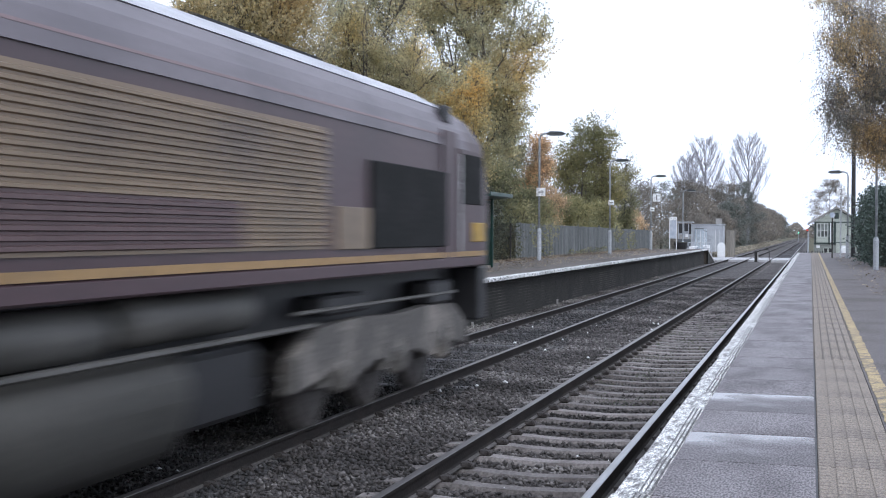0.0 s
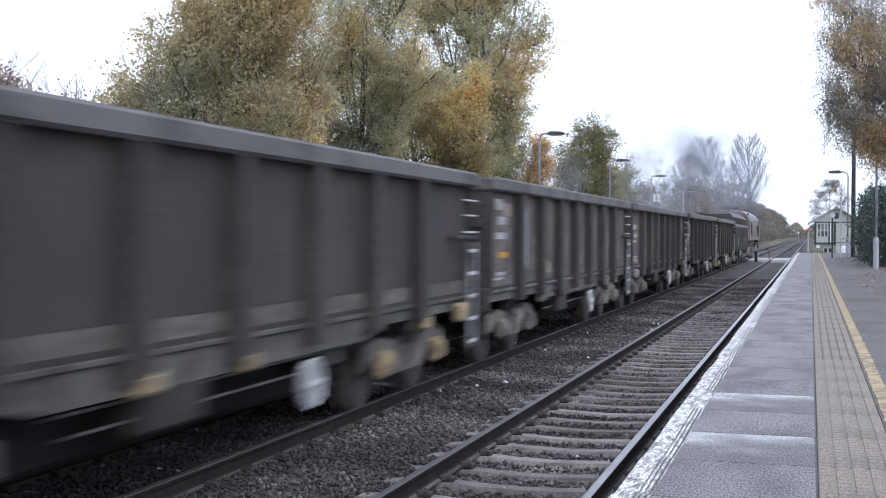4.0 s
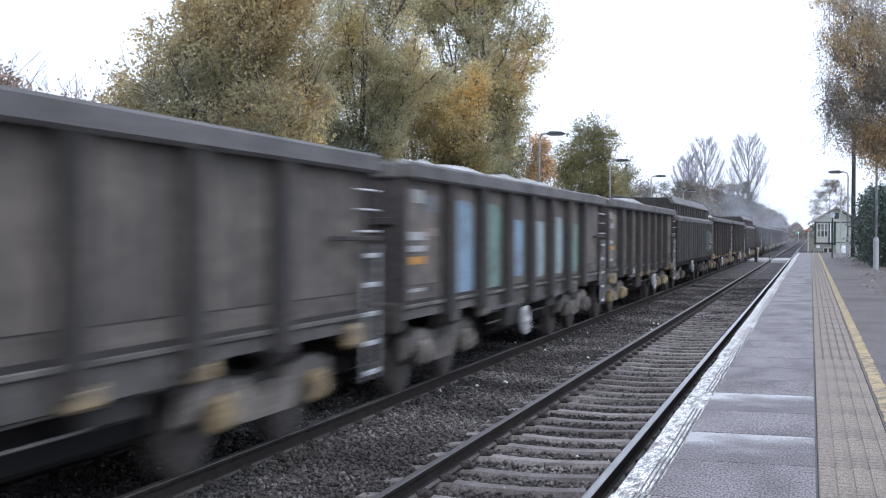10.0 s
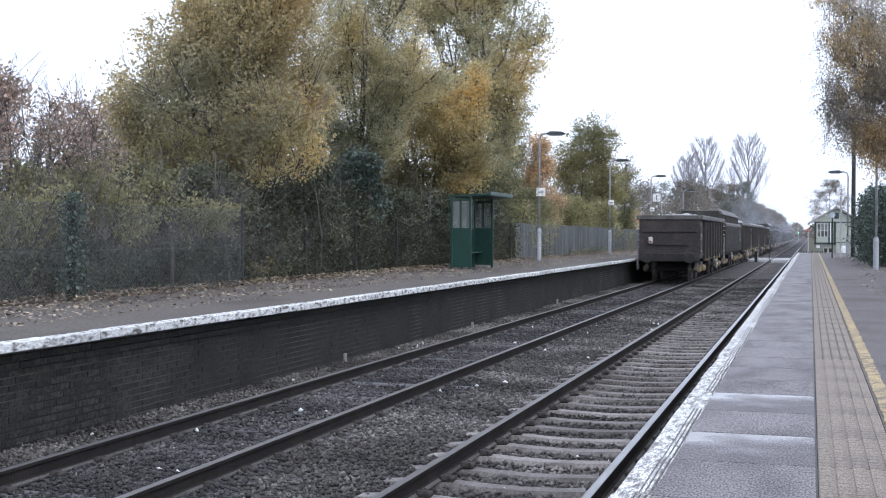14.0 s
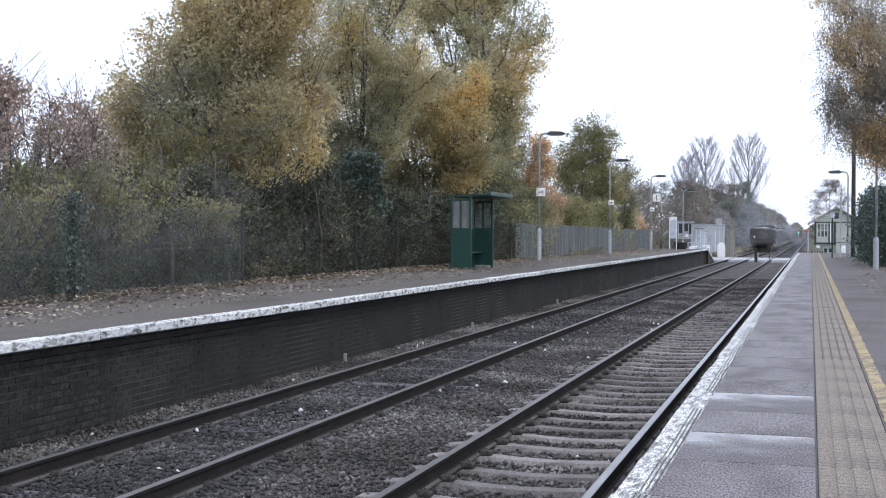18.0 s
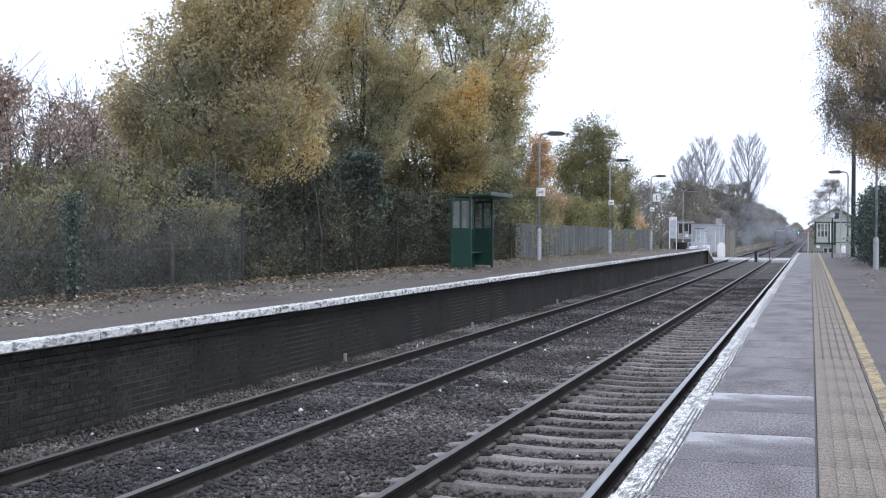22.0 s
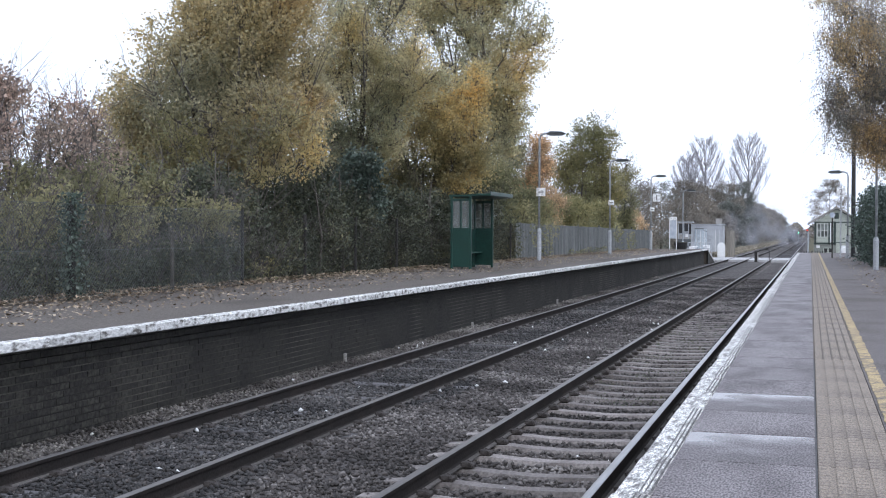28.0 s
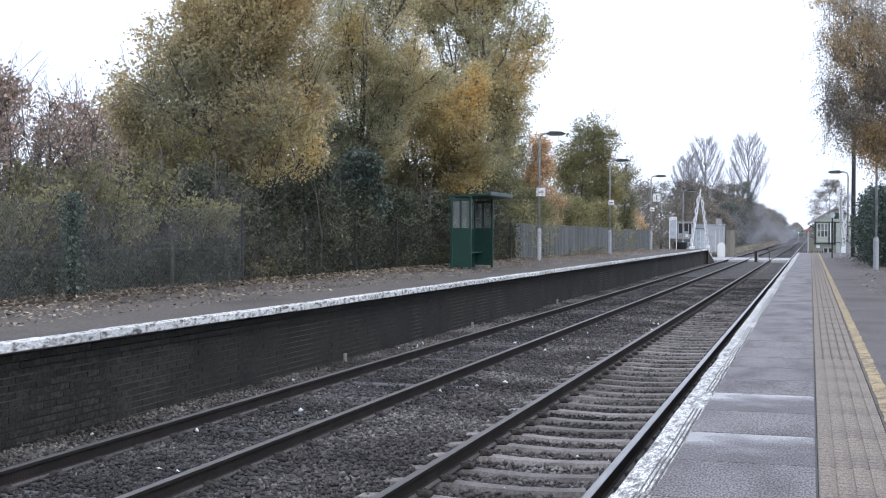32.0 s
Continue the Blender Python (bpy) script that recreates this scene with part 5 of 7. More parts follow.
part("tub", Geo().tube([(0, 0, 0), (0, 0, 0.5)], [0.42, 0.5], 16), M_BLACK, tub)
part("soil", Geo().tube([(0, 0, 0.5), (0, 0, 0.515)], [0.45, 0.42], 16), M_SOIL, tub)

# ---- level crossing ----
M_ROAD = mat("pale_crossing_road", (0.46, 0.46, 0.47), (0.36, 0.36, 0.37), 0.8, big=0.7, fine=20, bump=0.2)
road = thing("crossing_road", "pale grey level-crossing road between and beside the rails", "road", kind="structure")
for x0, x1 in ((-40, -6.52), (-6.35, -5.01), (-4.84, -3.20), (-3.02, -1.69), (-1.52, 30)):
    part("crossing_panel", Geo().box(((x0 + x1) / 2, 105.0, -0.12), (x1 - x0, 9.6, 0.22), 0.02), M_ROAD, road)
for x, y, w in ((-0.35, 88.9, 1.0), (0.55, 88.9, 1.0)):
    gg = thing("trespass_guard", "dark row of pointed wooden anti-trespass strips", "guard", "anti-trespass guards", pose(x, y, -0.15 if y > 90 else 0.62))
    for i in range(6):
        part("strip", Geo().prism([(-w / 2 + w * i / 6, 0), (-w / 2 + w * (i + 0.9) / 6, 0), (-w / 2 + w * (i + 0.45) / 6, 0.3)], -0.3, 0.3), M_BLACK, gg)
for x, y in ((-4.15, 99.0),):
    bo = thing("marker_post", "short dark timber post beside the crossing", "post", "posts by the crossing", pose(x, y, -0.2))
    part("shaft", Geo().box((0, 0, 0.45), (0.20, 0.20, 0.9), 0.02), M_DARK, bo)
    part("cap", Geo().box((0.16, 0, 0.42), (0.08, 0.16, 0.75), 0.02), M_CONCRETE, bo)

hoop = thing("hoop_rail", "dark steel hoop rail beside the crossing", "railing", at=pose(-3.7, 101.5, -0.2))
part("hoop", Geo().tube([(-0.55, 0, 0), (-0.5, 0, 0.75), (-0.2, 0, 0.95), (0.4, 0, 1.0), (0.5, 0, 0.9), (0.5, 0, 0)], 0.035, 6), M_DARK, hoop)

M_SKIRT = mat("barrier_skirt", (0.62, 0.63, 0.66), (0.5, 0.51, 0.54), 0.5, big=2, fine=20, bump=0)


def barrier(x, y, way, label):
    """A crossing barrier: pedestal, and an arm with a hanging skirt of bars. The arm lies along the line."""
    t = thing("crossing_barrier", label, "barrier", "level-crossing barriers", pose(x, y, -0.05))
    part("pedestal", Geo().box((0, 0, 0.55), (0.42, 0.5, 1.1), 0.03), M_WHITE, t)
    arm = part("arm", Geo().box((0, way * 2.3, 0.0), (0.07, 4.9, 0.13), 0.01), M_WHITE, t, "long white arm", at=pose(0, 0, 1.05))
    for i in range(2, 12, 3):
        y0, sw = way * (0.35 + 0.37 * i), way * -(0.13 + 0.08 * (i % 2))
        part("skirt_bar", Geo().tube([(0, y0, 0), (sw, y0 + way * 0.06, -0.38), (sw * 1.25, y0 + way * 0.1, -0.74)], 0.035, 6), M_SKIRT, arm)
    part("skirt_rail", Geo().tube([(way * -(0.12 + 0.13 * (i % 2)), way * (0.2 + 0.42 * i), -0.76) for i in range(11)], 0.07, 6), M_SKIRT, arm, "buckled lower skirt rail")
    return t, arm


BARRIERS = [barrier(-9.05, 98.3, 1, "white crossing barrier with a hanging skirt beside the platform ramp") + (1,),
            barrier(-8.95, 111.9, -1, "white crossing barrier with hanging skirt beyond the road") + (-1,),
            barrier(2.55, 98.3, 1, "white crossing barrier in front of the signal box") + (1,),
            barrier(2.75, 111.9, -1, "white crossing barrier beside the signal box") + (-1,)]

M_PALEBLUE = mat("pale_blue_sheet", (0.52, 0.58, 0.64), (0.40, 0.46, 0.52), 0.5, big=1.5, fine=12, bump=0.05)
rb = thing("equipment_building", "pale grey relay building with a flat roof beside the crossing", "building", at=pose(-9.45, 119.5, -0.2))
part("wall", Geo().box((0, 0, 1.55), (2.9, 2.6, 3.1), 0.03), mat("pale_panel", (0.44, 0.46, 0.50), (0.36, 0.38, 0.42), 0.6, big=0.8, fine=10, bump=0.05, speck=0.08), rb)
part("roof", Geo().box((0, 0, 3.16), (3.1, 2.8, 0.10), 0.02), M_GALV, rb)
for i in range(9):
    part("batten", Geo().box((-1.36 + 0.34 * i, -1.325, 1.55), (0.06, 0.05, 3.0), 0.006), M_GALV, rb)
part("door", Geo().box((0.55, -1.345, 1.1), (0.9, 0.05, 2.1), 0.01), M_GALV, rb)
part("panel", Geo().box((-0.62, -1.345, 1.75), (1.15, 0.05, 1.9), 0.01), M_PALEBLUE, rb, "pale blue-grey panel")
part("pipe", Geo().tube([(-1.2, -1.4, 2.75), (-0.35, -1.4, 2.75), (-0.3, -1.4, 2.55), (0.0, -1.4, 2.5)], 0.035, 6), M_LAMPHEAD, rb)
for x in (-1.0, -0.62, -0.24, 0.75, 1.1):
    part("rail", Geo().box((x, -1.40, 1.5), (0.045, 0.05, 2.2), 0.006), M_WHITE, rb)
part("flue", Geo().box((0.95, 0.3, 3.45), (0.55, 0.4, 0.6), 0.02), M_CONCRETE, rb)
cab = thing("equipment_cabin", "small pale-framed cabin with dark openings beside the crossing", "cabin", at=pose(-11.4, 117.0, -0.2))
part("back", Geo().box((0, 0.5, 1.6), (1.3, 0.06, 3.2), 0.01), M_GALV, cab)
part("roof", Geo().box((0, 0, 3.36), (1.5, 1.3, 0.12), 0.02), M_GALV, cab)
for x in (-0.62, -0.1, 0.34, 0.62):
    part("post", Geo().box((x, -0.5, 1.6), (0.07, 0.07, 3.3), 0.008), M_GALV, cab)
for x, w, z, hh in ((-0.36, 0.44, 2.75, 0.9), (0.12, 0.38, 2.85, 0.7), (0.48, 0.22, 2.7, 0.95)):
    part("dark_panel", Geo().box((x, -0.46, z), (w, 0.04, hh), 0.006), M_BLACK, cab)
for x, w, z, hh in ((-0.36, 0.44, 1.75, 0.9), (0.12, 0.38, 1.2, 1.5), (0.48, 0.22, 1.5, 1.2)):
    part("panel", Geo().box((x, -0.46, z), (w, 0.04, hh), 0.006), M_CONCRETE, cab)
part("label_plate", Geo().box((0.2, -0.49, 2.1), (0.3, 0.012, 0.3)), M_WHITE, cab)
low = thing("equipment_cabinet", "low dark equipment cabinet beside the crossing", "cabinet", at=pose(-10.6, 108.0, -0.2))
part("body", Geo().box((0, 0, 0.9), (1.1, 0.6, 1.8), 0.03), M_LAMPHEAD, low)
part("door", Geo().box((-0.26, -0.31, 0.9), (0.48, 0.03, 1.6), 0.01).box((0.26, -0.31, 0.9), (0.48, 0.03, 1.6), 0.01), M_LAMPHEAD, low)
railing = thing("railing", "pale steel railing round the equipment cabinets", "railing", at=pose(-9.6, 106.0, -0.2))
for i in range(7):
    part("post", Geo().tube([(-1.5 + 0.5 * i, 0, 0), (-1.5 + 0.5 * i, 0, 1.5)], 0.03, 6), M_GALV, railing)
for z in (0.5, 1.0, 1.5):
    part("rail", Geo().tube([(-1.5, 0, z), (1.5, 0, z)], 0.03, 6), M_GALV, railing)
wp = thing("white_marker", "whitewashed round-topped concrete marker beside the track", "marker", at=pose(-7.75, 112.5, -0.1))
pts = [(-0.34, 0), (0.34, 0), (0.34, 1.05)] + [(0.34 * math.cos(math.pi * i / 8), 1.05 + 0.34 * math.sin(math.pi * i / 8)) for i in range(1, 8)] + [(-0.34, 1.05)]
part("stone", Geo().prism(pts, -0.12, 0.12), M_WHITE, wp)
M_PALE_BOARD = mat("pale_weathered_board", (0.30, 0.28, 0.25), (0.22, 0.205, 0.185), 0.9, big=1.5, fine=14, bump=0.3, stretch=(4, 4, 0.6), rand=0.1)
pf = thing("board_fence", "short length of weathered board fence by the crossing", "fence", at=pose(-7.45, 121.0, -0.2))
for i in range(7):
    part("board", Geo().box((0.12 * i - 0.36, 0.012 * (i % 2), 1.30), (0.115, 0.025, 2.6), 0.004), M_PALE_BOARD, pf)

# ---- signal box ----
sb = thing("signal_box", "small gabled signal box with grey-cream boarding and white-barred window", "signal box", at=pose(2.3, 120.0, -0.3))
sb.scale = (1.22, 1.0, 1.0)
M_SBW = mat("grey_green_boards", (0.21, 0.225, 0.21), (0.16, 0.175, 0.16), 0.7, big=1.5, fine=20, bump=0.2, stretch=(1, 1, 6))
M_CREAM = mat("grey_cream_boards", (0.40, 0.43, 0.39), (0.33, 0.36, 0.32), 0.6, big=1.2, fine=18, bump=0.15, stretch=(1, 1, 5))
M_DKGREEN = mat("dark_green_frame", (0.03, 0.05, 0.045), None, 0.5, bump=0.02)
M_ROOF = mat("slate_roof", (0.12, 0.12, 0.13), (0.09, 0.09, 0.1), 0.7, big=1.5, fine=20, bump=0.3)
part("base_wall", Geo().box((0, 2.0, 0.75), (3.3, 4.6, 1.5), 0.02), M_SBW, sb, "grey-green boarded base")
part("upper_wall", Geo().box((0, 2.0, 2.5), (3.26, 4.56, 2.0), 0.02), M_CREAM, sb)
part("gable", Geo().prism([(-1.65, 3.5), (1.65, 3.5), (0, 4.75)], -0.28, 4.3), M_CREAM, sb)
for sx in (-1, 1):
    part("roof_slope", Geo().prism([(0, 4.95), (sx * 2.1, 3.42), (sx * 2.1, 3.30), (0, 4.80)], -0.6, 4.7), M_ROOF, sb)
    part("bargeboard", Geo().prism([(0, 4.98), (sx * 2.14, 3.42), (sx * 2.14, 3.26), (0, 4.80)], -0.68, -0.60), M_CONCRETE, sb)
part("gable_vent", Geo().box((0, -0.30, 4.1), (0.34, 0.06, 0.55), 0.01), M_DKGREEN, sb)
M_DIMPANE = mat("dim_pane", (0.20, 0.22, 0.21), (0.06, 0.065, 0.065), 0.1, big=1.6, bump=0, alt_amount=0.6)
wdw = part("window", Geo().box((-1.02, -0.31, 2.52), (0.84, 0.05, 1.85), 0.01), M_CREAM, sb, "cream window bay with white bars")
for a in range(3):
    for b in range(2):
        part("pane", Geo().box((-1.02 - 0.26 + 0.26 * a, -0.338, 2.42 + 0.62 * b), (0.20, 0.012, 0.54)), M_DIMPANE, wdw)
for a in range(4):
    part("glazing_bar", Geo().box((-1.02 - 0.39 + 0.26 * a, -0.345, 2.72), (0.035, 0.02, 1.24)), M_WHITE, wdw)
for x, w in ((-1.56, 0.14), (-0.53, 0.10), (-0.33, 0.07), (-0.12, 0.16)):
    part("corner_post", Geo().box((x, -0.33, 2.45), (w, 0.08, 2.1), 0.01), M_DKGREEN, sb)
part("pale_strip", Geo().box((-0.43, -0.33, 2.45), (0.08, 0.05, 2.0), 0.01), M_WHITE, sb)
part("sill_band", Geo().box((-0.85, -0.33, 1.52), (1.62, 0.08, 0.12), 0.01), M_DKGREEN, sb)
part("lintel", Geo().box((-0.1, -0.34, 3.5), (3.1, 0.08, 0.10), 0.01), M_DKGREEN, sb)
part("door", Geo().box((0.78, -0.33, 1.75), (1.6, 0.06, 3.3), 0.01), M_CREAM, sb)
part("door_rail", Geo().box((0.78, -0.37, 1.62), (1.6, 0.04, 0.08), 0.01), M_DKGREEN, sb)
for x in (-0.78, -0.42):
    low_w = part("lower_window", Geo().box((x, -0.32, 0.86), (0.34, 0.06, 0.5), 0.01), M_CREAM, sb)
    part("pane", Geo().box((x, -0.355, 0.86), (0.24, 0.012, 0.38)), M_BLACK, low_w)
part("plate", Geo().box((-1.34, -0.32, 1.20), (0.26, 0.04, 0.24), 0.01), M_WHITE, sb)
part("gutter", Geo().tube([(-2.1, -0.6, 3.30), (-1.72, -0.40, 3.05), (-1.66, -0.36, 2.9)], 0.04, 6), M_DKGREEN, sb)

sig = thing("signal", "colour-light signal showing red on a slim grey post", "signal", at=pose(-0.32, 117.0, -0.35))
part("post", Geo().tube([(0.1, 0, 0), (0.1, 0, 2.7)], 0.07, 8), M_GALV, sig)
part("head", Geo().box((0.0, 0, 2.78), (0.18, 0.2, 0.24), 0.03), M_BLACK, sig)
part("red_lens", Geo().tube([(0, -0.11, 2.78), (0, -0.15, 2.78)], 0.055, 12), glow("red_light", (1.0, 0.08, 0.05), 1.6), sig, "glowing red lens")

far_sig = thing("signal", "distant colour-light signal showing green between the tracks", "signal", at=pose(-3.98, 430.0, -0.2))
part("post", Geo().tube([(0, 0, 0), (0, 0, 2.7)], 0.09, 8), M_GALV, far_sig)
part("head", Geo().box((0, 0, 3.0), (0.6, 0.3, 0.8), 0.05), M_BLACK, far_sig)
part("green_lens", Geo().tube([(0, -0.15, 3.05), (0, -0.2, 3.05)], 0.22, 14), glow("green_light", (0.25, 1.0, 0.62), 2.2), far_sig, "glowing green lens")

# small pegs in the ballast by the far platform
for x, y, h in ((-7.35, 18.7, 0.20), (-7.3, 36.0, 0.22), (-7.3, 26.4, 0.18)):
    pg = thing("peg", "short pale peg standing in the ballast", "peg", "pegs beside the track", pose(x, y, -0.2))
    part("shaft", Geo().box((0, 0, h / 2), (0.05, 0.05, h), 0.008), M_CONCRETE, pg)

# a house half hidden behind the trees beyond the far platform
house = thing("house", "pale rendered house with a light slate roof behind trees", "house", at=pose(-23.2, 146.0, -0.6))
part("wall", Geo().box((0, 2.5, 2.4), (5.6, 5.0, 4.8), 0.02), M_WHITE, house)
for sy in (-1, 1):
    part("roof_slope", Geo().prism([(2.5 + sy * 2.9, 4.55), (2.5, 6.3), (2.5, 6.45), (2.5 + sy * 2.9, 4.7)], -3.0, 3.0, "x"), M_CONCRETE, house, "pale slate roof slope")
part("chimney", Geo().box((-1.8, 2.5, 6.6), (0.6, 0.6, 1.1), 0.02), mat("red_chimney_brick", (0.30, 0.13, 0.09), (0.2, 0.09, 0.07), 0.9, big=2, fine=20), house)
for x in (-1.6, 0.3, 2.0):
    wd = part("window", Geo().box((x, -0.02, 3.5), (0.9, 0.08, 1.1), 0.01), M_SIGN, house)
    part("pane", Geo().box((x, -0.07, 3.5), (0.74, 0.02, 0.94)), M_DIMPANE, wd)


# ---- the train ----
TRACK = -5.68
M_GREYBOX = mat("sooty_grey_wagon", (0.0872, 0.0779, 0.0695), (0.1570, 0.1337, 0.1140), 0.75, 0.0, big=1.9, fine=9, bump=0.15, stretch=(1, 0.8, 0.6), alt_amount=0.55, rand=0.2, speck=0.30)
M_RIB = mat("sooty_wagon_rib", (0.040, 0.037, 0.036), (0.060, 0.050, 0.044), 0.75, 0.1, big=1.2, fine=22, bump=0.15, rand=0.15)
M_RUSTBOX = mat("rusty_tan_panel", (0.2585, 0.2100, 0.1740), (0.1430, 0.1020, 0.0840), 0.8, 0.0, big=1.1, fine=20, bump=0.15, stretch=(1, 1, 0.6), alt_amount=0.5, rand=0.2)
M_RIM = mat("pale_wagon_rim", (0.135, 0.129, 0.127), (0.066, 0.062, 0.060), 0.65, 0.1, big=1.4, fine=22, bump=0.1, rand=0.12)
M_HOPPER = mat("dark_green_grey_hopper", (0.0432, 0.0426, 0.0415), (0.0720, 0.0674, 0.0611), 0.85, 0.0, spec=0.3, big=0.9, fine=20, bump=0.12, stretch=(1, 1, 0.4), rand=0.12)
# black for recess and underside shade painted in, and for the marking panel
M_HOPPER_BACK = mat("black_shade_and_paint", (0.016, 0.016, 0.0165), (0.024, 0.023, 0.023), 0.95, 0.0, big=0.9, fine=20, bump=0.1, spec=0.15)
M_SOLE = mat("grimy_solebar", (0.130, 0.122, 0.114), (0.040, 0.037, 0.035), 0.8, 0.0, big=2.6, fine=22, bump=0.3, alt_amount=0.62, rand=0.25)
M_LOWER = mat("dusty_lower_panel", (0.1144, 0.1010, 0.0896), (0.0676, 0.0591, 0.0535), 0.85, 0.0, big=1.7, fine=12, bump=0.2, stretch=(1, 0.6, 1.0), alt_amount=0.55, rand=0.2, speck=0.3)
M_ENDWALL = mat("blackened_end_wall", (0.040, 0.034, 0.034), (0.060, 0.050, 0.047), 0.8, 0.0, big=1.5, fine=14, bump=0.2)
M_CAP = mat("pale_hopper_top", (0.150, 0.144, 0.142), (0.080, 0.076, 0.073), 0.7, big=0.8, fine=20, bump=0.15)
M_BOGIE = mat("dusty_bogie", (0.1100, 0.1025, 0.0950), (0.2625, 0.2375, 0.2125), 0.85, 0.1, big=2.2, fine=25, bump=0.3, rand=0.15)
M_AXLE = mat("yellow_axle_box", (0.29, 0.225, 0.13), (0.13, 0.11, 0.085), 0.75, big=6, fine=30, bump=0.1, rand=0.3)
M_RUNG = mat("white_ladder", (0.52, 0.53, 0.55), (0.36, 0.36, 0.37), 0.6, big=3, fine=30, bump=0.05)
M_LADDER_SIDE = mat("dull_ladder_side", (0.24, 0.24, 0.25), (0.12, 0.12, 0.12), 0.7, big=3, fine=30, bump=0.05)
M_MARK = mat("white_marking", (0.42, 0.42, 0.42), (0.24, 0.24, 0.24), 0.6, big=4, fine=40, bump=0)
M_ORANGE = mat("orange_marking", (0.55, 0.26, 0.04), (0.33, 0.17, 0.05), 0.6, big=4, fine=40, bump=0)
M_LOAD = mat("pale_spoil_load", (0.42, 0.42, 0.42), (0.25, 0.245, 0.24), 0.95, big=1.5, fine=12, bump=0.8, depth=0.04)
M_WHEEL = mat("steel_wheel", (0.10, 0.09, 0.085), (0.16, 0.15, 0.14), 0.55, 0.5, big=4, fine=30)
M_DISC = mat("pale_brake_disc", (0.33, 0.33, 0.33), (0.20, 0.20, 0.20), 0.6, big=3, fine=30, bump=0.1)
M_TAIL_WHITE = mat("tail_lamp_white", (0.62, 0.60, 0.58), None, 0.5, bump=0)


def wheel_mesh():
    g = Geo()
    g.tube([(-0.07, 0, 0), (-0.055, 0, 0), (-0.05, 0, 0), (0.06, 0, 0)], [0.49, 0.49, 0.46, 0.455], 28)
    g.tube([(0.06, 0, 0), (0.075, 0, 0)], [0.40, 0.36], 28)
    g.tube([(0.06, 0, 0), (0.13, 0, 0)], [0.13, 0.10], 16)
    return g.data("wheel", M_WHEEL)


WHEEL = wheel_mesh()
g = Geo()
g.prism([(-1.45, 0.48), (-1.45, 0.72), (-1.05, 0.82), (-0.45, 0.74), (-0.3, 0.55), (0.3, 0.55), (0.45, 0.74), (1.05, 0.82), (1.45, 0.72), (1.45, 0.48), (1.2, 0.60), (0.75, 0.60), (0.5, 0.36), (-0.5, 0.36), (-0.75, 0.60), (-1.2, 0.60)], -0.06, 0.06, "x")
FRAME = g.data("bogie_frame", M_BOGIE)
SPRING = Geo().tube([(0, 0, 0.38), (0, 0, 0.44), (0, 0, 0.60), (0, 0, 0.66)], [0.08, 0.065, 0.065, 0.08], 10).data("spring", M_BOGIE)
AXBOX = Geo().box((0, 0, 0), (0.16, 0.30, 0.30), 0.04).tube([(0.06, 0, 0), (0.12, 0, 0)], [0.12, 0.10], 12).data("axle_box", M_AXLE)
AXBOX_G = Geo().box((0, 0, 0), (0.16, 0.30, 0.30), 0.04).tube([(0.06, 0, 0), (0.12, 0, 0)], [0.12, 0.10], 12).data("axle_box", M_BOGIE)
BOLSTER = Geo().box((0, 0, 0.62), (2.0, 0.5, 0.24), 0.03).box((0, -0.9, 0.5), (1.46, 0.14, 0.14)).box((0, 0.9, 0.5), (1.46, 0.14, 0.14)).data("bolster", M_DARK)
BUFFER = Geo().tube([(0, 0, 0), (0, 0.35, 0), (0, 0.36, 0), (0, 0.42, 0)], [0.10, 0.10, 0.24, 0.22], 14).data("buffer", M_DARK)


def bogie(parent, y, yellow=True):
    b = part("bogie", BOLSTER, None, parent, "dusty two-axle bogie", at=pose(0, y, 0))
    for sx in (-1, 1):
        part("bogie_frame", FRAME, None, b, at=pose(sx * 1.02, 0, 0))
        for i in range(3):
            part("spring", SPRING, None, b, at=pose(sx * 1.06, -0.2 + 0.2 * i, 0))
        for dy in (-0.98, 0.98):
            part("wheel", WHEEL, None, b, at=pose(sx * 0.76, dy, 0.46, 0, 0, 0 if sx > 0 else 180))
            part("axle_box", AXBOX if yellow else AXBOX_G, None, b, at=pose(sx * 1.12, dy, 0.52, 0, 0, 0 if sx > 0 else 180))


def frame_ends(t, half):
    for sx in (-1, 1):
        for sy in (-1, 1):
            part("buffer", BUFFER, None, t, at=pose(sx * 0.87, sy * half, 1.02, 0, 0, 0 if sy > 0 else 180))


LADDER, STILES = Geo(), Geo()
for z in (0.55, 0.85, 1.15, 1.45, 1.75):
    LADDER.box((0, 0, z), (0.03, 0.36, 0.05), 0.008)
for dy in (-0.2, 0.2):
    STILES.box((0, dy, 1.17), (0.035, 0.04, 1.4), 0.008)
LADDER, STILES = LADDER.data("ladder", M_RUNG), STILES.data("stile", M_LADDER_SIDE)
RUNGS = Geo()
for i, z in enumerate((2.0, 2.22, 2.42)):
    RUNGS.tube([(0.0, -0.25, z), (0.05, -0.25, z), (0.05, 0.2, z), (0.0, 0.2, z)], 0.013, 5)
RUNGS = RUNGS.data("grab_rail", M_RUNG)
DISC = Geo().tube([(0, 0, 0), (0.05, 0, 0)], [0.215, 0.22], 20).data("brake_wheel", M_DISC)
SPOKES = Geo().tube([(0.05, 0, 0), (0.10, 0, 0)], [0.06, 0.05], 10).box((0.056, 0, 0), (0.02, 0.42, 0.05)).box((0.056, 0, 0), (0.02, 0.05, 0.42))
SPOKES.tube([(0.058, 0.21 * math.cos(math.pi * k / 10), 0.21 * math.sin(math.pi * k / 10)) for k in range(21)], 0.022, 5)
SPOKES = SPOKES.data("spokes", M_RUNG)
BODY_A, PITCH_A, BODY_B, PITCH_B = 13.45, 14.50, 15.0, 15.65
WAG = "wagons of the freight train"


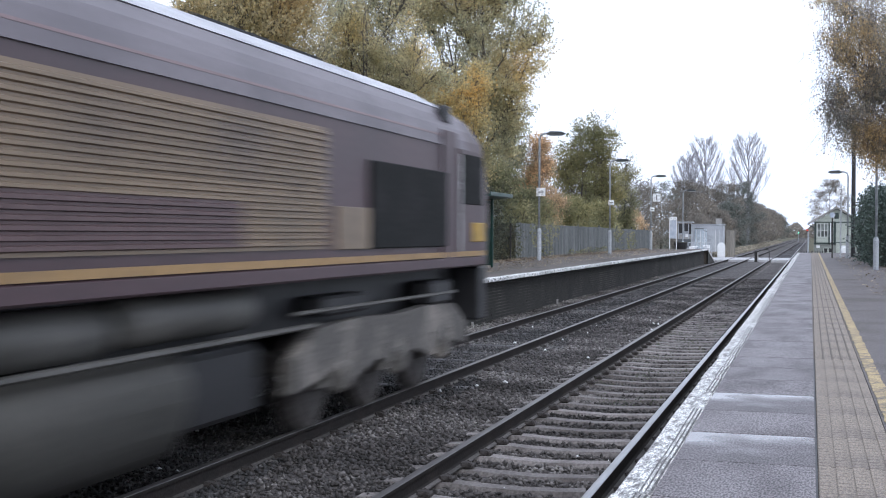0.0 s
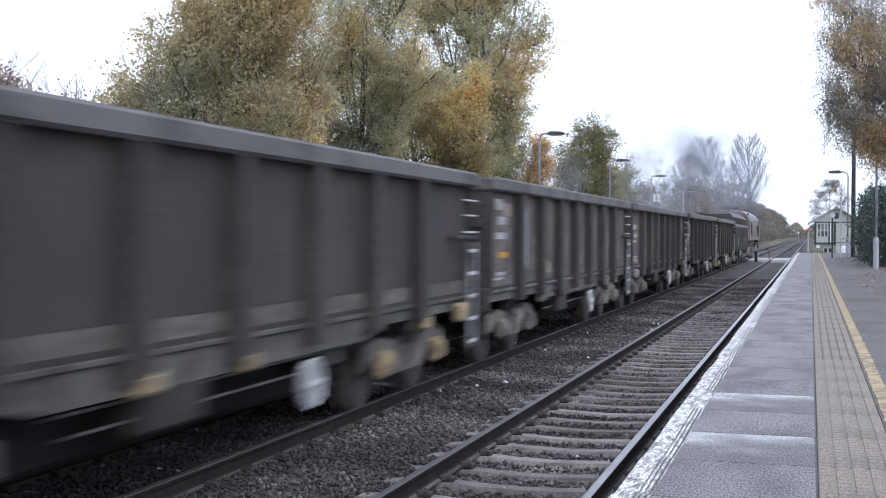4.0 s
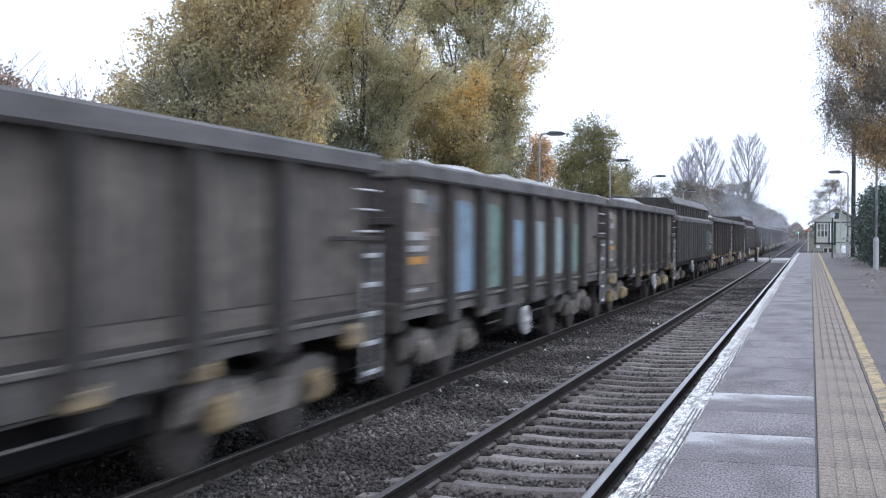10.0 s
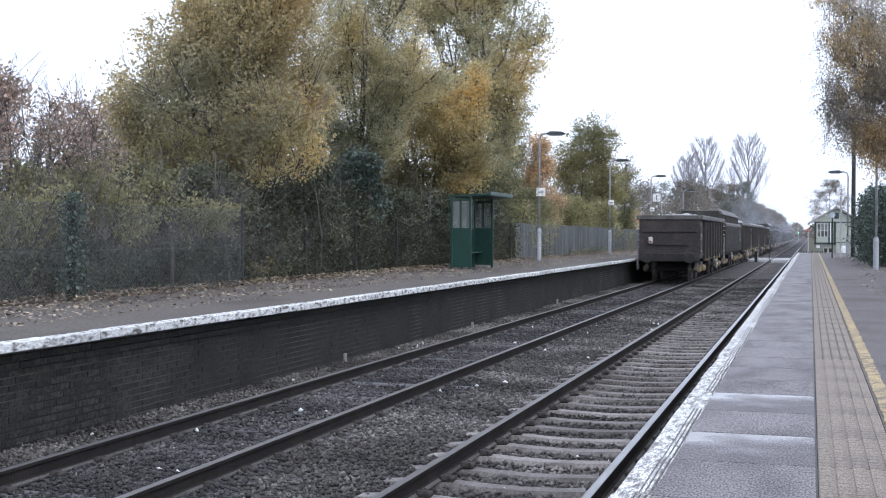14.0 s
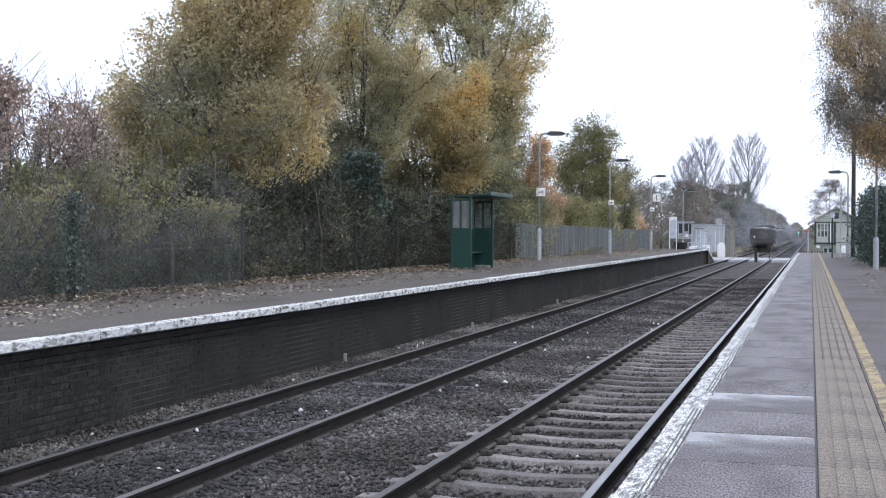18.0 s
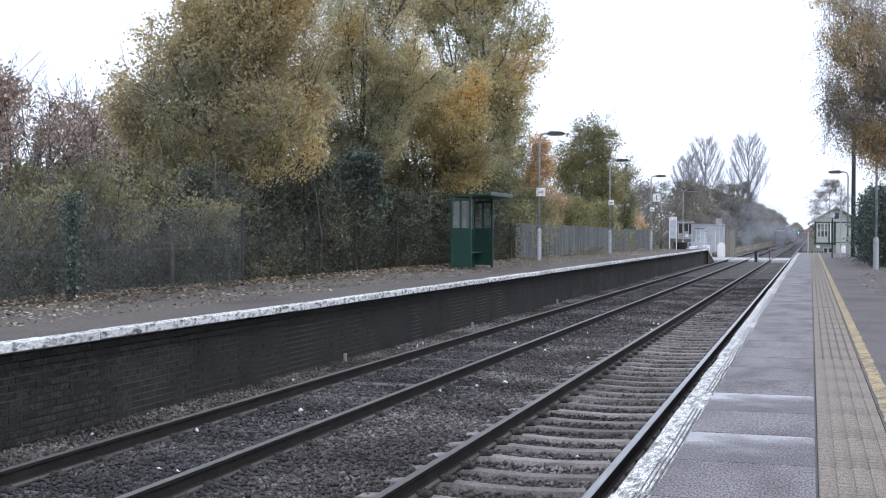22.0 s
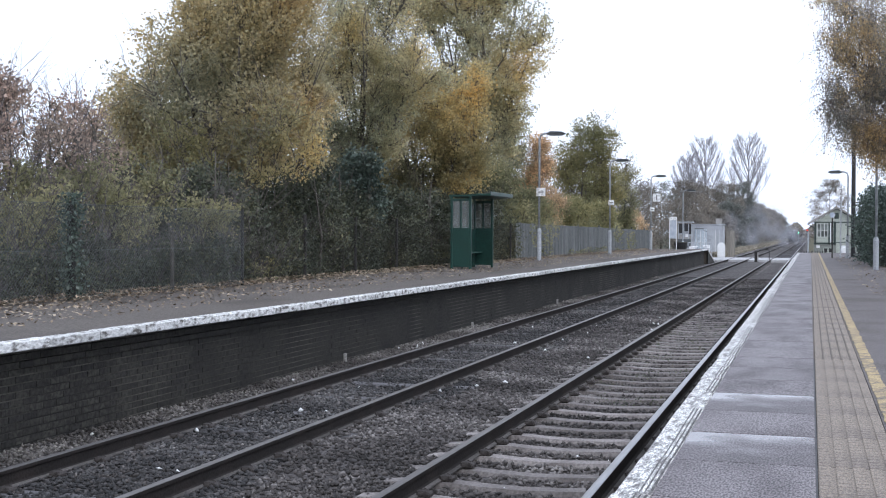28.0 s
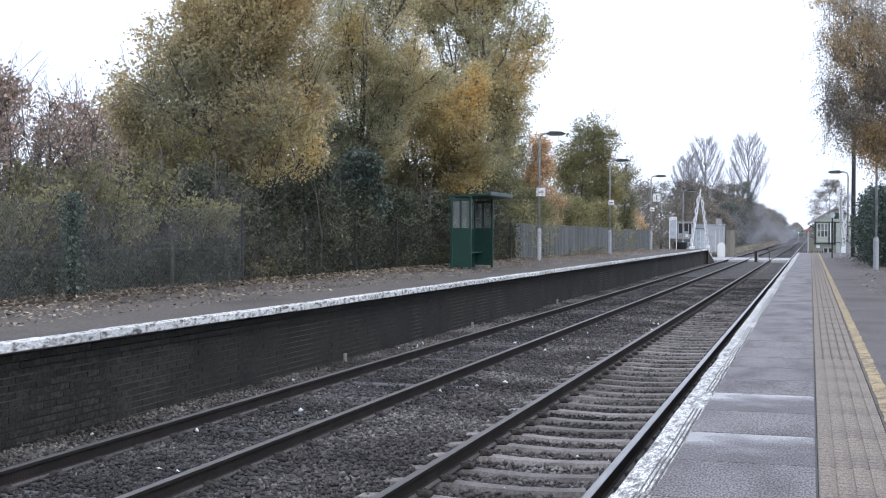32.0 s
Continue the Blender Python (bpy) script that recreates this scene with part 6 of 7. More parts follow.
def heap(n, length, half, z0, z1, seed):
    """A rough heaped load."""
    g, nx = Geo(), 9
    for j in range(n + 1):
        y = -length / 2 + length * j / n
        for i in range(nx):
            x = -half + 2 * half * i / (nx - 1)
            q = (1 - (x / half) ** 4) * (0.55 + 0.45 * noise.noise((y * 0.7, seed, 0)) + 0.35 * noise.noise((y * 2.2, x * 2, seed)))
            q *= min(1.0, 0.1 + min(j, n - j) / n * 5)
            g.v.append((x, y, z0 + max(0, q) * (z1 - z0)))
    for j in range(n):
        for i in range(nx - 1):
            a = j * nx + i
            g.f.append((a, a + 1, a + 1 + nx, a + nx))
    return g


def box_wagon(label, panel, ribs=7, load=0.0, marks="rear", paint=(), seed=0, yellow=True, tail=False, bold=False):
    """An open bogie box wagon: flat panels between upright ribs, a deep rim, end ladders, underframe and bogies."""
    t = thing("box_wagon", label, "wagon", WAG)
    h, hw = BODY_A / 2, 1.30
    part("side", Geo().box((hw - 0.10, 0, 2.01), (0.04, BODY_A - 0.1, 1.28)), panel, t, "sooty flat side panels")
    part("lower_side", Geo().box((hw - 0.099, 0, 1.23), (0.042, BODY_A - 0.1, 0.27)), M_LOWER, t, "dusty lower side panel")
    part("seam", Geo().box((hw - 0.080, 0, 1.368), (0.012, BODY_A - 0.1, 0.012)), M_RIB, t)
    part("side", Geo().box((-hw + 0.10, 0, 1.87), (0.04, BODY_A - 0.1, 1.56)), panel, t)
    part("floor", Geo().box((0, 0, 1.15), (2.5, BODY_A - 0.2, 0.10)), M_DARK, t)
    for sy in (-1, 1):
        part("end_wall", Geo().box((0, sy * (h - 0.06), 1.87), (2.56, 0.05, 1.56)), M_ENDWALL, t, "blackened end wall")
        part("end_beam", Geo().box((0, sy * (h - 0.01), 2.12), (2.2, 0.07, 0.09), 0.01).box((0, sy * (h - 0.01), 1.55), (1.5, 0.07, 0.07), 0.01), M_RIB, t)
        part("headstock", Geo().box((0, sy * (h + 0.06), 1.02), (2.5, 0.22, 0.34), 0.02), M_DARK, t)
    for sx in (-1, 1):
        part("rim", Geo().box((sx * (hw + 0.01), 0, 2.70), (0.14, BODY_A, 0.20), 0.03), M_RIM, t)
        part("solebar", Geo().prism([(-h + 0.1, 1.12), (-h + 0.1, 0.98), (-h + 3.3, 0.98), (-h + 3.9, 0.86), (h - 3.9, 0.86), (h - 3.3, 0.98), (h - 0.1, 0.98), (h - 0.1, 1.12)], sx * (hw - 0.16), sx * (hw - 0.075), "x"), M_SOLE, t)
        part("lower_rail", Geo().box((sx * (hw - 0.06), 0, 1.13), (0.05, BODY_A - 0.3, 0.05), 0.01), M_SOLE, t)
        steps = part("ladder", LADDER, None, t, "white rungs of the end ladder", at=pose(sx * (hw + 0.05), h - 0.25 if sx > 0 else -h + 0.25, 0))
        part("stile", STILES, None, steps, "dull ladder stiles")
        part("grab_rail", RUNGS, None, t, at=pose(sx * (hw + 0.02), h - 0.32 if sx > 0 else -h + 0.32, 0, 0, 0, 0 if sx > 0 else 180))
        part("step_bar", Geo().box((sx * (hw + 0.04), h - 0.6, 1.93), (0.07, 1.1, 0.05), 0.01), M_RIB, t)
    for sy in (-1, 1):
        part("rim_end", Geo().box((0, sy * (h - 0.05), 2.70), (2.46, 0.14, 0.20), 0.03), M_RIM, t)
    first, last = -5.0, 4.4
    for i in range(ribs):
        y = first + (last - first) * i / (ribs - 1)
        for sx in (-1, 1):
            part("rib", Geo().prism([(y - 0.14, 0.95), (y + 0.14, 0.95), (y + 0.14, 1.2), (y + 0.10, 2.62), (y - 0.10, 2.62), (y - 0.14, 1.2)], sx * (hw - 0.085), sx * (hw + 0.06), "x"), M_RIB, t)
            if sx > 0 and (i * 5 + seed * 3) % 4 < 2:
                part("bracket", Geo().box((hw - 0.01, y + 0.12, 0.93), (0.16, 0.26, 0.16), 0.03), M_AXLE if yellow else M_SOLE, t)
    # plates and lettering bars near the trailing end
    y = -h + 0.75
    for k, (dz, w, hh, m) in enumerate(((2.42, 0.42, 0.16, M_MARK), (2.18, 0.5, 0.12, M_MARK), (1.95, 0.6, 0.10, M_MARK), (1.80, 0.6, 0.07, M_MARK), (1.66, 0.55, 0.09, M_ORANGE), (1.38, 0.5, 0.05, M_MARK), (1.31, 0.5, 0.04, M_MARK))):
        if not bold and ((k + seed) % 4 and (k != 4 or seed % 3 != 1)):
            part("marking", Geo().box((hw - 0.076, y + 0.12 * ((k * seed) % 3 - 1), dz), (0.008, w, hh)), m, t)
    if not bold:  # a second column of faded plates
        for k, (dz, w, hh) in enumerate(((2.35, 0.5, 0.2), (2.12, 0.5, 0.06), (2.0, 0.5, 0.10), (1.5, 0.4, 0.3), (1.28, 0.5, 0.10))):
            if (k * 3 + seed * 5) % 5 < 3:
                part("plate", Geo().box((hw - 0.077, -h + 1.12 + 0.05 * (k % 2), dz), (0.008, w, hh)), (G_FADED, M_SOLE, G_TAN)[(k + seed) % 3], t)
    if bold:  # a black panel with rows of white bars and one yellow
        part("marking_panel", Geo().box((hw - 0.077, y + 0.22, 1.85), (0.006, 1.25, 1.40)), M_HOPPER_BACK, t, "black marking panel")
        rows_left = [(0.0, 2.44, 0.5, 0.09, M_MARK), (0.0, 2.31, 0.5, 0.09, M_MARK), (0.0, 2.05, 0.6, 0.13, M_MARK), (0.0, 1.88, 0.7, 0.11, M_MARK), (0.0, 1.72, 0.7, 0.11, M_MARK), (0.0, 1.57, 0.7, 0.11, M_ORANGE), (-0.1, 1.36, 0.45, 0.06, M_MARK), (0.0, 1.22, 0.7, 0.14, M_MARK)]
        for (dy, dz, w, hh, m) in rows_left + [(0.66, 2.47 - 0.11 * k, 0.52, 0.08, M_MARK) for k in range(5)]:
            part("marking", Geo().box((hw - 0.070, y + dy, dz), (0.008, w, hh)), m, t)
    for (py0, py1, pz0, pz1, m) in paint:
        g = Geo()
        n = 16
        ring = []
        for i in range(n):
            a = 2 * math.pi * i / n
            cx, cz = math.copysign(abs(math.cos(a)) ** 0.3, math.cos(a)), math.copysign(abs(math.sin(a)) ** 0.3, math.sin(a))
            wv = 1 + 0.10 * noise.noise((py0 * 3 + i * 0.9, pz0, seed))
            ring.append(((py0 + py1) / 2 + cx * wv * (py1 - py0) / 2, (pz0 + pz1) / 2 + cz * wv * (pz1 - pz0) / 2))
        g.prism(ring, hw - 0.078, hw - 0.072, "x")
        part("painted_patch", g, m, t, "patch of sprayed paint")
    wheel_disc = part("brake_wheel", DISC, None, t, "pale spoked brake wheel", at=pose(hw + 0.02, -1.0 if seed in (2, 9, 12, 15, 16) else 1.0, 0.62))
    part("spokes", SPOKES, None, wheel_disc, "white spokes and rim")
    part("brake_cylinder", Geo().box((hw - 0.25, -1.2, 0.72), (0.35, 0.9, 0.35), 0.03), M_DARK, t)
    part("valve_box", Geo().box((hw - 0.3, 2.0, 0.78), (0.3, 0.7, 0.25), 0.03), M_DARK, t)
    # black boxes added to paint the deep shade under the wagon
    part("underframe", Geo().box((0, 0, 0.72), (1.5, 7.0, 0.72), 0.05).box((0, 0, 0.95), (0.5, BODY_A - 0.6, 0.26)), M_HOPPER_BACK, t, "added black underframe that darkens the underside")
    for q in (0, 3):
        part("brake_pipe", Geo().tube([(hw - 0.2, -2.6 + 0.06 * q, 0.80 - 0.05 * q), (hw - 0.2, 2.7 - 0.1 * q, 0.82 - 0.05 * q)], 0.016, 5), M_SOLE, t)
    bogie(t, -h + 2.15, yellow), bogie(t, h - 2.15, yellow)
    for sy in (-1, 1):
        for dd in ((3.4,) if seed % 2 else (0.55,)):
            part("bracket", Geo().box((hw - 0.02, sy * (h - dd), 0.95), (0.16, 0.34, 0.24), 0.04), M_AXLE if yellow else M_BOGIE, t)
    frame_ends(t, h + 0.16)
    if load:
        part("load", heap(70, BODY_A - 0.3, 1.2, 2.62, 2.76 + load * 1.1, seed), M_LOAD, t, "heaped pale spoil", smooth=True)
    else:
        part("load", heap(30, BODY_A - 0.3, 1.2, 2.2, 2.5, seed), M_DARK, t, "dark load below the rim", smooth=True)
    if tail:
        tl = part("tail_lamp", Geo().box((-0.78, -h - 0.10, 1.74), (0.17, 0.10, 0.28), 0.03), M_TAIL_WHITE, t, "white tail lamp box")
        part("tail_lens", Geo().tube([(-0.78, -h - 0.15, 1.68), (-0.78, -h - 0.17, 1.68)], 0.05, 12), glow("tail_light", (0.30, 0.06, 0.05), 0.05), tl)
    return t


def hopper_wagon(label, ribs=17, marks=(), seed=0):
    """A taller bogie wagon with close corrugations and a narrower extension on its rim."""
    t = thing("high_sided_wagon", label, "wagon", WAG)
    h, hw = BODY_B / 2, 1.30
    for sx in (-1, 1):
        # wall behind the ribs coloured near black as the shade between them
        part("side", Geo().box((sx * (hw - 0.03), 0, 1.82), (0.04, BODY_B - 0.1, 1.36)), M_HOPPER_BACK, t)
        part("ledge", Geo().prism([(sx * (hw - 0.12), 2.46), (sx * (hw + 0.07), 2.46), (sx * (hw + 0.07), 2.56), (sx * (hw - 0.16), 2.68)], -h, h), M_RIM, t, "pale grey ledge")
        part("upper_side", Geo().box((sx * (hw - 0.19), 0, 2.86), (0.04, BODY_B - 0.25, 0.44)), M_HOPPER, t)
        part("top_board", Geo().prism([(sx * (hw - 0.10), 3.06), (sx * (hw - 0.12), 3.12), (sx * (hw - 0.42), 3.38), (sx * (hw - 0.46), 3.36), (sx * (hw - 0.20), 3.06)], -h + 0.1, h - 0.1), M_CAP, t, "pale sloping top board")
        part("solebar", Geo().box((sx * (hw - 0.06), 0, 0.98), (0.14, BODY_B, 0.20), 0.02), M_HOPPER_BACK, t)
    for sy in (-1, 1):
        part("end_wall", Geo().box((0, sy * (h - 0.08), 1.80), (2.5, 0.05, 1.44)), M_HOPPER, t)
        part("upper_end", Geo().box((0, sy * (h - 0.16), 2.86), (2.2, 0.05, 0.8)), M_HOPPER, t)
        part("headstock", Geo().box((0, sy * (h + 0.04), 1.02), (2.5, 0.2, 0.34), 0.02), M_DARK, t)
        part("end_beam", Geo().box((0, sy * (h - 0.02), 2.55), (2.5, 0.14, 0.16), 0.02), M_RIM, t)
    part("floor", Geo().box((0, 0, 1.12), (2.4, BODY_B - 0.2, 0.10)), M_DARK, t)
    part("load", heap(30, BODY_B - 0.5, 0.85, 3.12, 3.40, seed), M_CAP, t, "heaped load", smooth=True)
    for i in range(ribs):
        y = -h + 0.35 + (BODY_B - 0.7) * i / (ribs - 1)
        for sx in (-1, 1):
            part("rib", sided(y, sx, hw), M_HOPPER, t)
            part("upper_rib", Geo().box((sx * (hw - 0.155), y, 2.86), (0.06, 0.34, 0.42), 0.02), M_HOPPER, t)
    for (y, z, w, hh, m) in marks:
        part("marking", Geo().box((hw + 0.078, y, z), (0.008, w, hh)), m, t)
    wheel_disc = part("brake_wheel", DISC, None, t, "pale brake wheel", at=pose(hw + 0.02, -2.45, 0.78))
    part("spokes", SPOKES, None, wheel_disc, "white spokes and rim")
    # black boxes added so that the space between the bogies goes dark
    part("underframe", Geo().box((0, 0, 0.72), (1.5, 7.6, 0.72), 0.05).box((0, 0, 0.95), (0.5, BODY_B - 0.6, 0.2)), M_HOPPER_BACK, t, "added black underframe that darkens the underside")
    part("brake_gear", Geo().box((0.9, 0.3, 0.75), (0.3, 1.6, 0.3), 0.03).prism([(1.0, 0.55), (2.6, 0.8), (2.6, 0.88), (1.0, 0.63)], 1.0, 1.1, "x"), M_DARK, t)
    bogie(t, -h + 2.35, seed % 2 == 0), bogie(t, h - 2.35, seed % 2 == 0)
    frame_ends(t, h + 0.12)
    return t


def sided(y, sx, hw):
    """One upright corrugation."""
    a, b = sx * (hw - 0.02), sx * (hw + 0.07)
    return Geo().prism([(a, y - 0.30), (a, y + 0.30), (b, y + 0.17), (b, y - 0.17)], 1.05, 2.46, "z")


M_MAROON = mat("faded_maroon_paint", (0.070, 0.041, 0.047), (0.055, 0.034, 0.040), 0.42, big=0.8, fine=14, bump=0.04, speck=0.15)
# the side maroon made paler, with skylight on the roof painted in
M_MAROON_ROOF = mat("sky_lit_maroon_roof", (0.165, 0.145, 0.162), (0.125, 0.11, 0.125), 0.5, big=0.8, fine=14, bump=0.06, speck=0.15)
M_GOLD = mat("dull_gold_paint", (0.215, 0.158, 0.105), (0.17, 0.128, 0.09), 0.45, big=1.0, fine=14, bump=0.04, speck=0.12)
M_GRILLE = mat("dark_grille", (0.017, 0.018, 0.018), (0.025, 0.025, 0.026), 0.9, spec=0.2, big=2, fine=20, bump=0.1)
M_YELLOWEND = mat("warning_yellow", (0.40, 0.25, 0.04), (0.28, 0.18, 0.04), 0.5, big=1.5, fine=20, bump=0.05)
# pale colour stands for the sky's highlight along the roof crown
M_ROOFTOP = mat("roof_sky_highlight", (0.46, 0.46, 0.49), (0.32, 0.32, 0.35), 0.45, big=0.9, fine=14, bump=0.05)


M_TANK = mat("dusty_tank", (0.061, 0.057, 0.049), (0.029, 0.027, 0.023), 0.7, big=1.2, fine=18, bump=0.1)
M_AIRTANK = mat("pale_dusty_steel", (0.090, 0.086, 0.078), (0.054, 0.052, 0.046), 0.6, big=1.5, fine=18, bump=0.1)
M_LOGO_DIM = mat("faded_maroon_on_gold", (0.175, 0.128, 0.085), (0.135, 0.10, 0.075), 0.45, big=1.0, fine=14, bump=0.04)
M_LOGO_LOW = mat("maroon_logo_paint", (0.098, 0.060, 0.060), (0.075, 0.047, 0.048), 0.45, big=1.0, fine=14, bump=0.04)
M_STRIPE = mat("dull_orange_stripe", (0.33, 0.205, 0.085), (0.25, 0.16, 0.075), 0.5, big=2, fine=20, bump=0)


def locomotive():
    """A six-axle diesel: ribbed body with two cabs, curved roof, grilles, fuel tank and three-axle bogies. Its origin is at mid length."""
    t = thing("diesel_locomotive", "maroon and gold six-axle diesel locomotive with ribbed sides, dusty and fast-moving", "locomotive", at=pose(TRACK, 6.5, 0))
    h, hw = 10.17, 1.32
    part("body", Geo().box((0, 0, 2.35), (2 * hw - 0.04, 2 * h - 1.2, 1.5), 0.02), M_MAROON, t)
    half = [(hw, 3.08), (hw - 0.02, 3.20), (hw - 0.065, 3.33), (hw - 0.14, 3.46), (hw - 0.25, 3.58), (hw - 0.40, 3.68), (hw - 0.62, 3.77), (hw - 0.95, 3.83)]
    arc = half + [(0, 3.86)] + [(-a, b) for a, b in half[::-1]]
    part("roof", Geo().prism(arc, -h + 1.5, h - 1.2), M_MAROON_ROOF, t, "maroon curved roof painted paler as lit by the sky")
    part("roof_top", Geo().prism([(hw - 0.26, 3.60), (hw - 0.60, 3.80), (0, 3.885), (-hw + 0.60, 3.80), (-hw + 0.26, 3.60)], -h + 2.0, h - 1.6), M_ROOFTOP, t, "roof crown painted pale as a sky highlight")
    part("roof_stripe", Geo().box((hw - 0.028, -0.3, 3.20), (0.02, 2 * h - 4, 0.025), turn=Matrix.Rotation(radians(-14), 4, "Y")), mat("faded_red_line", (0.215, 0.150, 0.155), None, 0.5, bump=0), t)
    part("roof_hatch", Geo().box((0, -2.0, 3.88), (1.2, 7.0, 0.10), 0.03).box((0, 4.5, 3.88), (1.0, 3.0, 0.08), 0.03), M_GRILLE, t)
    part("exhaust", Geo().box((0, -3.4, 3.95), (0.5, 0.9, 0.16), 0.03), M_BLACK, t)
    for sy in (-1, 1):
        ring = [(hw - 0.01, 1.6)] + [(a * 0.995, b) for a, b in arc] + [(-hw + 0.01, 1.6)]
        g = Geo()
        cuts = ((0.0, 2.35, 0.97), (0.15, 2.75, 0.985), (0.42, 3.26, 1.0), (0.75, 3.52, 1.0), (1.15, 3.72, 1.0), (1.6, 3.86, 1.0))
        for d, lim, sq in cuts:
            g.v += [(a * sq, sy * (h - d), min(b, lim)) for a, b in ring]
        nr = len(ring)
        for j in range(len(cuts) - 1):
            g.f += [(j * nr + i, j * nr + (i + 1) % nr, (j + 1) * nr + (i + 1) % nr, (j + 1) * nr + i) for i in range(nr)]
        g.f += [tuple(range(nr)), tuple(range((len(cuts) - 1) * nr, len(cuts) * nr))]
        cabp = part("cab", g, M_MAROON, t, "maroon cab with sloped windscreen")
        part("nose_panel", Geo().prism([(sy * (h - 0.03), 1.62), (sy * (h + 0.012), 1.62), (sy * (h + 0.022), 2.33), (sy * (h - 0.02), 2.33)], -1.18, 1.18, "x"), M_YELLOWEND, cabp, "yellow warning panel")
        part("windscreen", Geo().prism([(sy * (h - 0.03), 2.42), (sy * (h + 0.005), 2.42), (sy * (h - 0.36), 3.20), (sy * (h - 0.40), 3.20)], -1.05, 1.05, "x"), M_BLACK, cabp, "dark windscreen")
        for sx in (-1, 1):
            part("side_window", Geo().box((sx * (hw - 0.005), sy * (h - 0.95), 2.70), (0.03, 0.95, 0.66), 0.01), M_GRILLE, cabp, "dark side window")
            part("orange_block", Geo().box((sx * (hw - 0.006), sy * (h - 0.62), 2.0), (0.03, 0.62, 0.26), 0.01), M_YELLOWEND, cabp, "dull orange block on the cab side")
            part("roof_recess", Geo().box((sx * (hw - 0.13), sy * (h - 1.9), 3.50), (0.12, 0.30, 0.22), 0.02), M_BLACK, cabp)
            part("cab_door", Geo().box((sx * (hw - 0.003), sy * (h - 2.05), 2.45), (0.03, 0.62, 1.65), 0.01), M_MAROON, cabp)
            part("handrail", Geo().tube([(sx * (hw + 0.05), sy * (h - 1.68), 1.75), (sx * (hw + 0.05), sy * (h - 1.68), 3.0)], 0.014, 6), M_RUNG, cabp)
            part("head_lamp", Geo().tube([(sx * 0.8, sy * (h + 0.0), 1.78), (sx * 0.8, sy * (h + 0.05), 1.78)], 0.10, 10), M_RUNG, cabp)
            part("buffer", BUFFER, None, t, at=pose(sx * 0.87, sy * (h + 0.02), 1.06, 0, 0, 0 if sy > 0 else 180))
        part("buffer_beam", Geo().box((0, sy * (h - 0.15), 1.15), (2.5, 0.4, 0.75), 0.03), M_BLACK, t)
    # broad corrugated stretch, gold with maroon logo shapes
    for sx in (-1, 1):
        part("ribbed_panel", Geo().box((sx * (hw - 0.012), -0.25, 2.40), (0.03, 8.6, 1.14)), M_GOLD, t, "gold ribbed side panel")
        for k in range(18):
            z = 1.88 + 0.061 * k
            part("side_rib", Geo().prism([(sx * (hw), z - 0.021), (sx * (hw + 0.026), z - 0.011), (sx * (hw + 0.026), z + 0.011), (sx * (hw), z + 0.021)], -4.55, 4.05), M_GOLD, t)
        for (a, b, z0, z1) in ((-4.4, -2.4, 1.86, 2.28), (-1.8, 2.3, 1.86, 2.24), (0.2, 3.6, 2.40, 2.84), (-3.6, -1.0, 2.52, 2.76)):
            paint_ = M_LOGO_LOW if z1 < 2.3 else M_LOGO_DIM
            logo = part("logo_shape", Geo().box((sx * (hw + 0.004), (a + b) / 2, (z0 + z1) / 2), (0.008, b - a, z1 - z0)), paint_, t, "maroon block of a large logo")
            for k in range(18):
                z = 1.88 + 0.061 * k
                if z0 < z < z1:
                    part("logo_rib", Geo().prism([(sx * hw, z - 0.024), (sx * (hw + 0.030), z - 0.013), (sx * (hw + 0.030), z + 0.013), (sx * hw, z + 0.024)], a, b), paint_, logo)
        part("radiator_grille", Geo().box((sx * hw, h - 3.55, 2.28), (0.05, 2.7, 0.92), 0.012), M_GRILLE, t, "dark side grille")
        part("rear_grille", Geo().box((sx * hw, -h + 4.9, 2.52), (0.05, 2.5, 0.92), 0.012), M_GRILLE, t, "dark side grille")
        part("gold_panel", Geo().box((sx * (hw - 0.004), -h + 3.3, 2.52), (0.03, 0.62, 1.0), 0.004), M_GOLD, t)
        part("gold_patch", Geo().box((sx * (hw - 0.004), h - 5.4, 2.03), (0.03, 0.9, 0.42), 0.004), M_GOLD, t)
        part("stripe", Geo().box((sx * (hw + 0.002), 0, 1.715), (0.02, 2 * h - 0.6, 0.065)), M_STRIPE, t, "orange solebar stripe")
        part("solebar", Geo().box((sx * (hw - 0.04), 0, 1.61), (0.10, 2 * h - 0.4, 0.14), 0.02), M_MAROON, t)
        for (a, b, z) in ((-3.2, -1.6, 1.31), (-1.4, 0.75, 1.30), (0.95, 3.0, 1.33)):
            part("air_tank", Geo().tube([(sx * (hw - 0.34), a, z), (sx * (hw - 0.34), a + 0.08, z), (sx * (hw - 0.34), b - 0.08, z), (sx * (hw - 0.34), b, z)], [0.14, 0.19, 0.19, 0.14], 16), M_AIRTANK, t, "pale dusty air tank", smooth=True)
        part("pipe", Geo().tube([(sx * (hw - 0.16), -4.0, 1.10), (sx * (hw - 0.16), 4.2, 1.10)], 0.028, 6), M_AIRTANK, t)
        for sy in (-1, 1):
            part("valve_box", Geo().box((sx * (hw - 0.30), sy * 5.0, 1.26), (0.3, 1.2, 0.20), 0.03), M_BLACK, t)
            part("sand_box", Geo().box((sx * (hw - 0.26), sy * 8.2, 1.24), (0.3, 0.9, 0.30), 0.04), M_BLACK, t)
            part("brake_pipe", Geo().tube([(sx * (hw - 0.12), sy * 3.6, 1.24), (sx * (hw - 0.12), sy * 8.8, 1.22)], 0.022, 6), M_AIRTANK, t)
    # black backdrop that paints the dark gap behind the air tanks
    part("underframe", Geo().box((0, 0, 1.28), (1.7, 2 * h - 0.8, 0.56), 0.02), M_BLACK, t)
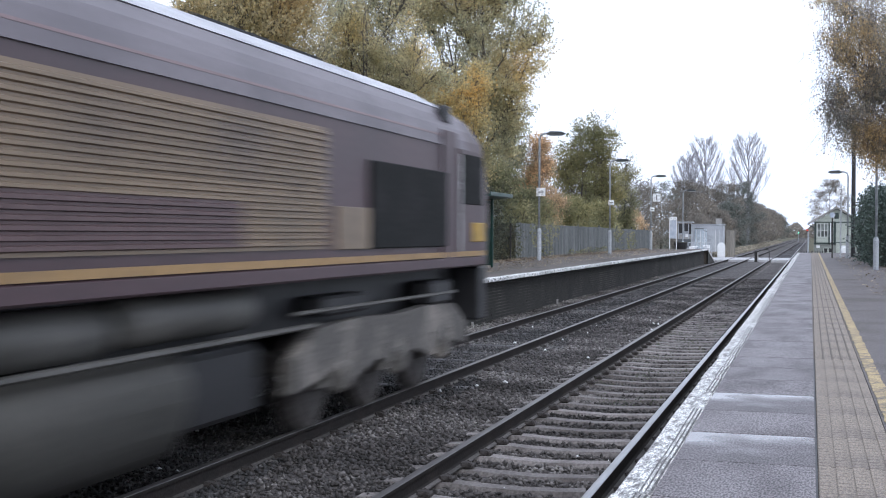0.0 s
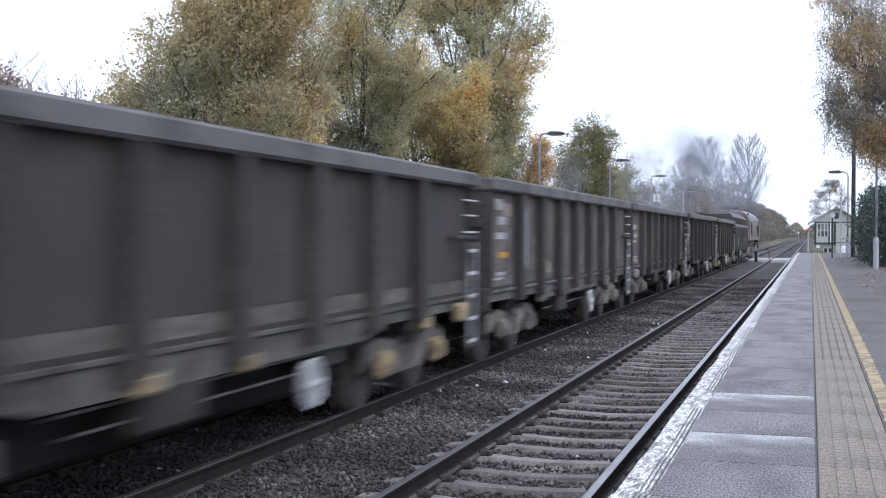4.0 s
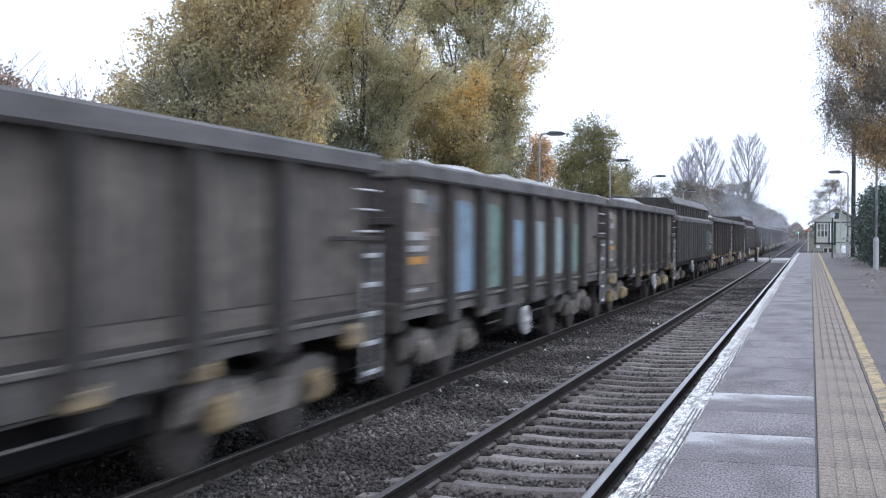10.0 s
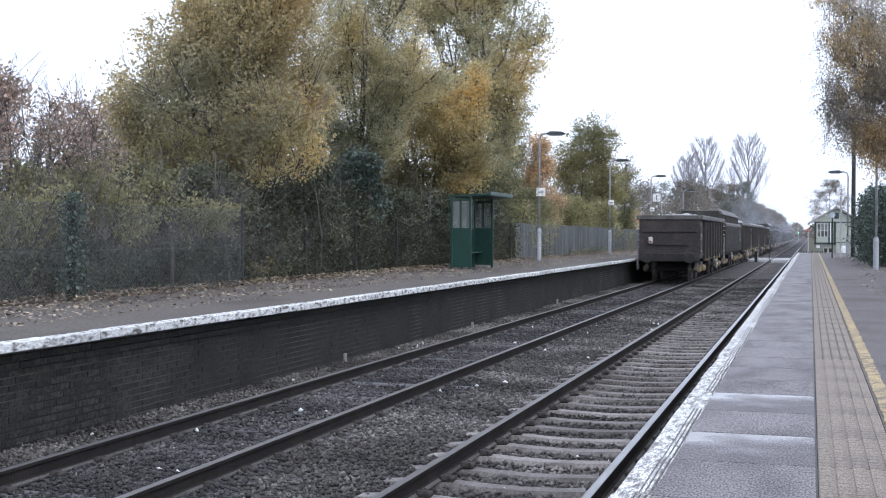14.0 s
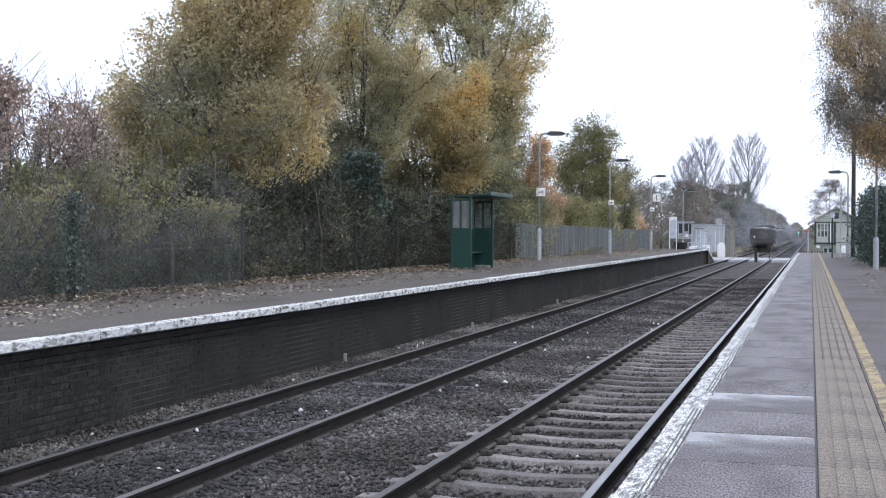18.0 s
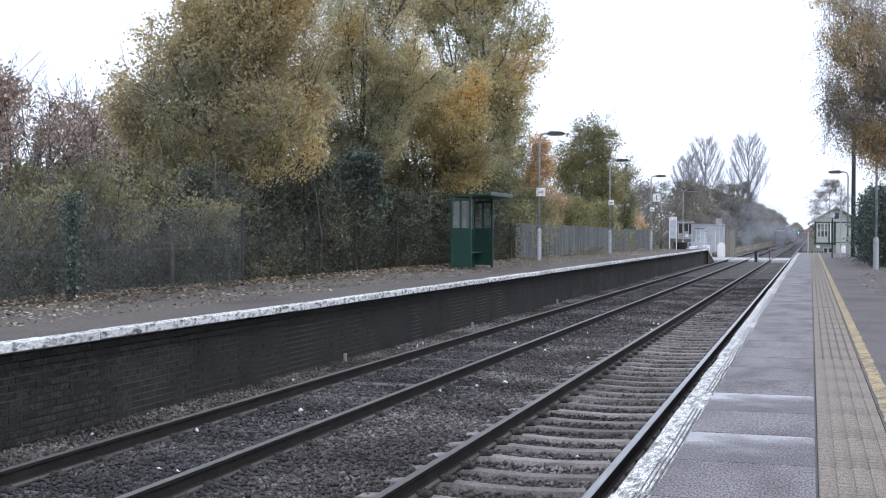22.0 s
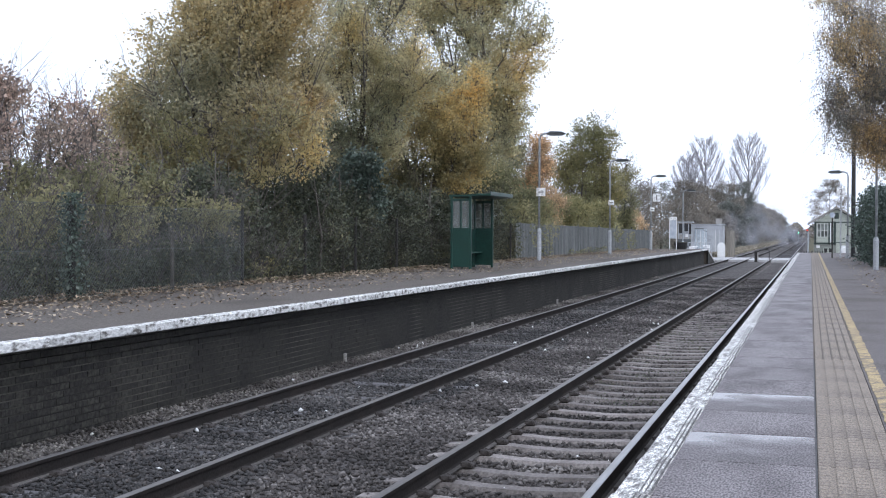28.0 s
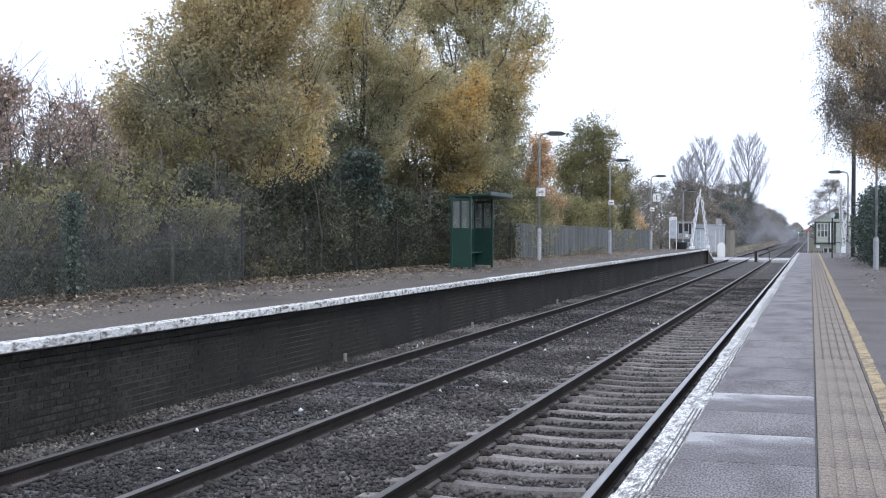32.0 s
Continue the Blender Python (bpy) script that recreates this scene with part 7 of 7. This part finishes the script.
    part("fuel_tank", Geo().prism([(-0.9, 0.22), (0.9, 0.22), (1.06, 0.34), (1.15, 0.50), (1.2, 0.72), (1.19, 0.88), (1.12, 0.99), (1.0, 1.05), (-1.0, 1.05), (-1.12, 0.99), (-1.19, 0.88), (-1.2, 0.72), (-1.15, 0.50), (-1.06, 0.34)], -3.3, 1.7), M_TANK, t, "dusty fuel tank", smooth=True)
    # added black box, darkens the gap between fuel tank and bogie
    part("dark_gap_box", Geo().box((0, 2.45, 0.72), (2.2, 1.3, 0.6), 0.05), M_BLACK, t)
    for sy in (-1, 1):
        yb = sy * (h - 3.6)
        b = part("bogie", Geo().box((0, 0, 0.70), (1.9, 4.6, 0.24), 0.03), M_DARK, t, "dusty three-axle bogie", at=pose(0, yb, 0))
        for sx in (-1, 1):
            part("bogie_frame", Geo().prism([(-2.9, 0.50), (-2.85, 0.80), (-2.3, 1.06), (-1.2, 1.10), (0, 1.06), (1.2, 1.10), (2.3, 1.06), (2.85, 0.80), (2.9, 0.50), (1.9, 0.62), (1.2, 0.50), (0.6, 0.62), (0, 0.5), (-0.6, 0.62), (-1.2, 0.5), (-1.9, 0.62)], sx * 1.03, sx * 1.17, "x"), M_BOGIE, b)
            for dy in (-1.75, 0, 1.75):
                part("wheel", WHEEL, None, b, at=pose(sx * 0.76, dy, 0.50, 0, 0, 0 if sx > 0 else 180) @ Matrix.Scale(1.08, 4))
                part("axle_box", AXBOX_G, None, b, at=pose(sx * 1.16, dy, 0.54, 0, 0, 0 if sx > 0 else 180))
                for ds in (-0.38, 0.38):
                    part("spring", SPRING, None, b, at=pose(sx * 1.12, dy + ds, 0.1))
            part("sand_pipe", Geo().tube([(sx * 1.05, sy * 2.3, 0.8), (sx * 1.0, sy * 2.55, 0.15)], 0.025, 6), M_DARK, b)
    return t


G_BLUE = mat("sprayed_blue", (0.22, 0.32, 0.42), (0.16, 0.20, 0.24), 0.6, big=2, fine=20, bump=0)
G_PALE = mat("sprayed_pale_blue", (0.30, 0.37, 0.38), (0.17, 0.22, 0.22), 0.6, big=2, fine=20, bump=0)
G_GREEN = mat("sprayed_green", (0.16, 0.25, 0.21), (0.10, 0.14, 0.12), 0.6, big=2, fine=20, bump=0)
G_TAN = mat("bare_tan_patch", (0.30, 0.235, 0.195), (0.2, 0.15, 0.12), 0.75, big=2, fine=20, bump=0.05)
G_WHITE = mat("sprayed_white", (0.42, 0.43, 0.46), (0.32, 0.33, 0.36), 0.6, big=2.5, fine=20, bump=0)
G_DARKGREEN = mat("faded_dark_green_spray", (0.035, 0.075, 0.045), (0.045, 0.05, 0.045), 0.7, big=3, fine=20, bump=0)
G_FADED = mat("faded_pale_smudge", (0.16, 0.17, 0.18), (0.06, 0.064, 0.067), 0.7, big=3.5, fine=20, bump=0)
M_MAROONBOX = mat("red_brown_panel", (0.1155, 0.0840, 0.0736), (0.1760, 0.1380, 0.1092), 0.8, big=1.6, fine=14, bump=0.15, stretch=(1, 1, 0.6), rand=0.1)

loco = locomotive()
TRAIN = [("B", dict(label="dark green-grey high-sided wagon with corrugated sides", marks=((-4.72, 1.71, 0.55, 0.09, M_ORANGE), (-4.72, 1.60, 0.5, 0.035, M_MARK), (-4.72, 1.54, 0.5, 0.03, M_MARK), (-4.72, 1.48, 0.5, 0.03, M_MARK), (-4.72, 1.42, 0.5, 0.03, M_MARK), (-4.72, 1.36, 0.5, 0.03, M_MARK), (-5.4, 1.45, 0.3, 0.12, M_SOLE), (2.0, 1.62, 0.2, 0.26, G_FADED), (3.55, 1.68, 0.2, 0.24, G_FADED), (1.1, 1.45, 0.2, 0.07, G_TAN)))),
         ("A", dict(label="grey-brown open box wagon with rusty patches", panel=M_GREYBOX, paint=((-0.9, 0.3, 1.35, 1.95, G_TAN), (-3.6, -2.6, 1.2, 1.7, G_TAN), (3.2, 4.3, 1.4, 2.0, G_TAN), (4.4, 5.3, 2.1, 2.5, M_RUSTBOX)))),
         ("A", dict(label="sooty grey open box wagon with rust-brown panels", panel=M_GREYBOX, paint=((-4.6, -3.6, 1.3, 2.2, M_RUSTBOX), (-5.6, -4.9, 1.9, 2.4, G_TAN), (-0.5, 0.7, 1.4, 2.0, M_RUSTBOX)))),
         ("A", dict(label="sooty grey open box wagon with white lettering panels", panel=M_GREYBOX, paint=((-3.2, -2.2, 1.5, 2.1, G_TAN), (-5.0, -4.2, 1.9, 2.5, G_TAN)))),
         ("A", dict(label="sooty grey open box wagon with pale marking plates", panel=M_GREYBOX, paint=((-4.9, -4.2, 1.4, 2.4, G_WHITE), (-3.0, -2.3, 1.3, 1.5, G_TAN)))),
         ("A", dict(label="blackened open box wagon with pale plates", panel=M_RIB, paint=((-5.6, -4.7, 1.6, 2.1, G_WHITE),))),
         ("A", dict(label="sooty grey open box wagon", panel=M_GREYBOX)),
         ("A", dict(label="rusty grey open box wagon", panel=M_GREYBOX, paint=((0.0, 1.2, 1.4, 2.4, M_RUSTBOX),))),
         ("A", dict(label="tan and rust-brown open box wagon with bare panels", panel=M_MAROONBOX, paint=((-4.85, -3.6, 1.14, 2.58, M_RUSTBOX), (-3.3, -2.05, 1.14, 2.58, M_RUSTBOX), (-1.72, -0.5, 1.14, 2.58, M_RUSTBOX), (-0.2, 0.8, 1.2, 1.7, M_RUSTBOX), (3.1, 3.9, 1.3, 2.4, M_RUSTBOX)))),
         ("B", dict(label="plain dark grey high-sided wagon with corrugated sides", marks=((-4.6, 1.75, 0.3, 0.14, M_ORANGE),))),
         ("A", dict(label="sooty grey open box wagon", panel=M_GREYBOX)),
         ("A", dict(label="sooty brown-grey open box wagon with a pale load", panel=M_GREYBOX, load=0.28, paint=((-1.0, -0.5, 1.5, 2.2, G_WHITE),))),
         ("B", dict(label="dark high-sided wagon with green and white sprayed patches", marks=((4.75, 1.72, 0.7, 0.95, G_DARKGREEN), (3.9, 1.72, 0.6, 0.8, G_DARKGREEN), (5.72, 1.86, 0.55, 0.50, G_FADED), (5.72, 1.50, 0.5, 0.04, M_MARK), (5.72, 1.43, 0.5, 0.04, G_WHITE), (5.72, 1.36, 0.5, 0.04, G_WHITE), (6.55, 1.63, 0.46, 0.09, M_ORANGE), (6.5, 1.88, 0.36, 0.3, G_FADED), (6.5, 1.46, 0.36, 0.10, G_FADED)))),
         ("A", dict(label="sooty grey open box wagon heaped with pale spoil", panel=M_GREYBOX, load=0.34, paint=((3.1, 3.75, 1.45, 2.0, G_TAN), (-2.9, -1.9, 0.95, 1.16, G_WHITE), (-0.4, 0.5, 0.95, 1.08, G_WHITE)))),
         ("A", dict(label="open box wagon sprayed blue, pale and green, pale load", panel=M_GREYBOX, load=0.36, paint=((-4.75, -3.65, 1.15, 2.4, G_BLUE), (-3.25, -2.1, 1.15, 2.4, G_GREEN), (-1.65, -0.6, 1.3, 2.2, G_BLUE), (-0.15, 1.0, 1.25, 2.2, G_PALE), (1.45, 2.65, 1.25, 2.3, G_PALE), (3.1, 4.2, 1.25, 2.2, G_GREEN)))),
         ("A", dict(label="sooty grey open box wagon with black marking panel and pale load", panel=M_GREYBOX, load=0.3)),
         ("A", dict(label="sooty box wagon with bold white marking panel and pale load", panel=M_GREYBOX, load=0.36, bold=True)),
         ("B", dict(label="dark high-sided wagon with faded sprayed lettering", marks=tuple((6.5, 1.73 - 0.06 * i, 0.5, 0.03, G_FADED) for i in range(4)) + ((5.5, 1.95, 0.45, 0.7, G_FADED), (-4.6, 1.6, 0.3, 0.12, G_FADED)))),
         ("A", dict(label="brown-grey open box wagon with tan bare patches, last of the train", panel=M_GREYBOX, load=0.2, tail=True, paint=((-3.9, -2.2, 1.85, 2.25, G_TAN), (-1.8, -0.6, 1.85, 2.25, G_TAN), (0.0, 0.9, 1.85, 2.2, G_TAN), (1.4, 2.4, 1.7, 2.45, G_TAN), (-2.5, -1.75, 1.39, 1.50, M_ORANGE))))]
VEHICLES = [(loco, 10.17)]
back_at = 21.14
for i, (kind_, spec) in enumerate(TRAIN):
    p = PITCH_A if kind_ == "A" else PITCH_B
    wagon = box_wagon(seed=i + 1, yellow=i in (1, 5, 8, 10, 11, 13, 15, 16, 18), **spec) if kind_ == "A" else hopper_wagon(seed=i + 1, **spec)
    VEHICLES.append((wagon, back_at + p / 2 - (0 if kind_ == "A" else 0.2)))
    back_at += p


# ---- exhaust smoke: loose puffs of thin flakes, thrown up by the locomotive and left behind ----
def smoke_material():
    m = bpy.data.materials.new("thin_smoke")
    m.use_nodes = True
    n, l = m.node_tree.nodes, m.node_tree.links
    b, tr, mx = n["Principled BSDF"], n.new("ShaderNodeBsdfTransparent"), n.new("ShaderNodeMixShader")
    b.inputs["Base Color"].default_value, b.inputs["Roughness"].default_value = (0.47, 0.49, 0.55, 1), 1.0
    b.inputs["Specular IOR Level"].default_value = 0.0
    mx.inputs["Fac"].default_value = 0.9935
    l.new(b.outputs[0], mx.inputs[1]), l.new(tr.outputs[0], mx.inputs[2]), l.new(mx.outputs[0], n["Material Output"].inputs["Surface"])
    return m


M_SMOKE = smoke_material()


def puff_mesh(seed, n=84, radius=1.45):
    r = np.random.default_rng(seed)
    c = r.normal(size=(n, 3)) * np.array([0.42, 0.75, 0.5])
    d = np.linalg.norm(c, axis=1)
    c = c * np.minimum(1, (radius - 0.5) / d)[:, None]
    a = r.normal(size=(n, 3))
    a /= np.linalg.norm(a, axis=1)[:, None]
    b = np.cross(a, r.normal(size=(n, 3)))
    b /= np.linalg.norm(b, axis=1)[:, None]
    s = np.minimum(r.uniform(0.40, 0.95, (n, 1)), 1.26 - abs(c[:, :1]))
    return soup("smoke_puff", np.stack([c + s * (a * math.cos(k) + b * math.sin(k)) for k in [math.pi * i / 4 for i in range(8)]], 1), M_SMOKE)


PUFF_MESHES = [puff_mesh(s) for s in range(4)]
PUFFS = []
r = np.random.default_rng(77)
for i in range(96):
    leave = -1.0 + 0.045 * min(i, 60) + 0.14 * max(0, i - 60)
    ob = tagged(new("smoke_puff", PUFF_MESHES[i % 4]), "thin grey puff of diesel exhaust smoke in the air", "smoke", "exhaust smoke")
    PUFFS.append((ob, leave, r.normal(size=3), r.uniform(0.5, 1.0)))


# ---- what moves ----
NOSE = [16.7, 39.9, 64.2, 87.8, 111.2, 134.7, 158.3, 182.4, 206.1, 230.5, 254.6, 278.6, 303.0, 327.6, 352.3]  # metres, second by second


def nose(t):
    """Where the locomotive's front is at t seconds."""
    if t < 0:
        return NOSE[0] + 23.2 * t
    k = int(t)
    if k >= 14:
        return NOSE[14] + 24.6 * (t - 14)
    return NOSE[k] + (NOSE[k + 1] - NOSE[k]) * (t - k)


def motions():
    """The train runs away, gathering speed a little; the crossing barriers rise once it has gone."""
    for ob, back in VEHICLES:
        walk(ob, [(float(k), pose(TRACK, nose(k) - back, 0)) for k in range(33)])
    for top, arm, way in BARRIERS:
        late = 0.0 if top.location.x < 0 else 0.35
        lift = [(0.0, 0), (28.4 + late, 0), (29.0 + late, 20), (29.4 + late, 33), (29.8 + late, 41), (30.2 + late, 48), (30.6 + late, 55), (31.0 + late, 66), (31.5 + late, 76), (32.0 + late * 0.01, 79)]
        walk(arm, [(t, pose(0, 0, 1.05, way * a, way * 7 * min(1.0, a / 40), 0)) for t, a in lift])
    # each puff rides inside the body until it leaves the exhaust, then slows, rises and spreads
    for ob, leave, spread, rise in PUFFS:
        rows = []
        for k in range(65):
            t = 0.5 * k
            age = t - leave
            if age <= 0:
                rows.append((t, pose(TRACK, nose(t) - 14.5, 2.3)))
            else:
                y0 = nose(leave) - 14.5
                run = 1.2 * (1 - math.exp(-age / 0.3)) + 15.6 * min(age, 5.0) + 7.8 * max(0.0, min(age, 14.0) - 5.0) + 2.0 * max(0.0, age - 14.0)
                up = (2.3 + 2.6 * min(1.0, age / 0.25) + rise * 1.8 * (1 - math.exp(-age / 1.2))) * (1 if age < 3 else 0.45 + 0.55 * math.exp(-(age - 3) / 4.0))
                grow = 1.7 * (1 - math.exp(-age / 0.6)) + 0.13 * min(age, 14.0)
                rows.append((t, pose(TRACK + max(-1.8, min(1.8, spread[0])) * grow - 0.12 * min(age, 12.0), y0 + run + (spread[1] - 0.6) * grow * 1.3, max(1.2, up + max(-1.6, min(1.6, spread[2])) * grow * 0.5))))
        walk(ob, rows)


motions()
